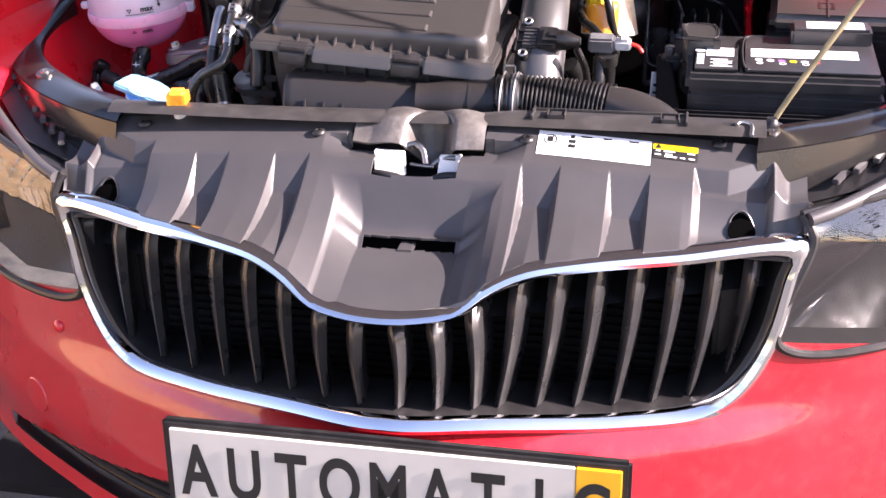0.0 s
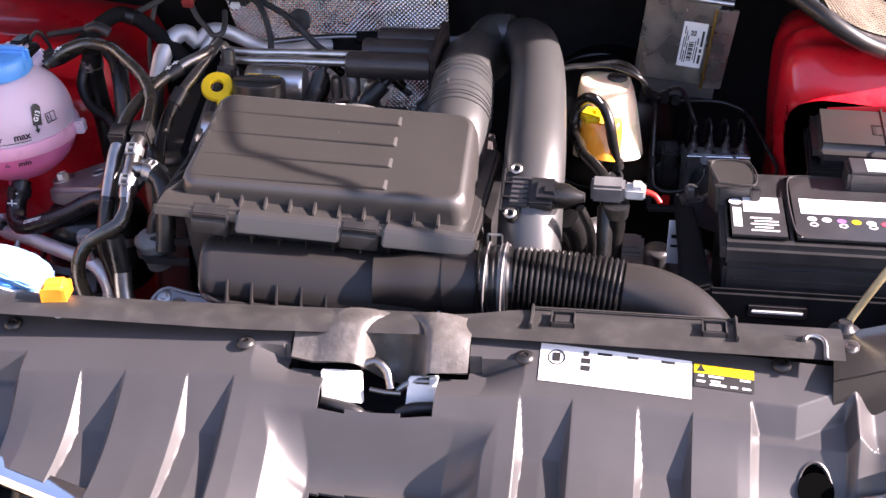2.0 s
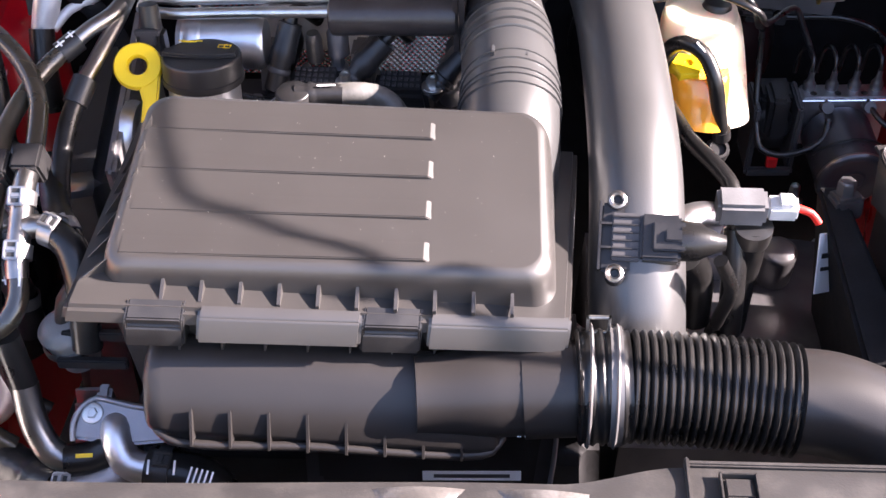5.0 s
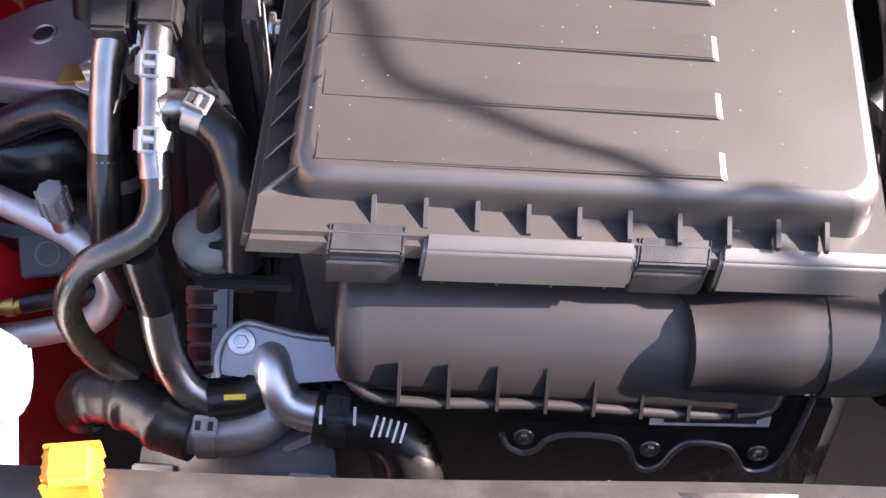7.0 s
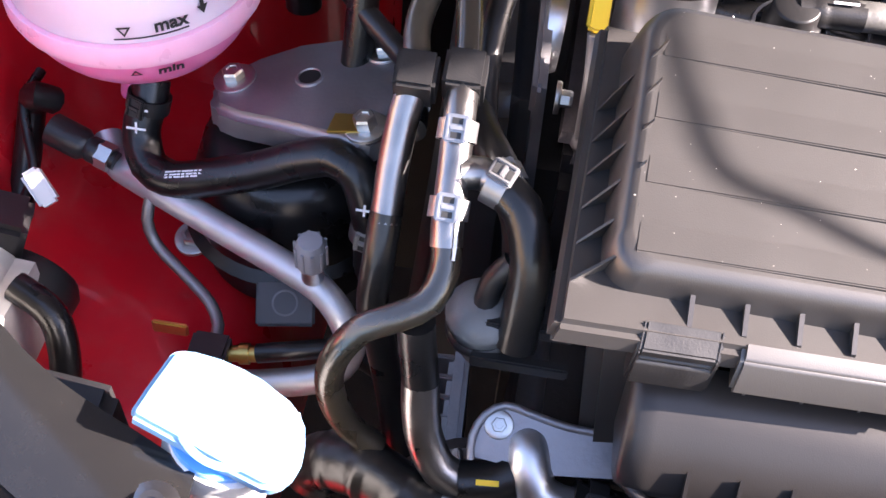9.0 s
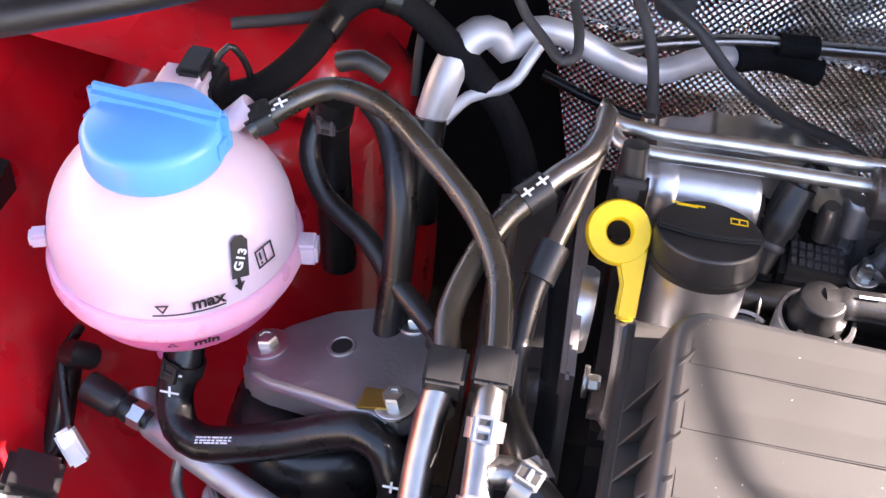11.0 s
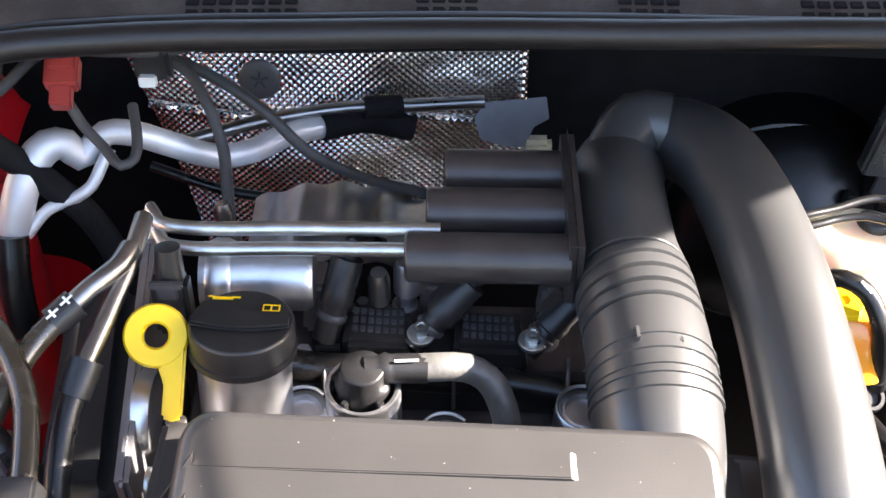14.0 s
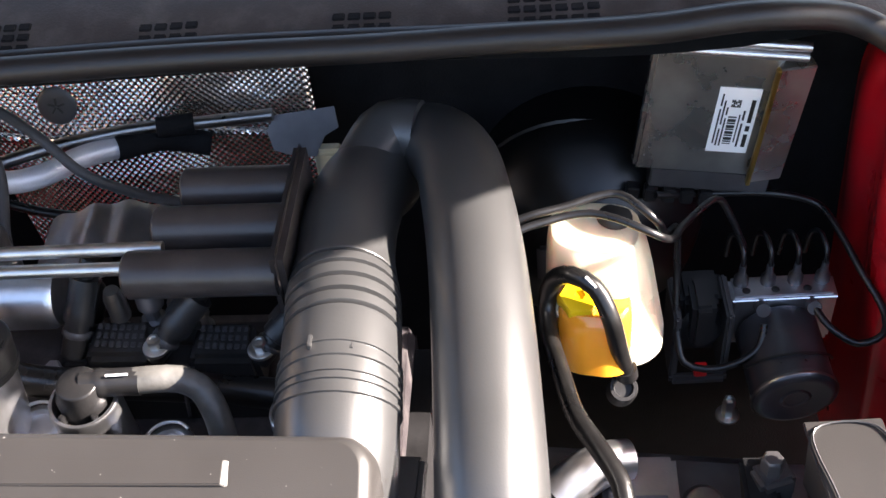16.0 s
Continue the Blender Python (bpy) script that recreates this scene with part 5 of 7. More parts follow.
spring_clip(hE, (-0.5057, 0.6090, 0.8580), (.2, .3, 1), .0118, BLACK)
spring_clip(hE, (-0.3591, 0.5601, 0.8280), (.1, .2, 1), .0118)
CAPGREY = material("mid_grey_plastic", (0.26, 0.25, 0.26), 0.42, var=0.1, bump=0.1)
ac = thing("air_conditioning_line", (-0.4919, 0.5744, 0.7983), "bare aluminium air conditioning line with a grey valve cap", "pipe")
part("line_run", tube([(-0.5385, 0.6151, 0.8177), (-0.5288, 0.5986, 0.8099), (-0.5113, 0.5860, 0.8129), (-0.4900, 0.5725, 0.8177), (-0.4434, 0.5501, 0.8177), (-0.4046, 0.5317, 0.8177), (-0.3803, 0.5201, 0.8148), (-0.3648, 0.5084, 0.8041), (-0.3600, 0.5016, 0.7867), (-0.3707, 0.4949, 0.7692), (-0.4046, 0.4900, 0.7576), (-0.4434, 0.4871, 0.7498)], .0088, 18), material("bare_aluminium_tube", (0.66, 0.65, 0.66), 0.46, 0.75, var=0.08, scale=60, bump=0.05), ac)
part("valve_stem", lathe([(.0065, 0), (.0065, .014), (.008, .016)], axis_frame((-0.3862, 0.5220, 0.8235), (-.0, -.1, 1)), 18), ALU_S, ac)
part("valve_cap", lathe([(.0085, .014), (.009, .018), (.0088, .032), (.007, .036), (0, .037)], axis_frame((-0.3862, 0.5220, 0.8235), (0, -.1, 1)), 10), CAPGREY, ac, "ribbed grey valve cap")
for k in range(10):
    part("cap_rib", box(.0085, .0098, -.0009, .0009, .016, .033, .0003, axis_frame((-.3862, .5220, .8235), (0, -.1, 1)) @ pose(0, 0, 0, 0, 0, 36 * k)), CAPGREY, ac)
part("pressure_sensor", lathe([(.006, 0), (.006, .01), (.0085, .012), (.0085, .018), (.0075, .020), (.0105, .024), (.0105, .046), (0, .046)], axis_frame((-.5254, .5915, .8190), (-.95, .26, .17)), 20), BLACK, ac)
part("sensor_nut", lathe([(.0090, .003), (.0090, .012)], axis_frame((-.5254, .5915, .8190), (-.95, .26, .17)), 6), ZINC, ac)
br = hose_thing("brake_line", [(-0.4977, 0.5705, 0.8148), (-0.4987, 0.5628, 0.8032), (-0.4938, 0.5569, 0.7905), (-0.4677, 0.5385, 0.7828), (-0.4512, 0.5259, 0.7789), (-0.4424, 0.5123, 0.7760), (-0.4415, 0.4987, 0.7760)], .0038, ALU, "thin bent aluminium brake line", "pipe", 10)
part("line_union", box(-0.4534, -0.4304, 0.4819, 0.5020, 0.7611, 0.7841, .002), BLACK, br)
part("brass_fitting", lathe([(.005, 0), (.005, .006), (.0065, .006), (.0065, .012), (.005, .012), (.005, .018)], axis_frame((-0.4308, 0.4949, 0.7741), (1, .1, .1)), 12), BRASS, br)
part("flex_hose", tube([(-0.4143, 0.4968, 0.7760), (-0.3949, 0.4987, 0.7808), (-0.3658, 0.5065, 0.7789), (-0.3367, 0.5065, 0.7595)], .006, 12), RUBBER, br)
part("brass_plate", box(-0.4806, -0.4586, 0.5035, 0.5065, 0.7710, 0.7810, .001), BRASS, br)
tag_m = frame_of((-0.4056, 0.5308, 0.7838), (1, .12, .1), (0, -.55, .8))
tagp = thing("round_tag", (-0.4056, 0.5259, 0.7692), "dark grey tag with a round mark on the wing", "tag")
part("tag_plate", box(-.018, .018, -.014, .014, -.002, .001, .002, tag_m), GREY_PL, tagp)
part("round_mark", lathe([(.0068, .0012), (.0075, .0015), (.0082, .0012)], tag_m, 28, True), DARKMET, tagp)

def cross_mark(parent, at, n, along, size=.0042):
    m = frame_of(at, along, n)
    part("print_mark", merged(box(-size, size, -.0007, .0007, 0, .0004, 0, m), box(-.0007, .0007, -size * .7, size * .7, 0, .0004, 0, m)), PAPER, parent, smooth=False)
cross_mark(hA, (-0.4672, 0.6767, 1.0083), (.1, -.5, .85), (.8, .4, .35))
cross_mark(hA, (-0.4609, 0.6806, 1.0132), (.1, -.5, .85), (.8, .4, .35))
cross_mark(hB, (-0.3129, 0.6442, 1.0080), (-.2, -.6, .8), (.6, .6, .3))
cross_mark(hB, (-0.3061, 0.6510, 1.0120), (-.2, -.6, .8), (.6, .6, .3))
cross_mark(hE, (-0.5057, 0.5957, 0.8622), (0, -.95, .3), (1, 0, 0))
cross_mark(hE, (-0.5084, 0.5904, 0.8517), (0, -.95, .3), (1, 0, 0), .006)
cross_mark(hE, (-0.3617, 0.5482, 0.8575), (0, -.9, .45), (1, 0, 0), .005)
for k in range(26):
    row, col = k % 3, k // 3
    q = frame_of((-0.4812 + 0.0027 * col, 0.5749 + -0.00023 * col, 0.8300 + 0.0010 * col), (1, 0, .36), (0, -.36 - .16 * row, .86))
    part("print_bar", box(-.0009 - .0003 * (k % 4), .0009, -.0005, .0005, .0117, .0120, 0, q), PAPER, hE, smooth=False)
for k in range(5):
    part("print_bar", box(-.0008, .0008, -.0035 + .0005 * (k % 2), .0035, .0096, .0098, 0, frame_of((-.3081 + .0002 * k, .4803 - .0029 * k, .9375 - .0029 * k), (0, .65, .6), (.45, -.6, .65)) @ pose(0, 0, 0, 0, 0, 90)), PAPER, hA, smooth=False)

# engine mount
mount = thing("engine_mount", (-0.4143, 0.6132, 0.8177), "cast aluminium engine mount bracket with hex bolts", "engine mount")
bm = slab([(-.478, .634), (-.474, .652), (-.455, .668), (-.43, .681), (-.40, .686), (-.372, .682), (-.355, .66), (-.352, .60), (-.372, .585), (-.40, .594), (-.425, .602), (-.455, .611), (-.472, .62)], .024, bev=.005, segments=3)
for v in bm.verts:
    v.co = Vector((-.23, .07, 1.39)) + .97 * (v.co + Vector((0, 0, .826 + (v.co.x + .476) * .22)) - Vector((-.23, .07, 1.39)))
part("cast_bracket", bm, ALU, mount)
part("centre_bore", lathe([(0, .0012), (.0066, .0012), (.0066, -.004)], axis_frame((-0.4104, 0.6278, 0.8783), (-.2, 0, 1)), 24), INK_SHADE, mount)
part("bore_rim", lathe([(.0066, .001), (.0072, .0022), (.0086, .0020), (.0098, -.001)], axis_frame((-0.4104, 0.6278, 0.8783), (-.2, 0, 1)), 28), ALU, mount)
hex_bolt(mount, (-0.4570, 0.6278, 0.8691), (-.2, 0, 1), .0085, .0075)
hex_bolt(mount, (-0.3697, 0.6501, 0.8885), (-.2, 0, 1), .0075, .006)
hex_bolt(mount, (-0.3677, 0.5822, 0.8895), (-.2, 0, 1), .0082, .009)
part("brass_tab", slab([(-.010, -.008), (.010, -.008), (.012, .006), (-.008, .008)], .002, axis_frame((-0.3794, 0.5841, 0.8875), (-.2, 0, 1)), .0004), BRASS, mount)
part("rubber_body", lathe([(.06, -.10), (.062, -.03), (.056, -.01), (.046, .0), (0, .0)], axis_frame((-0.4192, 0.6180, 0.8449), (0, 0, 1)), 36), RUBBER, mount)
part("rubber_fold", lathe([(.060, -.062), (.066, -.056), (.060, -.050)], axis_frame((-0.4192, 0.6035, 0.8449), (0, 0, 1)), 36, True), RUBBER, mount)
wb = thing("wing_bolt", (-0.4686, 0.5598, 0.7595), "zinc hex bolt with black washer on the red wing", "bolt")
hex_bolt(wb, (-.4788, .5827, .7680), (-.1, -.3, 1), .008, .008)

# washer filler
wash = thing("washer_filler", (-.40, .38, .74), "washer filler neck with a pale blue flip cap", "washer filler")
CAPB = material("pale_blue_cap", (0.17, 0.37, 0.56), 0.3, var=0.05, bump=0.03, sss=0.2)
WMx = frame_of((-.3985, .3795, .8905), (.073, .022, -.016), (.05, -.12, 1))
part("flip_cap", slab([(-.0385, -.004), (-.0375, -.001), (-.032, .009), (-.0215, .0265), (-.019, .0285), (-.015, .0292), (-.010, .0288), (.002, .0255), (.013, .0205), (.024, .013), (.0335, .005), (.038, -.002), (.040, -.008), (.0395, -.018), (.0375, -.027), (.034, -.033), (.029, -.0372), (.024, -.039), (.019, -.0385), (-.0005, -.028), (-.020, -.0160), (-.0370, -.0062)], .009, WMx, .0022, 3), CAPB, wash, "pale blue flip cap")
part("cap_ring", lathe([(.0215, .0085), (.0228, .0092), (.0245, .0092), (.0255, .0085)], WMx @ pose(.006, -.006, 0), 40, True), CAPB, wash)
part("cap_rim", lathe([(.0255, -.008), (.0262, -.006), (.0262, .002), (.024, .002)], WMx @ pose(.005, -.006, 0), 36), BLUE, wash)
part("filler_neck", lathe([(.027, -.16), (.027, -.020), (.0285, -.018), (.0285, -.012), (.027, -.010), (.027, -.002)], WMx @ pose(.006, -.008, 0), 32), WHITE, wash, "white plastic filler neck")
part("cap_hinge", box(.026, .040, -.010, .006, -.02, .0, .002, WMx), CAPB, wash)
dip = thing("orange_plug", (-.322, .331, .86), "small bright orange plug cap on the strip", "cap")
ORNG = material("orange_plastic", (0.95, 0.38, 0.03), 0.35, var=0.05, bump=0.03, sss=0.1)
part("plug_cap", box(-.0115, .0115, -.0105, .0105, -.008, .012, .0035, pose(-.3185, .3115, .9085, 0, 0, 8), 3), ORNG, dip)
part("plug_ribs", merged(*[box(-.0125, .0125, -.0105 + .005 * k, -.0085 + .005 * k, -.006, .008, .0006, pose(-.3185, .3115, .9085, 0, 0, 8)) for k in range(5)]), ORNG, dip)
part("plug_stem", lathe([(.009, -.03), (.009, -.006)], axis_frame((-.3185, .3115, .9085), (0, -.1, 1)), 20), WHITE, dip)

# trim beside the headlights
FTR = material("glossy_black_trim", (0.014, 0.0135, 0.0135), 0.17, var=0.06, scale=12, bump=0.02, dust=0.008)
for s in (-1, 1):
    t = thing("wing_trim", (s * .5, .38, .86), "glossy black trim bridging the wing and the cover", "trim panel", "wing trims")
    a = [(.395, .286, .884), (.43, .302, .884), (.50, .342, .884), (.57, .395, .884), (.635, .465, .884), (.675, .53, .888), (.69, .62, .90), (.69, .70, .915)]
    b = [(.400, .352, .887), (.43, .365, .889), (.48, .388, .889), (.535, .43, .889), (.60, .495, .889), (.64, .56, .893), (.65, .635, .904), (.65, .70, .917)]
    pa, pb = spline(a, .02), spline(b, .02)
    def trim_pt(u, v):
        p, q = Vector(lerp_list(pa, u)), Vector(lerp_list(pb, u))
        r = p.lerp(q, v)
        return (s * r.x, r.y, r.z + .004 * math.sin(math.pi * v))
    part("trim_sheet", shell(grid(trim_pt, 44, 8), .004), FTR, t)
    part("trim_skirt", grid(lambda u, v: (s * (lerp_list(pa, u)[0] + .004 * v), lerp_list(pa, u)[1] - .012 * v, lerp_list(pa, u)[2] - .002 - .05 * v), 44, 4), FTR, t)
    part("back_skirt", grid(lambda u, v: (s * lerp_list(pb, u)[0], lerp_list(pb, u)[1] + .002 * v, lerp_list(pb, u)[2] - .002 - .06 * v), 44, 3), BLACK, t)
    for p in ((s * .413, .330, .888), (s * .565, .428, .892)):
        m = axis_frame(p, (0, -.1, 1))
        part("washer_screw", lathe([(.0125, -.002), (.0125, .0015), (.0065, .0025), (.006, .0055), (.003, .0055), (.0026, .003), (0, .003)], m, 28), STEEL, t)
    sh = thing("headlight_top_panel", (s * .56, .33, .83), "black slotted plastic panel over the headlight", "panel", "headlight panels")
    part("panel_sheet", grid(lambda u, v: (s * (.452 + .27 * u), .235 + .29 * u ** 1.2 + .10 * v * (1 - .2 * u), .822 + .012 * v + .055 * u), 24, 6), BLACK, sh)
    for k in range(8):
        u = .16 + .09 * k
        p = Vector((s * (.452 + .27 * u), .235 + .29 * u ** 1.2 + .055, .832 + .055 * u))
        part("panel_slot", box(-.004, .004, -.022, .022, -.001, .006, .001, frame_of(p, (s * .9, -.4, 0), (0, 0, 1))), GREY_PL, sh)
    part("lamp_brow", tube([(s * (.455 + .27 * k / 10), .222 + .27 * (k / 10) ** 1.2, .832 + .05 * k / 10) for k in range(11)], .008, 10, .02), GREY_PL, sh)

# prop rod
ROD_MET = material("dusty_yellowed_steel", (0.30, 0.25, 0.14), 0.45, 0.6, var=0.3, bump=0.1)
rod = thing("prop_rod", (.415, .365, .885), "thin steel rod propping the bonnet", "rod")
part("rod_run", tube([(.413, .366, .880), (.4145, .368, .888), (.50, .403, 1.026), (.58, .430, 1.155), (.647, .4525, 1.2635), (.673, .466, 1.306), (.685, .469, 1.325), (.696, .463, 1.342), (.7045, .464, 1.356), (.725, .478, 1.389), (.753, .4915, 1.434), (.774, .503, 1.467), (.791, .511, 1.496), (.801, .524, 1.512), (.8145, .5495, 1.533), (.8275, .579, 1.554), (.835, .60, 1.566), (.82, .61, 1.57)], .0037, 10), ROD_MET, rod)
part("rod_foot", lathe([(.014, 0), (.014, .003), (.008, .006), (.006, .012), (0, .012)], axis_frame((.413, .364, .884), (0, 0, 1)), 20), BLACK, rod)

# ---- bonnet lock ----
lock = thing("bonnet_lock", (0.0, .28, .82), "greased metal bonnet lock in a dark recess", "lock")
GREASE = material("greasy_dark_plastic", (0.085, 0.078, 0.072), 0.36, var=0.3, scale=30, bump=0.5, bump_scale=220, dust=0.18, dust_color=(0.45, 0.43, 0.42))
part("recess_floor", grid(lambda u, v: (-.09 + .175 * u, .24 + .09 * v, .80 + .04 * v), 6, 6), MATTE, lock)
def funnel_pt(u, v):
    x = -.082 + .162 * u
    d = abs(x - .012) / .08
    notch = smooth(.42, .12, d)
    y = .322 - .050 * v * (1 - .55 * notch) - .006 * math.sin(math.pi * d)
    z = .899 + .010 * math.sin(math.pi * min(1, d * 1.1)) * (1 - .4 * v) - .030 * v ** 2 * (1 - .3 * d) - .030 * notch * smooth(.25, .7, v)
    return (x, y, z + .0025 * math.sin(40 * x + 9 * v) * v)
part("catch_funnel", shell(grid(funnel_pt, 60, 24), .003), GREASE, lock, "grease-smeared catch funnel")
part("bright_plate", hexa([(-.052, .256, .845), (-.015, .258, .843), (-.013, .262, .843), (-.052, .262, .845), (-.052, .262, .872), (-.016, .270, .869), (-.016, .274, .869), (-.052, .268, .873)], .001), WHITE, lock)
part("bright_plate", hexa([(.024, .260, .840), (.050, .262, .842), (.050, .268, .842), (.024, .266, .840), (.026, .272, .865), (.053, .276, .865), (.053, .281, .865), (.026, .277, .865)], .001), WHITE, lock)
part("catch_hook", tube([(-.018, .276, .872), (-.005, .280, .876), (.006, .276, .868), (.010, .268, .855)], .004, 10), STEEL, lock)
part("catch_hook", tube([(.045, .274, .862), (.028, .274, .860), (.016, .270, .852)], .0035, 10), STEEL, lock)
part("release_spring", tube([(-.008, .264, .856), (.006, .262, .855), (.02, .263, .854)], .0022, 8), STEEL, lock)
part("lower_tube", tube([(-.05, .252, .846), (-.03, .247, .846), (-.016, .246, .842), (-.01, .246, .832)], .006, 12), BLACK, lock)
part("lower_tube", tube([(.052, .256, .846), (.032, .252, .846), (.02, .250, .84)], .006, 12), BLACK, lock)

# stickers on the cover
def on_pad(x0, x1, y0, y1, h):
    return grid(lambda u, v: (x0 + (x1 - x0) * u, y0 + (y1 - y0) * v - 0.03 * (x0 + (x1 - x0) * u - 0.21), pad_z(x0 + (x1 - x0) * u, y0 + (y1 - y0) * v - 0.03 * (x0 + (x1 - x0) * u - 0.21)) + h), 12, 4)


lab = thing("white_sticker", (.21, .283, .874), "white service sticker with a round mark and bars", "sticker")
part("sticker_sheet", on_pad(.1425, .2755, .2665, .3025, .0009), PAPER, lab)
rm = axis_frame((.157, .2915, pad_z(.157, .2915) + .0012), (0, -.39, .92))
part("ring_mark", lathe([(.0066, 0), (.0074, .0003), (.0082, 0)], rm, 28, True), INK_SHADE, lab)
part("ring_figure", box(-.0035, .0035, -.004, .005, -.0002, .0003, .0001, rm), INK_SHADE, lab, smooth=False)
for x, y, w in ((.183, .2965, .0025), (.183, .2895, .0042), (.183, .2825, .0042)):
    part("square_mark", on_pad(x - w, x + w, y - .0026, y + .0026, .0013), INK_SHADE, lab)
for x0, x1 in ((.193, .206), (.219, .229), (.249, .261)):
    part("text_bar", on_pad(x0, x1, .2965, .2990, .0013), INK_SHADE, lab)
warn = thing("yellow_sticker", (.303, .283, .873), "yellow and black warning sticker", "sticker")
part("black_field", on_pad(.2775, .3290, .2795, .2925, .0009), INK_SHADE, warn)
part("yellow_field", on_pad(.2775, .3290, .2925, .3010, .0009), YELLOW, warn)
wm = axis_frame((.2835, .2945, pad_z(.2835, .2945) + .0012), (0, -.39, .92))
part("warning_triangle", slab([(-.004, -.003), (.004, -.003), (0, .004)], .0003, wm, 0), INK_SHADE, warn, smooth=False)
for x0, x1, y in ((.290, .303, .290), (.317, .326, .290), (.292, .300, .2855), (.291, .305, .2825), (.309, .315, .2825), (.319, .326, .2825), (.281, .286, .290), (.280, .287, .2845)):
    part("text_bar", on_pad(x0, x1, y - .0009, y + .0009, .0013), PAPER, warn)

# ---- engine ----
engine = thing("engine", (-.1, .65, .5), "dark cast engine with coils and plugs behind the air box", "engine")
part("block", box(-.27, .06, .60, .80, .45, .86, .015), DARK_CAST, engine)
part("cam_cover", hexa([(-.262, .60, .855), (.05, .61, .85), (.05, .79, .86), (-.262, .785, .865), (-.255, .61, .885), (.045, .62, .878), (.045, .77, .905), (-.255, .77, .91)], .012, 3), material("cam_cover_plastic", (0.05, 0.042, 0.045), 0.5, var=0.3, bump=0.4, dust=0.1), engine)
part("gearbox", hexa([(.07, .48, .50), (.36, .50, .50), (.36, .80, .50), (.07, .80, .50), (.09, .50, .76), (.34, .53, .73), (.33, .78, .73), (.09, .78, .76)], .02, 3), DARKMET, engine)
part("front_casting", hexa([(-.27, .43, .50), (.10, .43, .50), (.10, .60, .50), (-.27, .60, .50), (-.26, .45, .79), (.09, .45, .79), (.09, .60, .80), (-.26, .60, .80)], .015, 3), DARK_CAST, engine)
for (cx, cy, cz) in ((-.1355, .713, .936), (-.0660, .712, .933)):
    co = part("ignition_coil", merged(hexa([(cx - .026, cy - .018, cz - .03), (cx + .024, cy - .018, cz - .03), (cx + .024, cy + .016, cz - .03), (cx - .026, cy + .016, cz - .03), (cx - .025, cy - .015, cz), (cx + .020, cy - .015, cz - .001), (cx + .016, cy + .014, cz + .006), (cx - .022, cy + .014, cz + .006)], .004), box(cx - .045, cx - .024, cy - .012, cy + .008, cz - .028, cz - .008, .003)), BLACK, engine, "black ignition coil")
    for i in range(7):
        for j in range(3):
            m = axis_frame((cx - .017 + .0048 * i, cy - .006 + .0065 * j, cz + .0032 + .0013 * j - .0004 * i), (0, -.2, 1))
            part("coil_dimple", box(-.0017, .0017, -.0022, .0022, -.001, .001, .0005, m), GREY_PL, co, smooth=False)
    hex_bolt(engine, (cx + .0245, cy - .011, cz + .004), (0, -.15, 1), .0058, .009)
for (p0, p1) in (((-.1720, .708, .928), (-.1566, .731, .977)), ((-.1160, .703, .930), (-.0800, .720, .967)), ((-.0450, .701, .928), (-.0150, .717, .957))):
    a, b = Vector(p0), Vector(p1)
    m = axis_frame(a, b - a, (0, -1, 0))
    L = (b - a).length
    plug = part("injector_plug", merged(lathe([(.0085, 0), (.0085, L * .42), (.0105, L * .45), (.0105, L * .62), (.0095, L * .65), (.0095, L)], m, 20), box(-.013, .004, -.0095, .0095, L * .5, L * .98, .002, m)), BLACK, engine, "black injector plug")
    part("plug_latch", merged(box(-.016, -.0125, -.0045, .0045, L * .35, L * .85, .001, m), box(-.0175, -.012, -.006, .006, L * .8, L * .92, .001, m)), BLACK, plug)
    part("plug_collar", lathe([(.0086, L * .25), (.0098, L * .27), (.0098, L * .32), (.0086, L * .34)], m, 20, True), GREY_PL, plug)
    part("plug_lead", tube([b, b + (b - a).normalized() * .010, b + Vector((.008, .014, .004)), b + Vector((.018, .026, -.012))], .0055, 10), RUBBER, plug)
for px, py, pz, r in ((-.185, .700, .925, .006), (-.150, .740, .930, .005), (-.095, .745, .925, .006), (-.122, .735, .945, .0055), (-.030, .735, .925, .006), (.0, .700, .915, .006)):
    part("cover_stud", merged(lathe([(r, -.03), (r, 0), (r * .8, .002), (0, .002)], axis_frame((px, py, pz), (0, -.1, 1)), 6), lathe([(r * 1.6, -.03), (r * 1.6, -.012), (r * 1.3, -.010)], axis_frame((px, py, pz), (0, -.1, 1)), 20)), ALU, engine)
for x0 in (-.180, -.104, -.026):
    part("coil_rail", hexa([(x0 - .010, .735, .905), (x0 + .012, .735, .905), (x0 + .012, .765, .91), (x0 - .010, .765, .91), (x0 - .008, .738, .945), (x0 + .010, .738, .944), (x0 + .009, .762, .948), (x0 - .007, .762, .949)], .003), ALU, engine)
part("loom_channel", hexa([(-.195, .675, .895), (.01, .68, .89), (.01, .70, .89), (-.195, .696, .895), (-.193, .678, .922), (.008, .683, .915), (.008, .697, .917), (-.193, .693, .925)], .004, 3), BLACK, engine, "black cable channel")
for x0 in (-.17, -.09, -.02):
    part("channel_tie", tube([(x0, .672, .905), (x0, .680, .9265), (x0 + .001, .694, .928), (x0 + .001, .702, .908)], .0014, 6), GREY_PL, engine)
part("plug_harness", tube([(-0.2146, 0.6832, 0.9359), (-0.1793, 0.6889, 0.9213), (-0.1291, 0.6844, 0.9235), (-0.0782, 0.6906, 0.9113), (-0.0272, 0.6865, 0.9068), (0.0034, 0.6768, 0.9041)], .011, 12), RUBBER, engine)
part("plug_harness", tube([(-0.1591, 0.7309, 0.9769), (-0.1558, 0.7383, 0.9578), (-0.1685, 0.7465, 0.9263)], .007, 10), RUBBER, engine)
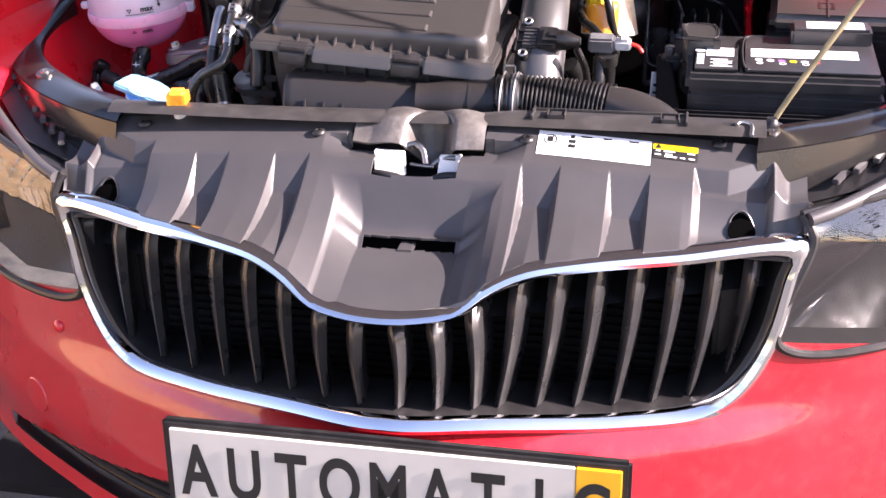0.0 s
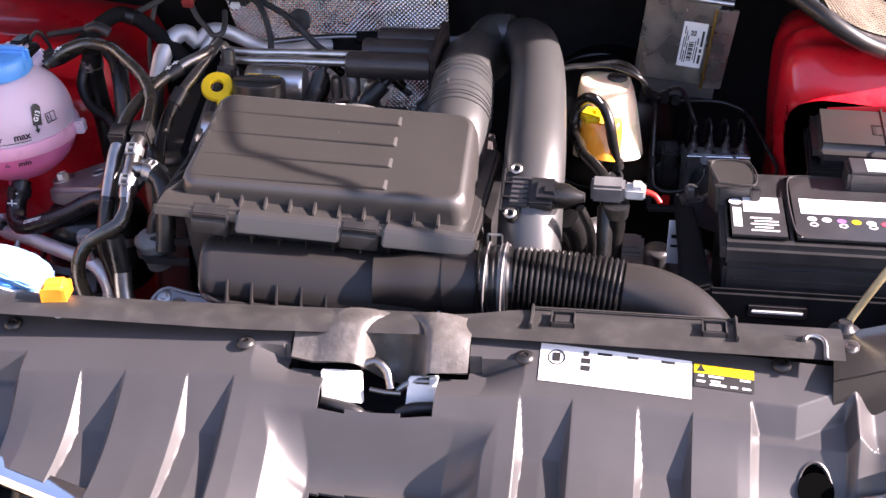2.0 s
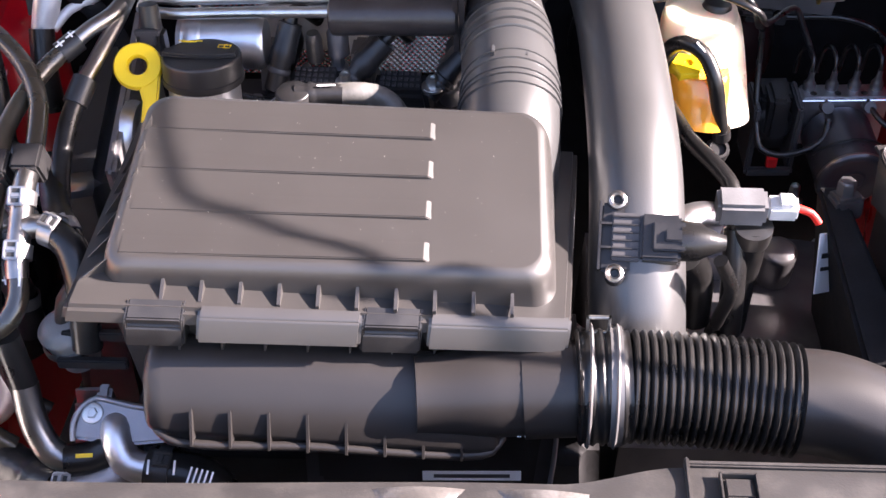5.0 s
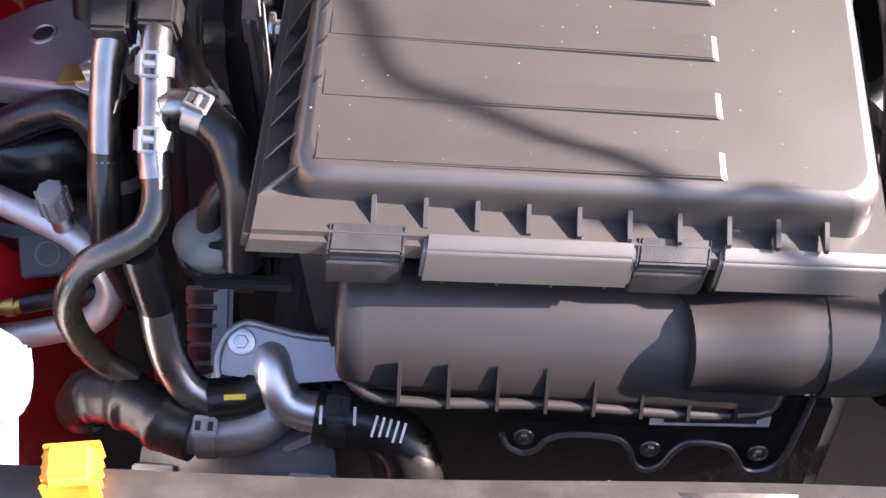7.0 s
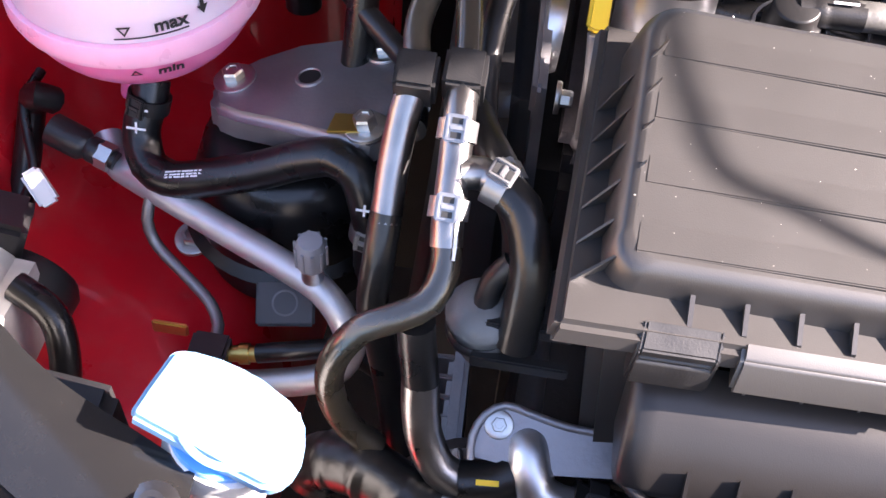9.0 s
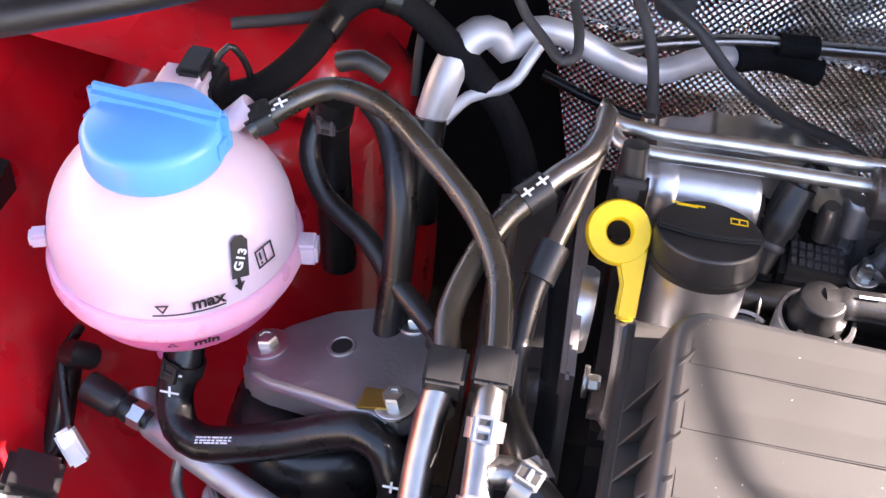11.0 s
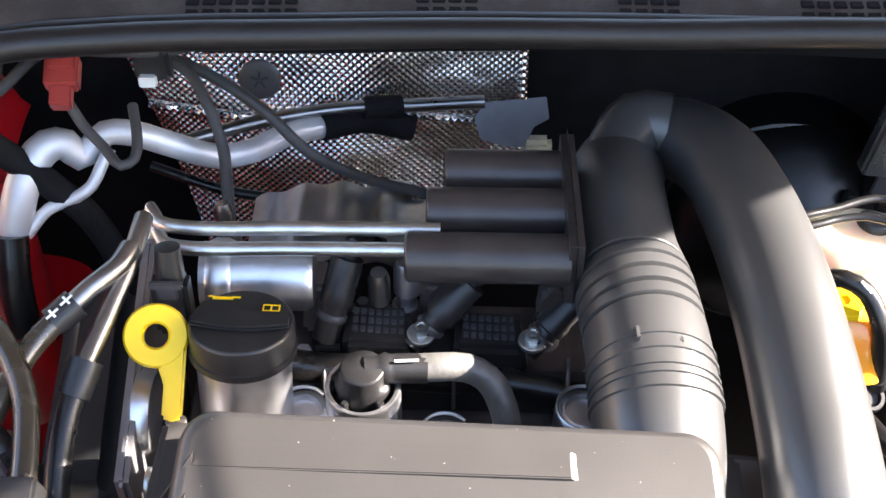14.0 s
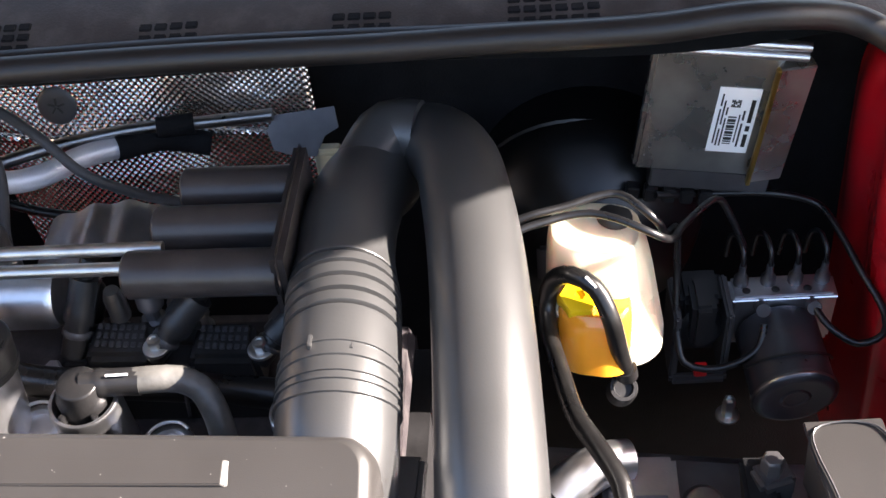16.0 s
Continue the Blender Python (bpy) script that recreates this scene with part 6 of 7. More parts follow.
CUP = axis_frame((-.1435, .649, .950), (0, -.12, 1))
part("alloy_cup", lathe([(.0225, -.06), (.0225, -.002), (.0215, 0), (.0195, 0), (.0190, -.004), (.0190, -.014), (0, -.014)], CUP, 40), ALU_S, engine, "bright alloy cup")
part("vent_valve", merged(lathe([(.0165, -.016), (.0165, -.003), (.0140, 0), (.0135, .007), (.0120, .009), (0, .0095)], CUP @ pose(0, .002, .006), 30), lathe([(.0170, -.012), (.0178, -.010), (.0178, -.006), (.0170, -.004)], CUP, 30, True)), BLACK, engine, "black vent valve")
for k in range(5):
    part("valve_clip", box(.0150, .0195, -.0022, .0022, -.012, .002, .0008, CUP @ pose(0, 0, 0, 0, 0, 72 * k + 20)), BLACK, engine)
part("vent_elbow", tube([(-.1425, .6525, .9585), (-.1305, .654, .9585), (-.118, .655, .9585), (-.106, .6556, .958)], lambda t, d: .0088 + .0012 * (.25 < t < .4), 16, .003), BLACK, engine)
part("elbow_mark", box(-.007, .007, -.0008, .0008, .0100, .0104, 0, frame_of((-.118, .654, .9585), (1, .06, 0), (0, -.25, 1))), PAPER, engine, smooth=False)
HOSEG = material("scuffed_grey_hose", (0.115, 0.112, 0.105), 0.45, 0.2, var=0.35, scale=60, bump=0.3, bump_scale=260)
part("vent_hose", tube([(-.112, .6554, .9583), (-.098, .657, .958), (-.083, .6595, .955), (-.071, .657, .9495), (-.064, .651, .942), (-.0585, .6415, .929), (-.056, .630, .905), (-.056, .622, .88)], .0086, 18), HOSEG, engine, "grey scuffed bent vent hose")
for cx, cy, cz in ((-.013, .652, .928), (-.180, .650, .925), (-.095, .640, .915)):
    bm = axis_frame((cx, cy, cz), (0, -.15, 1))
    part("sensor_boss", lathe([(.017, -.05), (.017, -.004), (.015, 0), (.011, .001), (.010, -.003), (0, -.003)], bm, 28), ALU_S, engine)
    part("boss_clip", tube([bm @ Vector((.0155 * math.cos(a), .0155 * math.sin(a), .003)) for a in (radians(40 + 22 * i) for i in range(11))], .0012, 6), ZINC, engine)
part("pump_body", lathe([(.022, 0), (.022, .065), (.019, .07), (0, .07)], axis_frame((-0.2491, 0.7329, 0.9575), (1, .02, 0)), 28), ALU_S, engine, "bright aluminium cylinder")
part("pump_ring", lathe([(.0225, 0), (.0245, .004), (.0245, .012), (.0225, .016)], axis_frame((-0.2451, 0.7329, 0.9574), (1, .02, 0)), 28, True), ALU_S, engine)
part("exhaust_shield", grid(lambda u, v: (-.238 + .14 * u, .80 + .07 * v, .905 + .016 * math.sin(math.pi * min(1, u * 1.15)) * (.5 + .5 * v) + .006 * v + .002 * math.sin(30 * u)), 30, 10), ALU_S, engine, "dull aluminium exhaust shield")
part("shield_bracket", merged(box(-0.1519, -0.1229, 0.8792, 0.8892, 0.8930, 0.9160, .002), box(-0.1461, -0.1291, 0.8718, 0.8838, 0.9088, 0.9208, .001)), ZINC, engine)
hex_bolt(engine, (-0.1371, 0.8715, 0.8983), (0, -.4, 1), .006, .006)
part("lambda_sensor", lathe([(.009, 0), (.009, .008), (.0065, .01), (.0065, .03), (.005, .035), (0, .035)], axis_frame((-0.2454, 0.8002, 0.9226), (-.1, .2, 1)), 16), STEEL, engine)
for d in (0, 1):
    y, z = .742 - .012 * d, 1.001 - .006 * d
    part("fuel_rail_pipe", tube([(-.279 + .004 * d, y - .004, z - .004), (-.279 + .005 * d, y + .004, z), (-.272 + .004 * d, y - .008, z - .001), (-.255, y - .01, z - .003), (-.19, y - .009, z - .003), (-.10, y - .008, z - .003)], .0046, 12), ZINC, engine, "thin shiny steel pipe")
part("pipe_end_bolt", lathe([(.009, 0), (.009, .02), (.006, .024)], axis_frame((-0.1204, 0.7348, 0.9468), (0, 0, 1)), 16), ALU, engine)
part("pipe_end_bolt", lathe([(.007, 0), (.007, .02), (.005, .026), (0, .026)], axis_frame((-0.1378, 0.7240, 0.9477), (0, -.1, 1)), 12), STEEL, engine)

oil = thing("oil_filler", (-.216, .665, .88), "alloy oil filler neck with a black screw cap", "oil filler")
OX = axis_frame((-.2135, .650, .918), (.02, .12, 1))
part("filler_neck", lathe([(.0275, -.05), (.0275, .052), (.0255, .056)], OX, 40), ALU_S, oil, "brushed alloy neck")
part("filler_cap", lathe([(.0300, .052), (.0312, .0535), (.0312, .0575), (.0303, .058), (.0303, .0715), (.0299, .0728), (.0290, .0736), (.0282, .0738), (0, .0750)], OX, 40), BLACK, oil, "black cap with yellow symbols")
part("cap_grip", slab([(-.029, -.005), (-.012, -.0085), (0, -.0095), (.012, -.0085), (.029, -.005), (.029, .004), (.012, .0075), (0, .0085), (-.012, .0075), (-.029, .004)], .004, OX @ pose(0, -.002, .0735), .0015), BLACK, oil)
part("oil_can_symbol", merged(box(-.007, .005, -.0012, .0012, .0757, .0761, 0, OX @ pose(-.012, .018, 0)), box(-.010, -.006, .001, .002, .0757, .0761, 0, OX @ pose(-.012, .018, 0)), box(.004, .009, .0005, .0018, .0757, .0761, 0, OX @ pose(-.012, .018, 0))), YELLOW, oil, smooth=False)
part("book_symbol", merged(*[box(a, b, c, d, .0757, .0761, 0, OX @ pose(.016, .010, 0)) for a, b, c, d in ((-.005, .005, .0022, .003), (-.005, .005, -.003, -.0022), (-.005, -.0042, -.003, .003), (.0042, .005, -.003, .003), (-.0004, .0004, -.003, .003))]), YELLOW, oil, smooth=False)
dipst = thing("dipstick", (-.255, .65, .90), "yellow ring handle of the oil dipstick", "dipstick")
DM = frame_of((-.2605, .653, .9835), (1, .08, -.12), (0, -.65, .76))
ring = []
for i in range(36):
    a = 2 * math.pi * i / 36
    ring.append((.0120 * math.cos(a), .0120 * math.sin(a)))
bm = bmesh.new()
prof = [(-.0058, -.0015), (-.0045, -.0035), (.0045, -.0035), (.0058, -.0015), (.0058, .0015), (.0045, .0035), (-.0045, .0035), (-.0058, .0015)]
rr = [[bm.verts.new(((.0128 + p) * math.cos(2 * math.pi * i / 36), (.0128 + p) * math.sin(2 * math.pi * i / 36), h)) for p, h in prof] for i in range(36)]
for a, b in zip(rr, rr[1:] + rr[:1]):
    for k in range(8):
        bm.faces.new((a[k], a[(k + 1) % 8], b[(k + 1) % 8], b[k]))
bmesh.ops.recalc_face_normals(bm, faces=bm.faces)
bm.transform(DM)
part("ring_handle", merged(bm, slab([(.002, -.017), (.0085, -.012), (.0175, -.004), (.0175, -.046), (.0145, -.048), (.009, -.048), (.006, -.046), (.006, -.028)], .006, DM @ pose(0, 0, -.003), .0015)), YELLOW, dipst)
part("stick_tube", tube([(-.248, .620, .949), (-.246, .613, .924), (-.245, .608, .884)], .006, 12), ALU, dipst)
gc = thing("cable_clip", (-0.2584, 0.6907, 0.9624), "black plug with a grey locking clip", "connector")
part("plug_body", merged(box(-0.2694, -0.2474, 0.6827, 0.6987, 0.9527, 0.9947, .003), lathe([(.009, 0), (.0075, .02), (0, .022)], axis_frame((-0.2584, 0.6927, 0.9932), (0, .2, 1)), 14)), BLACK, gc)
part("lock_clip", merged(box(-0.2645, -0.2525, 0.6793, 0.6833, 0.9858, 0.9978, .0008), box(-0.2680, -0.2490, 0.6792, 0.6832, 0.9939, 0.9989, .0008)), GREY_PL, gc, "grey locking clip")
belt = thing("belt_cover", (-.30, .65, .80), "black timing belt cover with a bright alloy edge", "belt cover")
part("cover_plate", hexa([(-.34, .56, .70), (-.275, .56, .70), (-.28, .74, .70), (-.345, .74, .70), (-.325, .575, .925), (-.277, .580, .930), (-.288, .735, .965), (-.332, .725, .962)], .012, 3), BLACK, belt)
part("alloy_edge", hexa([(-.280, .60, .80), (-.268, .60, .80), (-.272, .742, .80), (-.284, .742, .80), (-.279, .585, .935), (-.271, .585, .934), (-.278, .745, .985), (-.286, .745, .985)], .003), ALU, belt, "cast alloy flange")
part("alloy_boss", lathe([(.024, -.006), (.026, -.002), (.026, .004), (.02, .007), (.012, .007), (.010, .0)], axis_frame((-.273, .645, .928), (-1, 0, .05)), 32), ALU_S, belt)
hex_bolt(belt, (-.264, .602, .915), (1, 0, 0), .006, .008)

# ---- back of the bay ----
PALE_ALU = material("dull_pale_aluminium", (0.72, 0.72, 0.74), 0.5, 0.55, var=0.1, scale=40, bump=0.05)
acp = thing("suction_pipe", (-0.3981, 0.7853, 0.9078), "thick bare aluminium suction pipe bending along the bulkhead", "pipe")
part("pipe_run", tube([(-.3921, .80, .9325), (-.3868, .81, .9573), (-.3793, .825, .9734), (-.3693, .835, .9816), (-.3586, .84, .9793), (-.3504, .84, .9683), (-.344, .845, .9727), (-.3328, .85, .9823), (-.3137, .853, .980), (-.2945, .858, .969), (-.2612, .868, .9506), (-.24, .880, .9465), (-.215, .907, .943), (-.185, .930, .936)], lambda t, d: .0118 - .0028 * smooth(.22, .34, t), 22), PALE_ALU, acp)
part("dark_sleeve", tube([(-0.3920, 0.7935, 0.9361), (-0.3921, 0.7800, 0.9081), (-0.3903, 0.7700, 0.8673)], .0112, 18), RUBBER, acp)
part("dark_sleeve", tube([(-0.1916, 0.9202, 0.9396), (-0.1607, 0.9420, 0.9319), (-0.1248, 0.9481, 0.9206)], .010, 16), MATTE, acp)
part("thin_branch", tube([(-0.3841, 0.7977, 0.9327), (-0.3701, 0.8114, 0.9451), (-0.3504, 0.8166, 0.9521), (-0.3404, 0.8219, 0.9579), (-0.3344, 0.8303, 0.9677), (-0.3284, 0.8387, 0.9775)], .0044, 12), PALE_ALU, acp)
rl = hose_thing("bulkhead_rod", [(-0.2982, 0.8809, 0.9498), (-0.2374, 0.9121, 0.9499), (-0.1762, 0.9341, 0.9482), (-0.1251, 0.9425, 0.9461), (-0.0697, 0.9480, 0.9471)], .0052, STEEL, "slim steel pipe along the heat shield", "pipe", 12)
part("felt_wrap", tube([(-0.1609, 0.9355, 0.9479), (-0.1323, 0.9418, 0.9462)], .0085, 12), MATTE, rl)
part("end_plate", slab([(-.034, .004), (-.026, .016), (.022, .019), (.024, .002), (.012, -.004), (.004, -.020), (-.014, -.018), (-.030, -.012)], .002, frame_of((-0.0427, 0.9478, 0.9287), (1, .05, .02), (0, -.85, .5)), .0005), DARKMET, rl, "folded metal end plate")
part("cream_block", box(-0.0400, -0.0160, 0.9351, 0.9501, 0.8779, 0.9179, .004), material("cream_plastic", (0.62, 0.55, 0.38), 0.5), rl)
fc = thing("foil_washer", (-0.2391, 0.9459, 0.9659), "grey star washer on the foil", "washer")
FWm = axis_frame((-0.2401, 0.9470, 0.9653), (0, -1, .25))
part("washer_disc", lathe([(.015, 0), (.016, .002), (.013, .004), (.004, .003), (0, .003)], FWm, 30), GREY_PL, fc)
for k in range(5):
    part("star_cut", box(-.0008, .0008, .001, .007, .0035, .0042, 0, FWm @ pose(0, 0, 0, 0, 0, 72 * k)), INK_SHADE, fc, smooth=False)
CABLE = material("grey_braided_cable", (0.045, 0.044, 0.045), 0.6, var=0.2, bump=0.5, bump_scale=500)
hose_thing("lambda_cable", [(-0.2982, 0.8975, 1.0152), (-0.2782, 0.8849, 1.0097), (-0.2622, 0.8639, 0.9952), (-0.2522, 0.8462, 0.9742), (-0.2483, 0.8273, 0.9596), (-0.2454, 0.8106, 0.9501), (-0.2454, 0.8064, 0.9399)], .0042, CABLE, "grey sleeved sensor cable", "cable", 10)
hose_thing("lambda_cable", [(-0.2982, 0.8996, 1.0150), (-0.2650, 0.8924, 1.0031), (-0.2268, 0.8728, 0.9883), (-0.1956, 0.8596, 0.9626), (-0.1608, 0.8666, 0.9357), (-0.1393, 0.8724, 0.9235), (-0.1106, 0.8741, 0.9135), (-0.0748, 0.8644, 0.8974)], .0042, CABLE, "grey sleeved sensor cable in a bracket", "cable", 10)
hose_thing("looped_cable", [(-0.3480, 0.8328, 1.0198), (-0.3394, 0.8257, 1.0072), (-0.3244, 0.8142, 0.9975), (-0.3105, 0.8006, 0.9920), (-0.3026, 0.8066, 0.9933), (-0.3026, 0.8202, 0.9998), (-0.3095, 0.8455, 1.0087)], .0036, CABLE, "looped grey cable under the red plug", "cable", 10)
wd = hose_thing("bulkhead_cable", [(-0.5246, 0.7844, 0.9920), (-0.4670, 0.8000, 0.9997), (-0.4273, 0.8258, 1.0085), (-0.3974, 0.8409, 1.0202), (-0.3680, 0.8687, 1.0362), (-0.3283, 0.8700, 1.0355), (-0.2882, 0.8922, 1.0237), (-0.2477, 0.9242, 1.0222)], .004, CABLE, "thin dark cable along the cowl", "cable", 10)
part("second_run", tube([(-0.3974, 0.8620, 1.0374), (-0.4024, 0.8411, 1.0079), (-0.4075, 0.8257, 0.9730), (-0.4076, 0.8156, 0.9377)], .0032, 8), CABLE, wd)
part("black_shield_run", tube([(-0.3282, 0.9247, 0.8975), (-0.2675, 0.9145, 0.8820), (-0.1964, 0.9100, 0.8762), (-0.1248, 0.9165, 0.8694)], .004, 8), RUBBER, wd)
rp = thing("red_plug", (-0.3513, 0.8416, 1.0063), "red-brown cable plug below the cowl", "connector")
RPm = frame_of((-0.3500, 0.8400, 1.0358), (1, .1, -.05), (0, -.5, .85))
part("plug_shell", merged(box(-.011, .011, -.010, .012, -.006, .008, .0015, RPm), box(-.007, .007, -.024, -.009, -.005, .006, .0015, RPm), box(-.008, .008, .0, .009, .007, .011, .001, RPm)), REDPL, rp)
sb = thing("cable_socket", (-0.3003, 0.8922, 1.0030), "black cable socket with a pale pin", "connector")
part("socket_body", box(-0.3163, -0.2903, 0.8822, 0.9072, 1.0034, 1.0334, .003), BLACK, sb)
part("pale_pin", box(-0.3123, -0.3003, 0.8765, 0.8835, 1.0018, 1.0098, .001), WHITE, sb)
har = hose_thing("wiring_harness", [(-.56, .70, .95), (-.5174, .72, .9747), (-.4888, .735, .9821), (-.4696, .77, .9907), (-.4584, .80, 1.0029), (-.439, .815, 1.0118), (-.4182, .82, 1.0049), (-.393, .82, .9848), (-.3673, .82, .9593), (-.3447, .82, .9298), (-.3276, .81, .8988), (-.32, .80, .85)], .0098, MATTE, "thick black taped wiring harness", "cable", 14)
for q, r in (((-.4640, .785, .996), (-.4600, .796, 1.001)), ((-.431, .8175, 1.0095), (-.421, .8195, 1.006))):
    part("tape_band", tube([q, r], .0106, 14), RUBBER, har)
low = hose_thing("rear_hose_pair", [(-0.4145, 0.7152, 1.0004), (-0.4017, 0.7048, 0.9909), (-0.3888, 0.6790, 0.9672), (-0.3848, 0.6579, 0.9184), (-0.3871, 0.6377, 0.8584)], .0098, RUBBER, "pair of black hoses dropping behind the tank")
part("second_run", tube([(-0.4362, 0.7154, 1.0003), (-0.4435, 0.7264, 0.9639), (-0.4421, 0.7302, 0.9125), (-0.4377, 0.7280, 0.8507)], .012, 14), RUBBER, low)
spring_clip(low, (-0.4424, 0.7241, 0.9794), (0, 0, 1), .012, STEEL)
part("zip_tie", tube([(-0.4339, 0.7078, 1.0282), (-0.4210, 0.7076, 1.0323), (-0.4064, 0.7076, 1.0242)], .006, 10), BLACK, low)
tp = thing("tank_plug", (-0.5097, 0.7161, 0.9428), "black level sensor plug behind the tank", "connector")
part("plug_body", merged(box(-0.5335, -0.5055, 0.6954, 0.7254, 0.9704, 1.0054, .003), box(-0.5279, -0.5119, 0.6921, 0.7201, 1.0016, 1.0166, .002)), BLACK, tp)
part("plug_wire", tube([(-0.5106, 0.7104, 1.0114), (-0.5025, 0.7158, 1.0215), (-0.4949, 0.7266, 0.9998), (-0.4995, 0.7372, 0.9731)], .0022, 8), BLACK, tp)
part("plug_seat", box(-0.5506, -0.5106, 0.6796, 0.7096, 0.9449, 0.9719, .004), WHITE, tp)

# cowl vents, and the mesh at its ends
def on_cowl(x, off):
    e = on_edge(x).copy()
    back = 1.11 - e.y
    v = (off - .012) / back
    return e + Vector((0, off, .004 * smooth(0, .1, v) + (.27 - .22 * smooth(.36, .5, e.x)) * back * v * (1 - .3 * v)))
for (x0, n) in ((-.261, 7), (-.118, 4), (.010, 4), (.125, 6)):
    for i in range(n):
        for j in range(2 if n == 4 else 3):
            p = on_cowl(x0 + .0102 * i + .004, .024 + .0078 * j)
            part("vent_slot", box(-.0042, .0042, -.0031, .0031, -.001, .0009, .0007, axis_frame(p, (0, -.26, 1))), MATTE, cowl, smooth=False)
MESHW = material("beige_grey_plastic", (0.16, 0.13, 0.095), 0.5, var=0.15, bump=0.2, dust=0.15)
def slot_frame(s, i, j):
    """Corner of cell i, j of the lattice, on the cowl."""
    x = s * (.452 + .0066 * i) - s * .0020 * j - .02 * (s > 0)
    return on_cowl(x, .036 + .0044 * j + .0020 * i) + Vector((0, 0, .003))
for s in (-1, 1):
    lat = thing("cowl_mesh", (s * .55, .80, 1.06), "beige-grey lattice grille at the end of the cowl", "grille", "cowl meshes")
    bmf = bmesh.new()
    def bar(p, q, half, h):
        d = (q - p).normalized()
        w, up = d.cross(Vector((0, 0, 1))).normalized() * half, Vector((0, 0, h))
        vs = [bmf.verts.new(c) for c in (p - w, p + w, q + w, q - w, p - w + up, p + w + up, q + w + up, q - w + up)]
        for f in ((4, 5, 6, 7), (0, 1, 5, 4), (1, 2, 6, 5), (2, 3, 7, 6), (3, 0, 4, 7)):
            bmf.faces.new([vs[k] for k in f])
    NI, NJ = 28, 42
    for i in range(NI):
        for j in range(NJ - 1):
            bar(slot_frame(s, i, j), slot_frame(s, i, j + 1), .0011, .003)
    for j in range(NJ):
        for i in range(NI - 1):
            bar(slot_frame(s, i, j), slot_frame(s, i + 1, j), .0007, .0026)
    bmesh.ops.recalc_face_normals(bmf, faces=bmf.faces)
    part("lattice", bmf, MESHW, lat, smooth=False, kind="stuff")
    # black sheet laid below the bars as shade in the gaps
    part("mesh_gap_shade", grid(lambda u, v: slot_frame(s, u * (NI - 1), v * (NJ - 1)) + Vector((0, 0, -.0015)), 14, 20), INK_SHADE, lat)

# ---- right-hand back corner ----
res = thing("brake_fluid_reservoir", (0.1846, 0.7843, 0.8528), "translucent brake fluid tank glowing amber in the sun", "reservoir")
AMBER = material("amber_fluid_plastic", (0.95, 0.36, 0.03), 0.2, var=0.06, bump=0.05, sss=0.15, coat=1.0)
MILK = material("cream_tank_plastic", (0.74, 0.66, 0.50), 0.3, var=0.05, bump=0.05, sss=0.6)
for mt in (AMBER, MILK):
    mt.node_tree.nodes["Principled BSDF"].inputs["Subsurface Scale"].default_value = 2.0
part("fluid_body", loft([(0.1488, 0.7289, 0.8857), (0.1992, 0.7221, 0.8837), (0.2053, 0.7831, 0.8667), (0.1505, 0.7836, 0.8667)], [(0.1505, 0.7398, 0.9192), (0.2009, 0.7352, 0.9194), (0.2062, 0.7837, 0.9220), (0.1515, 0.7840, 0.9219)], .40, .34, 1, 1.8), AMBER, res, "amber lower body")
part("upper_body", loft([(0.1429, 0.7435, 0.8833), (0.2187, 0.7394, 0.8826), (0.2296, 0.8206, 0.8648), (0.1431, 0.8256, 0.8654)], [(0.1453, 0.7694, 0.9522), (0.2084, 0.7652, 0.9480), (0.2148, 0.8158, 0.9548), (0.1444, 0.8209, 0.9568)], .34, .36, 1, 2.0), MILK, res, "cream upper body")
for k in range(4):
    part("body_rib", tube([(.2060 + .0015 * k, .754 + .019 * k, .888), (.2045 + .0012 * k, .762 + .018 * k, .905), (.199 + .001 * k, .776 + .014 * k, .944)], .004, 10), MILK, res)
part("yellow_cap", lathe([(.0155, 0), (.0155, .012), (.0135, .015), (.004, .015), (.004, .013), (0, .013)], axis_frame((.1665, .758, .914), (0, -.35, 1)), 6), YELLOW, res, "yellow six-sided cap")
part("cap_collar", lathe([(.0175, -.004), (.0175, .001), (.0155, .002)], axis_frame((.1665, .758, .914), (0, -.35, 1)), 24), MILK, res)
part("hose_ring", lathe([(.0, .002), (.006, .002), (.007, .005), (.0095, .005), (.0105, .002), (.0105, -.012), (0, -.012)], axis_frame((.195, .735, .853), (.1, -.5, .85)), 24), BLACK, res, "dark spring clip round the hose end")
part("dark_filler", lathe([(.013, 0), (.013, .009), (.011, .012), (0, .012)], axis_frame((0.1914, 0.8025, 0.9440), (.1, .1, 1)), 24), BLACK, res)
lp = hose_thing("looped_fuel_hose", [(.189, .575, .885), (.188, .592, .903), (.186, .608, .911), (.175, .630, .915), (.161, .6585, .915), (.152, .700, .911), (.1455, .738, .906), (.1440, .757, .914), (.1490, .760, .936), (.1615, .7525, .947), (.176, .7465, .941), (.186, .735, .924), (.192, .732, .895), (.198, .738, .864)], .0064, RUBBER, "black fuel hose looped over the amber tank")
part("hose_mark", tube([(.170, .7455, .9515), (.180, .7410, .9405), (.1865, .7385, .925)], .0011, 6), PAPER, lp)
part("lower_band", tube([(.1965, .736, .874), (.198, .738, .864)], .0078, 14), BLACK, lp)
part("lower_run", tube([(.189, .58, .892), (.189, .565, .86), (.188, .55, .82), (.186, .54, .78)], .0092, 14), RUBBER, lp)
vl = thing("purge_valve", (.195, .59, .88), "grey purge valve with a small plug and red wire", "valve")
VX = frame_of((.1886, .580, .912), (1, -.03, 0), (0, -.2, 1))
part("valve_body", box(-.016, .020, -.010, .012, -.012, .010, .003, VX), material("grey_valve_plastic", (0.12, 0.12, 0.125), 0.35), vl)
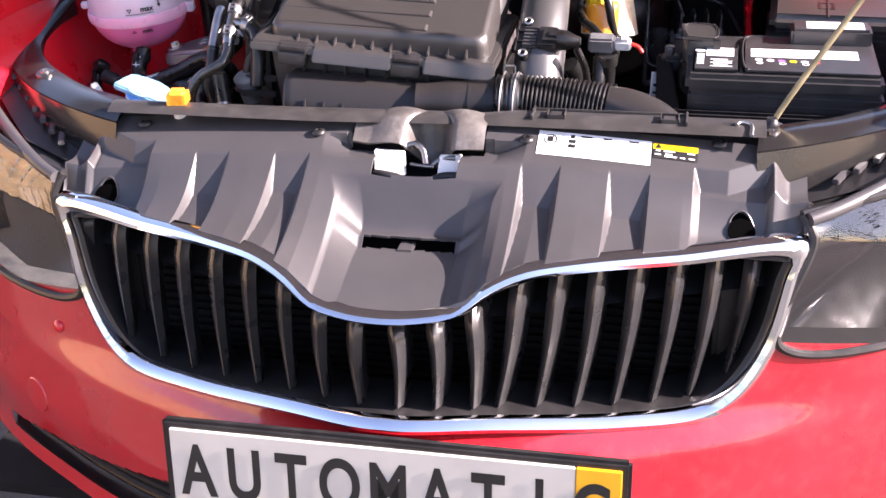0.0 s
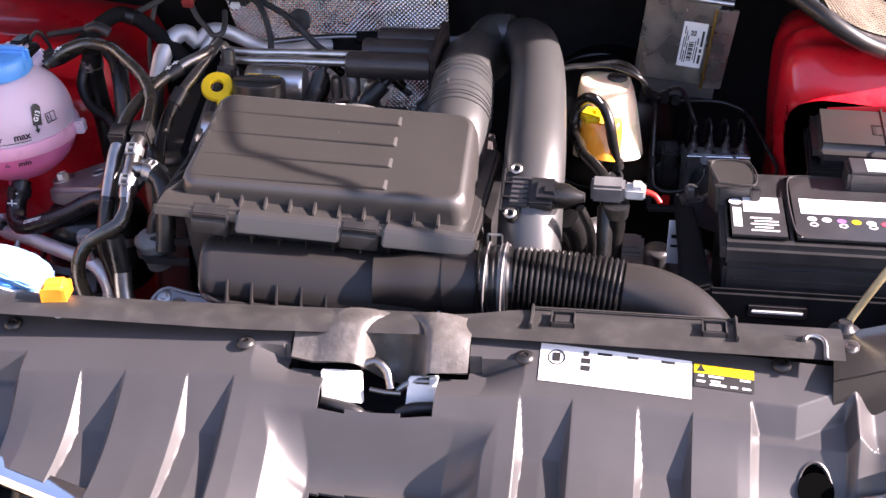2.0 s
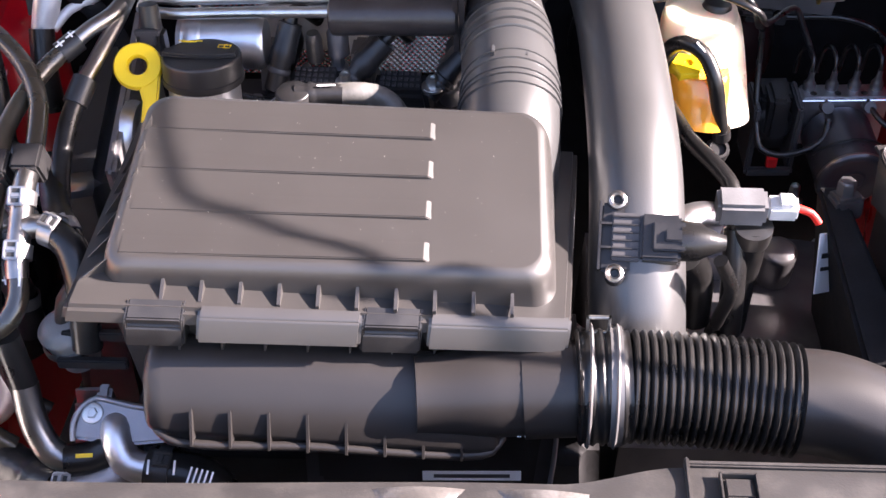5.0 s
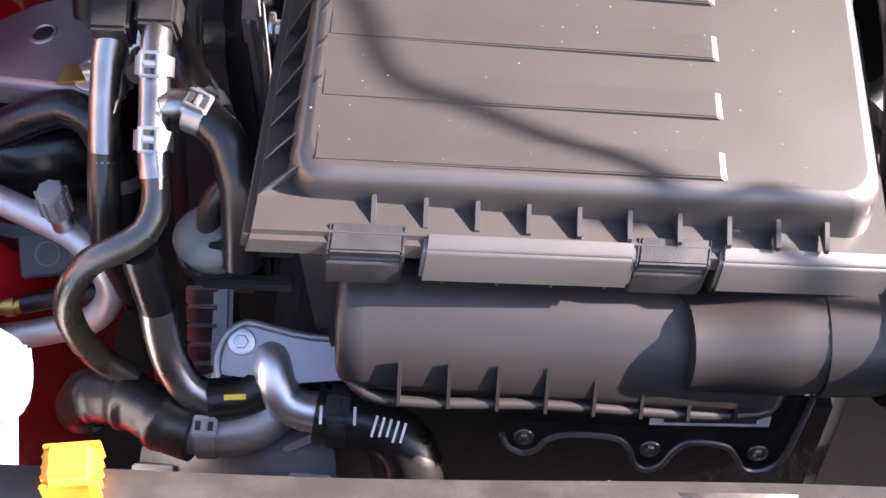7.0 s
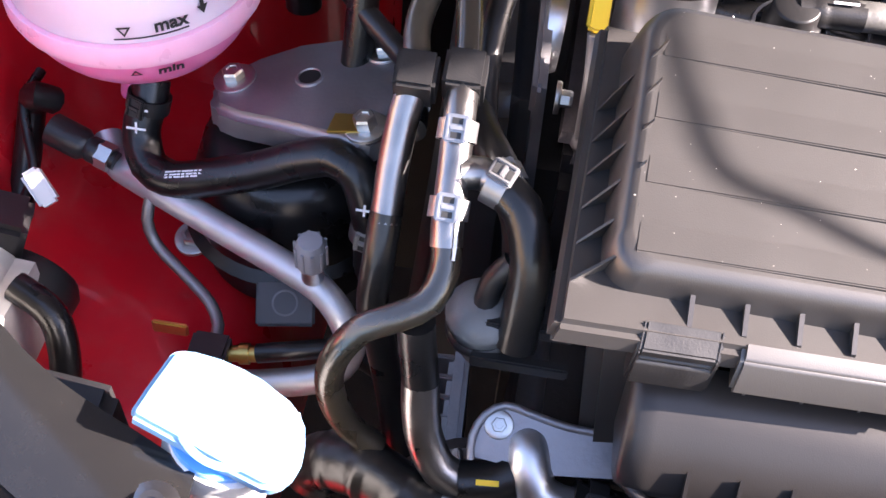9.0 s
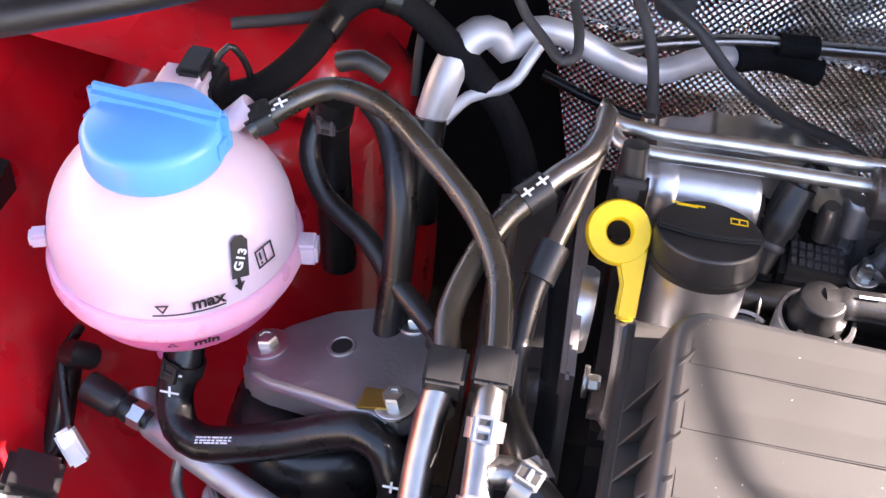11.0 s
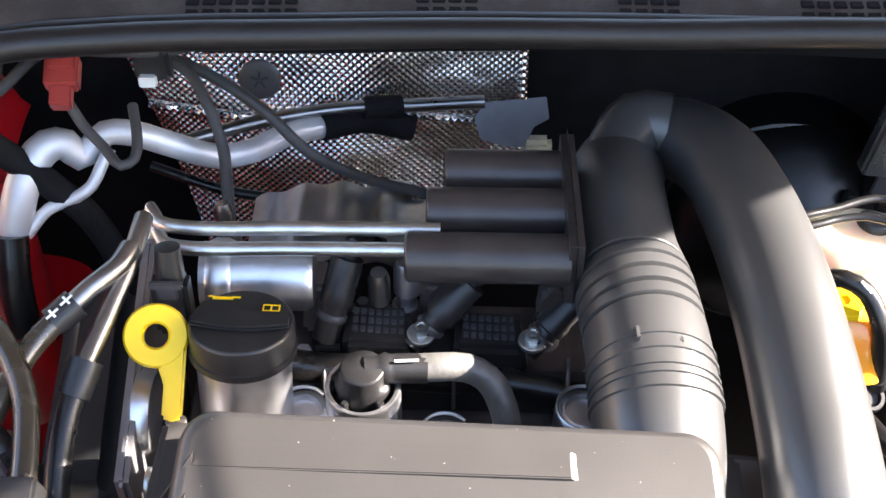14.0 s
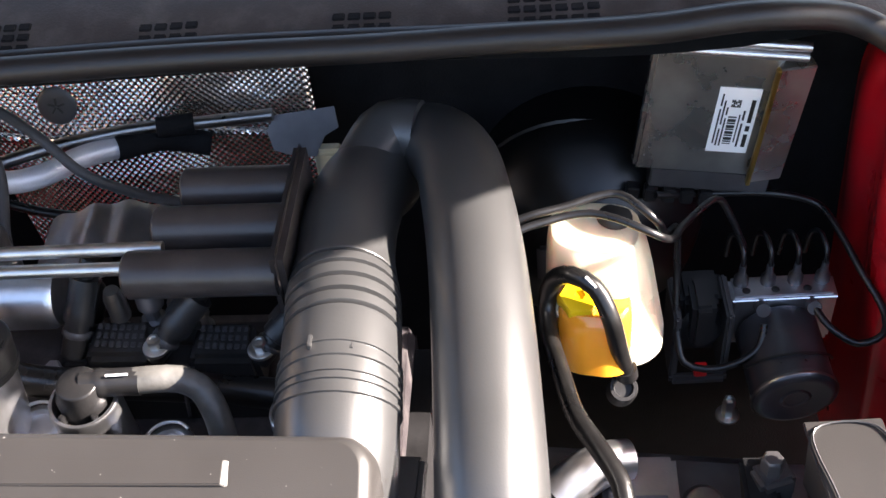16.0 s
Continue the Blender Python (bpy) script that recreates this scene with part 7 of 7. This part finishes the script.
part("valve_plug", merged(box(.020, .042, -.007, .008, -.008, .006, .002, VX), box(.028, .038, -.005, .006, .005, .010, .001, VX)), material("light_grey_plastic", (0.5, 0.5, 0.5), 0.4), vl)
part("red_wire", tube([VX @ Vector(p) for p in ((.042, .0, .0), (.052, -.002, -.003), (.058, -.005, -.010))], .003, 8), material("red_wire_sleeve", (0.7, 0.03, 0.02), 0.4), vl)
part("valve_collar", lathe([(.013, -.028), (.014, -.02), (.014, -.012)], VX @ pose(.012, -.008, 0), 20), STEEL, vl)
part("valve_pipe", tube([VX @ Vector(p) for p in ((.012, -.008, -.014), (.012, -.012, -.035), (.010, -.014, -.07), (.008, -.02, -.12))], .0105, 16), RUBBER, vl)
part("wire_loom", tube([(.165, .497, .93), (.176, .505, .90), (.176, .53, .85), (.17, .55, .80)], .005, 10), RUBBER, vl)
part("wire_loom", tube([(.15, .55, .89), (.162, .565, .86), (.165, .57, .81)], .012, 12), RUBBER, vl)
tg = thing("paper_tag", (.268, .60, .82), "small white paper tag hanging by the battery", "tag")
part("tag_sheet", box(-.010, .010, -.0006, .0006, -.024, .024, .0003, pose(.266, .606, .838, -20, 18, 35)), PAPER, tg)
part("tag_print", merged(box(-.006, .006, -.0009, -.0006, .004, .008, 0, pose(.266, .606, .838, -20, 18, 35)), box(-.006, .004, -.0009, -.0006, -.006, -.003, 0, pose(.266, .606, .838, -20, 18, 35))), INK_SHADE, tg, smooth=False)
PIPEBLK = material("black_coated_pipe", (0.010, 0.010, 0.011), 0.3, var=0.15, bump=0.05)
MOTORM = material("satin_motor_can", (0.10, 0.10, 0.11), 0.32, 0.7, var=0.1, bump=0.05)
ABS = thing("abs_unit", (0.3262, 0.8239, 0.7336), "aluminium brake control block with a round motor", "brake unit")
AX = frame_of((.322, .8455, .8432), (1, .050, -.012), (0, -.1, 1))
part("valve_block", box(-.040, .040, -.012, .012, -.055, .0, .003, AX), ALU_S, ABS)
part("block_edge", box(-.040, .040, -.0130, -.0105, -.003, -.001, .0008, AX), CHROME, ABS)
for px in (-.028, -.006, .018):
    part("block_port", lathe([(.0032, 0), (.0026, .0006), (0, .0006)], AX @ pose(px, -.004, .0002), 14), INK_SHADE, ABS)
MTM = axis_frame((.3195, .838, .803), (.10, -.96, -.17))
part("motor", lathe([(.0, .063), (.022, .063), (.026, .065), (.030, .064), (.0325, .061), (.0325, .056), (.0315, .054), (.0315, 0)], MTM, 40), MOTORM, ABS, "round dark motor can")
part("motor_rim", lathe([(.0325, .059), (.0332, .0605), (.0325, .062)], MTM, 40, True), STEEL, ABS)
part("motor_badge", lathe([(.008, .0632), (.010, .0642), (.012, .0632)], MTM, 28, True), MOTORM, ABS)
part("motor_wire", tube([MTM @ Vector((.034 * math.cos(a), .034 * math.sin(a), .035 + .01 * math.sin(a))) for a in (radians(20 + 14 * i) for i in range(11))], .0012, 6), BLACK, ABS)
for k in range(4):
    px = -.031 + .0205 * k
    part("pipe_union", lathe([(.0058, 0), (.0058, .006), (.0042, .008), (.003, .012), (.0026, .02)], AX @ pose(px, .004, .0), 14), DARKMET, ABS)
    part("brake_pipe", tube([AX @ Vector(p) for p in ((px, .004, .018), (px, .008, .030), (px - .002, .020, .034), (px - .004, .034, .022), (px - .004, .042, -.01))], .0020, 8), PIPEBLK, ABS)
for px in (-.018, .020):
    part("pipe_union", lathe([(.0055, 0), (.0055, .012)], AX @ pose(px, -.012, -.008, 60, 0, 0), 14), DARKMET, ABS)
part("control_plug", merged(box(-.080, -.045, -.014, .020, -.06, .004, .005, AX), box(-.072, -.054, -.030, .004, -.034, .012, .004, AX)), BLACK, ABS)
part("plug_ring", lathe([(.0, .006), (.012, .006), (.013, .004), (.017, .003), (.018, .0), (.018, -.010)], AX @ pose(-.0625, -.016, -.024, 75, 0, 0), 28), BLACK, ABS)
part("plug_lever", merged(box(-.086, -.080, -.032, .012, -.070, .004, .002, AX), box(-.047, -.041, -.032, .012, -.070, .004, .002, AX), box(-.086, -.041, -.036, -.028, -.074, -.064, .003, AX)), GREY_PL, ABS)
part("red_lock", box(-.068, -.058, -.0385, -.032, -.060, -.048, .001, AX), material("red_plastic", (0.7, 0.02, 0.02), 0.35), ABS)
bp = hose_thing("bent_brake_pipe", [(0.2285, 0.8915, 0.8978), (0.2664, 0.9062, 0.8858), (0.3234, 0.9012, 0.8872), (0.3534, 0.8994, 0.8773), (0.3615, 0.8869, 0.8737), (0.3785, 0.8502, 0.8543), (0.3936, 0.8187, 0.8347), (0.3905, 0.8060, 0.8280), (0.3731, 0.8027, 0.8222), (0.3527, 0.8129, 0.8304), (0.3426, 0.8286, 0.8381)], .0028, PIPEBLK, "dark bent brake pipe round the block", "pipe", 10)
hose_thing("bent_brake_pipe", [(0.1190, 0.7793, 0.9695), (0.1363, 0.7840, 0.9731), (0.1592, 0.7931, 0.9722), (0.1819, 0.8025, 0.9729), (0.1953, 0.8039, 0.9726), (0.2077, 0.7916, 0.9716), (0.2192, 0.7855, 0.9630), (0.2256, 0.7950, 0.9445), (0.2312, 0.8139, 0.9279), (0.2348, 0.8244, 0.9221), (0.2397, 0.8392, 0.9098), (0.2404, 0.8346, 0.8726), (0.2409, 0.8099, 0.8253), (0.2451, 0.7972, 0.8116), (0.2601, 0.7943, 0.8069), (0.2830, 0.7955, 0.8109), (0.3012, 0.8055, 0.8187), (0.3055, 0.8163, 0.8311)], .0029, PIPEBLK, "steel brake pipe looping beside the reservoir", "pipe", 10)
hose_thing("bent_brake_pipe", [(0.1184, 0.7605, 0.9744), (0.1327, 0.7672, 0.9770), (0.1456, 0.7717, 0.9775), (0.1588, 0.7773, 0.9770), (0.1752, 0.7783, 0.9780), (0.1915, 0.7724, 0.9778), (0.2058, 0.7654, 0.9756), (0.2192, 0.7636, 0.9689), (0.2308, 0.7877, 0.9457), (0.2432, 0.8247, 0.9262), (0.2691, 0.8564, 0.9217), (0.2827, 0.8669, 0.8944), (0.2939, 0.8617, 0.8676)], .0027, PIPEBLK, "dark brake pipe crossing to the block", "pipe", 10)
ECUM = material("dull_steel_sheet", (0.34, 0.33, 0.31), 0.30, 0.85, var=0.22, scale=30, bump=0.25, bump_scale=120, rvar=0.35)
ecu = thing("engine_control_unit", (0.2697, 0.8879, 0.9261), "silver control unit box with a white printed label", "control unit")
ex, ey = Vector((.0854, -.0006, -.0105)).normalized(), Vector((.019, -.008, .113))
ey = (ey - ex * ey.dot(ex)).normalized()
EX = Matrix((ex, ey, ex.cross(ey).normalized())).transposed().to_4x4()
EX.translation = Vector((.2103, .8938, .9220)) + ex * .045 + ey * .049
part("unit_case", box(-.045, .046, -.049, .0735, -.016, .0, .003, EX), ECUM, ecu)
for v in (.0655, .0740):
    part("case_ridge", tube([EX @ Vector((-.042, v, .001)), EX @ Vector((.060, v, .001))], .0035, 10), ALU_S, ecu)
part("gilt_edge", box(.0395, .0425, -.050, .058, .004, .0095, .0006, EX), BRASS, ecu)
part("side_flange", hexa([EX @ Vector(p) for p in ((.040, -.050, -.010), (.065, -.050, -.012), (.067, .057, -.012), (.040, .057, -.010), (.0425, -.050, .006), (.067, -.050, -.001), (.069, .057, -.001), (.0425, .057, .006))], .001), ECUM, ecu, "bent side flange with hooks")
for v in (-.040, .002, .044):
    part("flange_slot", box(.053, .065, v - .004, v + .005, .0012, .0034, .0006, EX @ pose(0, 0, 0, 0, 16, 0)), INK_SHADE, ecu)
    part("flange_hook", box(.052, .056, v - .003, v + .006, .0015, .0075, .0008, EX @ pose(0, 0, 0, 0, 16, 0)), ECUM, ecu)
LX = EX @ pose(.0205, .0050, 0, 0, 0, 0)
part("label_sheet", box(-.0150, .0150, -.030, .030, .0004, .0008, 0, LX), PAPER, ecu, "white printed label", smooth=False)
for k in range(14):
    part("barcode_bar", box(-.0045, .0015, -.022 + .0019 * k, -.0212 + .0019 * k + .0005 * (k % 3), .0009, .0011, 0, LX), INK_SHADE, ecu, smooth=False)
for a, b, c, d in ((.0095, .0125, -.024, -.012), (.0095, .0125, -.009, -.004), (.0095, .0125, -.001, .020), (.0055, .0070, -.024, -.002), (.0055, .0070, .001, .010), (.0030, .0040, -.020, .006), (-.0070, -.0058, -.024, .002), (-.0070, -.0058, .005, .012), (-.0095, -.0083, -.024, -.008), (-.0120, -.0108, -.022, .010), (-.0120, -.0108, .013, .024), (-.0095, -.0083, -.004, .018)):
    part("text_bar", box(a, b, c, d, .0009, .0011, 0, LX), INK_SHADE, ecu, smooth=False)
for i in range(5):
    for j in range(5):
        if (3 * i + 2 * j + i * j) % 3 != 1:
            part("code_cell", box(-.0045 + .0014 * i, -.0033 + .0014 * i, .0125 + .0014 * j, .0137 + .0014 * j, .0009, .0011, 0, LX), INK_SHADE, ecu, smooth=False)
part("lower_lip", box(-.030, .060, -.068, -.049, -.006, -.003, .001, EX), DARKMET, ecu, "dark lower lip")
part("plug_row", box(-.030, .044, -.074, -.049, -.024, -.007, .002, EX), BLACK, ecu, "black plug strip")
for k in range(5):
    part("plug", box(-.046 + .014 * k, -.036 + .014 * k, -.082, -.069, -.010, .0, .001, EX), BLACK, ecu)
SERVO = material("servo_black_paint", (0.006, 0.006, 0.006), 0.34, var=0.1, bump=0.02)
svb = thing("brake_servo", (0.1898, 0.9326, 0.7830), "black round brake servo at the bulkhead", "brake servo")
part("servo_drum", lathe([(.0, .06), (.03, .06), (.085, .03), (.095, .0), (.095, -.06)], axis_frame((0.1783, 0.9430, 0.8366), (0, -1, .1)), 44), SERVO, svb)
SVM = axis_frame((.168, .94, .835), (0, -1, .1))
part("servo_seam", lathe([(.094, -.002), (.0965, -.001), (.0965, .001), (.094, .002)], SVM, 44, True), SERVO, svb)
part("cylinder_flange", box(-.032, .032, -.018, .018, .058, .064, .004, SVM), DARKMET, svb)
part("master_cylinder", lathe([(.017, .06), (.017, .11), (.014, .115), (.014, .135), (0, .135)], SVM, 24), ALU, svb, "alloy master cylinder")
fh = thing("gearbox_mount", (0.2918, 0.6848, 0.6852), "dark gearbox mount with a bolt beside the battery", "mount")
part("mount_casting", hexa([(0.2246, 0.6692, 0.6717), (0.3474, 0.6708, 0.6697), (0.3583, 0.7781, 0.6618), (0.2314, 0.7836, 0.6579), (0.2374, 0.6764, 0.7335), (0.3365, 0.6809, 0.7345), (0.3457, 0.7684, 0.7292), (0.2399, 0.7717, 0.7301)], .008, 3), ALU, fh)
part("casting_web", merged(box(.180, .235, .690, .740, .70, .775, .004), box(.186, .229, .696, .734, .77, .779, .003)), ALU, fh)
part("casting_nose", tube([(.148, .700, .775), (.165, .712, .785), (.185, .722, .788), (.200, .727, .785)], lambda t, d: .019 - .004 * t, 20, .004), ALU_S, fh, "bright alloy casting nose")
part("casting_boss", lathe([(.016, -.03), (.016, .006), (.012, .010), (0, .010)], axis_frame((.250, .690, .775), (0, -.3, 1)), 24), DARKMET, fh)
hex_bolt(fh, (0.3096, 0.7547, 0.7308), (0, -.1, 1), .010, .016)
hex_bolt(fh, (0.2806, 0.7941, 0.7547), (0, -.1, 1), .006, .02)

# ---- low left front: water pipes, alternator ----
wp = thing("thermostat_elbow", (-0.2494, 0.4289, 0.7789), "cast alloy water elbow with marked black hoses", "pipe elbow")
part("alloy_plate", slab([(-.040, -.010), (-.036, .010), (-.024, .020), (-.006, .017), (.01, .013), (.055, .013), (.055, -.008), (.0, -.014)], .006, frame_of((-0.2426, 0.4367, 0.8196), (1, .0, 0), (0, -.55, .83)), .002), ALU, wp)
PLm = frame_of((-0.2426, 0.4367, 0.8196), (1, .0, 0), (0, -.55, .83))
part("plate_rim", tube([PLm @ Vector(p) for p in ((-.038, -.012, .006), (-.039, .0, .007), (-.034, .012, .007), (-.024, .0185, .007), (-.012, .0165, .007), (.01, .0125, .007), (.052, .0125, .007))], .0022, 8), ALU, wp)
hex_bolt(wp, PLm @ Vector((-.026, .008, .006)), (0, -.55, .83), .005, .004)
part("elbow", tube([(-0.2528, 0.4444, 0.8148), (-0.2518, 0.4357, 0.8196), (-0.2494, 0.4260, 0.8158), (-0.2436, 0.4173, 0.8070), (-0.2319, 0.4134, 0.8032), (-0.2222, 0.4134, 0.8022)], .0115, 20), ALU_S, wp, "bright cast elbow")
part("marked_hose", tube([(-0.2261, 0.4134, 0.8022), (-0.2057, 0.4114, 0.8002), (-0.1864, 0.4076, 0.7973), (-0.1737, 0.3979, 0.7905), (-0.1699, 0.3852, 0.7741), (-0.1699, 0.3804, 0.7401)], .0165, 20), RUBBER, wp)
for x in (-.222, -.203):
    part("print_mark", box(-.0008, .0008, -.005, .005, .0166, .0169, 0, frame_of((x * .97 - .0069, .4129, .8017), (1, 0, 0), (0, -.55, .83))), PAPER, wp, smooth=False)
for k in range(5):
    part("print_bar", box(-.0007, .0007, -.006 + .001 * (k % 3), .006, .0168, .0170, 0, frame_of((-.1931 + .0039 * k, .4090 - .001 * k, .7988), (1, -.2, -.15), (0, -.55, .83))), PAPER, wp, smooth=False)
spring_clip(wp, (-0.2135, 0.4129, 0.8012), (1, -.05, -.05), .0168, BLACK)
part("pipe_tail", tube([(-0.3115, 0.4405, 0.8565), (-0.3100, 0.4347, 0.8419), (-0.3057, 0.4270, 0.8255), (-0.2960, 0.4192, 0.8109), (-0.2833, 0.4163, 0.8041)], .0100, 16), STEEL, wp)
part("upper_tail", tube([(-0.3168, 0.4473, 0.8953), (-0.3158, 0.4459, 0.8856), (-0.3144, 0.4444, 0.8759), (-0.3115, 0.4405, 0.8565)], .0098, 16), RUBBER, wp)
part("marked_hose", tube([(-0.2863, 0.4163, 0.8041), (-0.2669, 0.4202, 0.8041), (-0.2552, 0.4250, 0.8080)], .0125, 18), RUBBER, wp)
part("yellow_mark", box(-.006, .006, -.0015, .0015, .0126, .0129, 0, frame_of((-0.2707, 0.4192, 0.8041), (1, .1, 0), (0, -.5, .85))), YELLOW, wp, smooth=False)
part("lower_hose", tube([(-0.3677, 0.4386, 0.7547), (-0.3619, 0.4338, 0.7741), (-0.3464, 0.4289, 0.7838), (-0.3270, 0.4211, 0.7886), (-0.3076, 0.4095, 0.7886), (-0.2930, 0.4046, 0.7886)], lambda t, d: .0165 + .0015 * (math.sin(d * 260) > .75), 20, .003), RUBBER, wp)
part("lower_elbow", tube([(-0.2960, 0.4056, 0.7886), (-0.2785, 0.4046, 0.7886), (-0.2610, 0.4085, 0.7905), (-0.2494, 0.4173, 0.7944), (-0.2455, 0.4231, 0.8022)], .0125, 18), ALU, wp)
spring_clip(wp, (-0.2863, 0.4051, 0.7886), (1, 0, 0), .0128)
fil = thing("grey_filter", (-0.2833, 0.4706, 0.8371), "pale grey round fuel filter beside the air box", "filter")
part("filter_can", lathe([(.014, -.03), (.017, -.008), (.018, 0), (.0192, .002), (.0192, .006), (.015, .010), (.010, .013), (0, .013)], axis_frame((-0.2853, 0.4716, 0.8778), (-.1, -.15, 1)), 28), material("pale_grey_plastic", (0.15, 0.15, 0.145), 0.45), fil)
part("filter_ridge", lathe([(.0175, -.006), (.0195, -.004), (.0195, -.001), (.0175, .001)], axis_frame((-0.2853, 0.4716, 0.8720), (-.1, -.15, 1)), 28, True), BLACK, fil)
part("filter_spout", tube([(-0.2853, 0.4716, 0.8875), (-0.2824, 0.4755, 0.9031), (-0.2746, 0.4793, 0.9128)], .0065, 12), BLACK, fil)
part("filter_bracket", merged(box(-0.2840, -0.2390, 0.4579, 0.4639, 0.8816, 0.8896, .001), box(-0.2889, -0.2389, 0.4501, 0.4561, 0.8622, 0.8702, .001)), BLACK, fil)
alt = thing("alternator", (-0.2688, 0.3998, 0.6431), "finned aluminium alternator deep in the bay", "alternator")
part("alternator_can", lathe([(.0, .05), (.03, .05), (.06, .04), (.066, .02), (.066, -.05)], axis_frame((-0.2688, 0.4289, 0.7110), (-.15, -.55, .8)), 40), DARKMET, alt)
for k in range(14):
    part("cooling_web", box(.034, .060, -.0022, .0022, .035, .052, .001, axis_frame((-0.2688, 0.4289, 0.7110), (-.15, -.55, .8)) @ pose(0, 0, 0, 0, 0, 360 / 14 * k)), ALU, alt)
for k in range(7):
    q = Vector((-.3115, .524, .763)).lerp(Vector((-.3035, .462, .727)), k / 6)
    part("end_web", hexa([q + Vector(d) for d in ((-.011, -.0024, -.014), (.012, -.0024, -.014), (.012, .0022, -.014), (-.011, .0022, -.014), (-.009, -.0016, .003), (.012, -.002, .0045), (.012, .0016, .0045), (-.009, .0012, .003))], .001), ALU, alt)
part("end_frame", hexa([(-.303, .455, .68), (-.285, .455, .68), (-.288, .530, .70), (-.305, .530, .70), (-.300, .458, .735), (-.287, .458, .735), (-.291, .528, .770), (-.303, .528, .770)], .003), ALU, alt)
fr = thing("fan_shroud", (0, .36, .60), "black plastic radiator fan shroud behind the grille", "fan shroud")
part("shroud_panel", box(-.23, .12, .345, .352, .55, .80, .003), BLACK, fr)
FLG = frame_of((-.03, .4335, .745), (1, .03, 0), (0, -1, .25))
pc = thing("chain_cover", (-.03, .45, .70), "dark engine end cover with a scalloped bolted flange", "engine cover")
SCALLOP = [(-.090, .085), (-.090, .016), (-.086, .006), (-.078, .001), (-.070, .003), (-.063, .012), (-.055, .016), (-.022, .014), (-.014, .006), (-.008, -.008), (-.001, -.012), (.007, -.008), (.013, .004), (.020, .011), (.044, .009), (.051, .001), (.057, -.009), (.064, -.012), (.072, -.010), (.079, -.002), (.086, .035), (.090, .080)]
part("cover_flange", slab(SCALLOP, .006, FLG, .0015), material("dark_satin_alloy", (0.09, 0.09, 0.095), 0.36, 0.8, var=0.2, bump=0.1), pc)
part("flange_edge", tube([FLG @ Vector((x, y, .006)) for x, y in SCALLOP[1:]], .0020, 8, .002), ALU, pc, "bright machined flange edge")
for x, y in ((-.077, .014), (-.001, .006), (.064, .004)):
    hex_bolt(pc, FLG @ Vector((x, y, .006)), (0, -1, .25), .004, .004)
part("raised_panel", slab([(-.080, .030), (.072, .024), (.080, .080), (-.080, .085)], .012, FLG, .003), BLACK, pc)
part("label_sheet", box(-.006, .064, .032, .040, .0121, .0125, 0, FLG), PAPER, pc, "white printed strip", smooth=False)
part("text_bar", box(.002, .056, .0345, .0375, .0126, .0128, 0, FLG), GREY_PL, pc, smooth=False)
fp = thing("left_wiring_plug", (-0.5695, 0.5841, 0.7886), "white and black wiring plugs beside the red wing", "connector")
part("white_plug", box(-.012, .012, -.006, .006, -.016, .016, .002, pose(-.566, .567, .812, 20, 40, -35)), WHITE, fp)
part("black_plug", box(-.02, .014, -.016, .016, -.02, .02, .004, pose(-.575, .530, .812, 0, 20, 10)), BLACK, fp)
part("wire_run", tube([(-0.5889, 0.6423, 0.8371), (-0.5918, 0.6180, 0.8322), (-0.5840, 0.5986, 0.8177), (-0.5773, 0.5841, 0.8080), (-0.5792, 0.5695, 0.7983), (-0.5889, 0.5501, 0.7983)], .0035, 8), RUBBER, fp)
part("wire_run", tube([(-0.5744, 0.6229, 0.8322), (-0.5811, 0.6151, 0.8419), (-0.5889, 0.6229, 0.8274), (-0.5908, 0.6035, 0.7983), (-0.5889, 0.5550, 0.7595)], .009, 10), RUBBER, fp)
lh = thing("lamp_carrier", (-0.5501, 0.4386, 0.7595), "pale grey plastic back of the headlight", "headlight housing")
part("back_shell", hexa([(-.66, .42, .66), (-.535, .41, .66), (-.54, .53, .66), (-.66, .53, .66), (-.65, .43, .850), (-.548, .42, .845), (-.553, .535, .822), (-.65, .535, .83)], .02, 3), material("grey_housing_plastic", (0.55, 0.53, 0.49), 0.5, var=0.2), lh)
part("back_cap", lathe([(.03, 0), (.03, .012), (.026, .018), (0, .018)], axis_frame((-0.5646, 0.5162, 0.7692), (.2, 1, .2)), 28), BLACK, lh)
part("cable_tail", tube([(-0.5501, 0.4871, 0.8177), (-0.5259, 0.4774, 0.8080), (-0.5161, 0.4580, 0.7789), (-0.5210, 0.4386, 0.7401)], .009, 10), RUBBER, lh)
lc2 = thing("left_corner_box", (-0.4919, 0.3901, 0.7983), "small black plastic box by the washer filler", "box")
part("box_body", hexa([(-0.5113, 0.3561, 0.7595), (-.455, .36, .74), (-0.4483, 0.4095, 0.7595), (-0.5113, 0.4143, 0.7595), (-0.5065, 0.3610, 0.8613), (-0.4550, 0.3561, 0.8613), (-0.4550, 0.4046, 0.8662), (-0.5065, 0.4095, 0.8662)], .006, 3), BLACK, lc2)
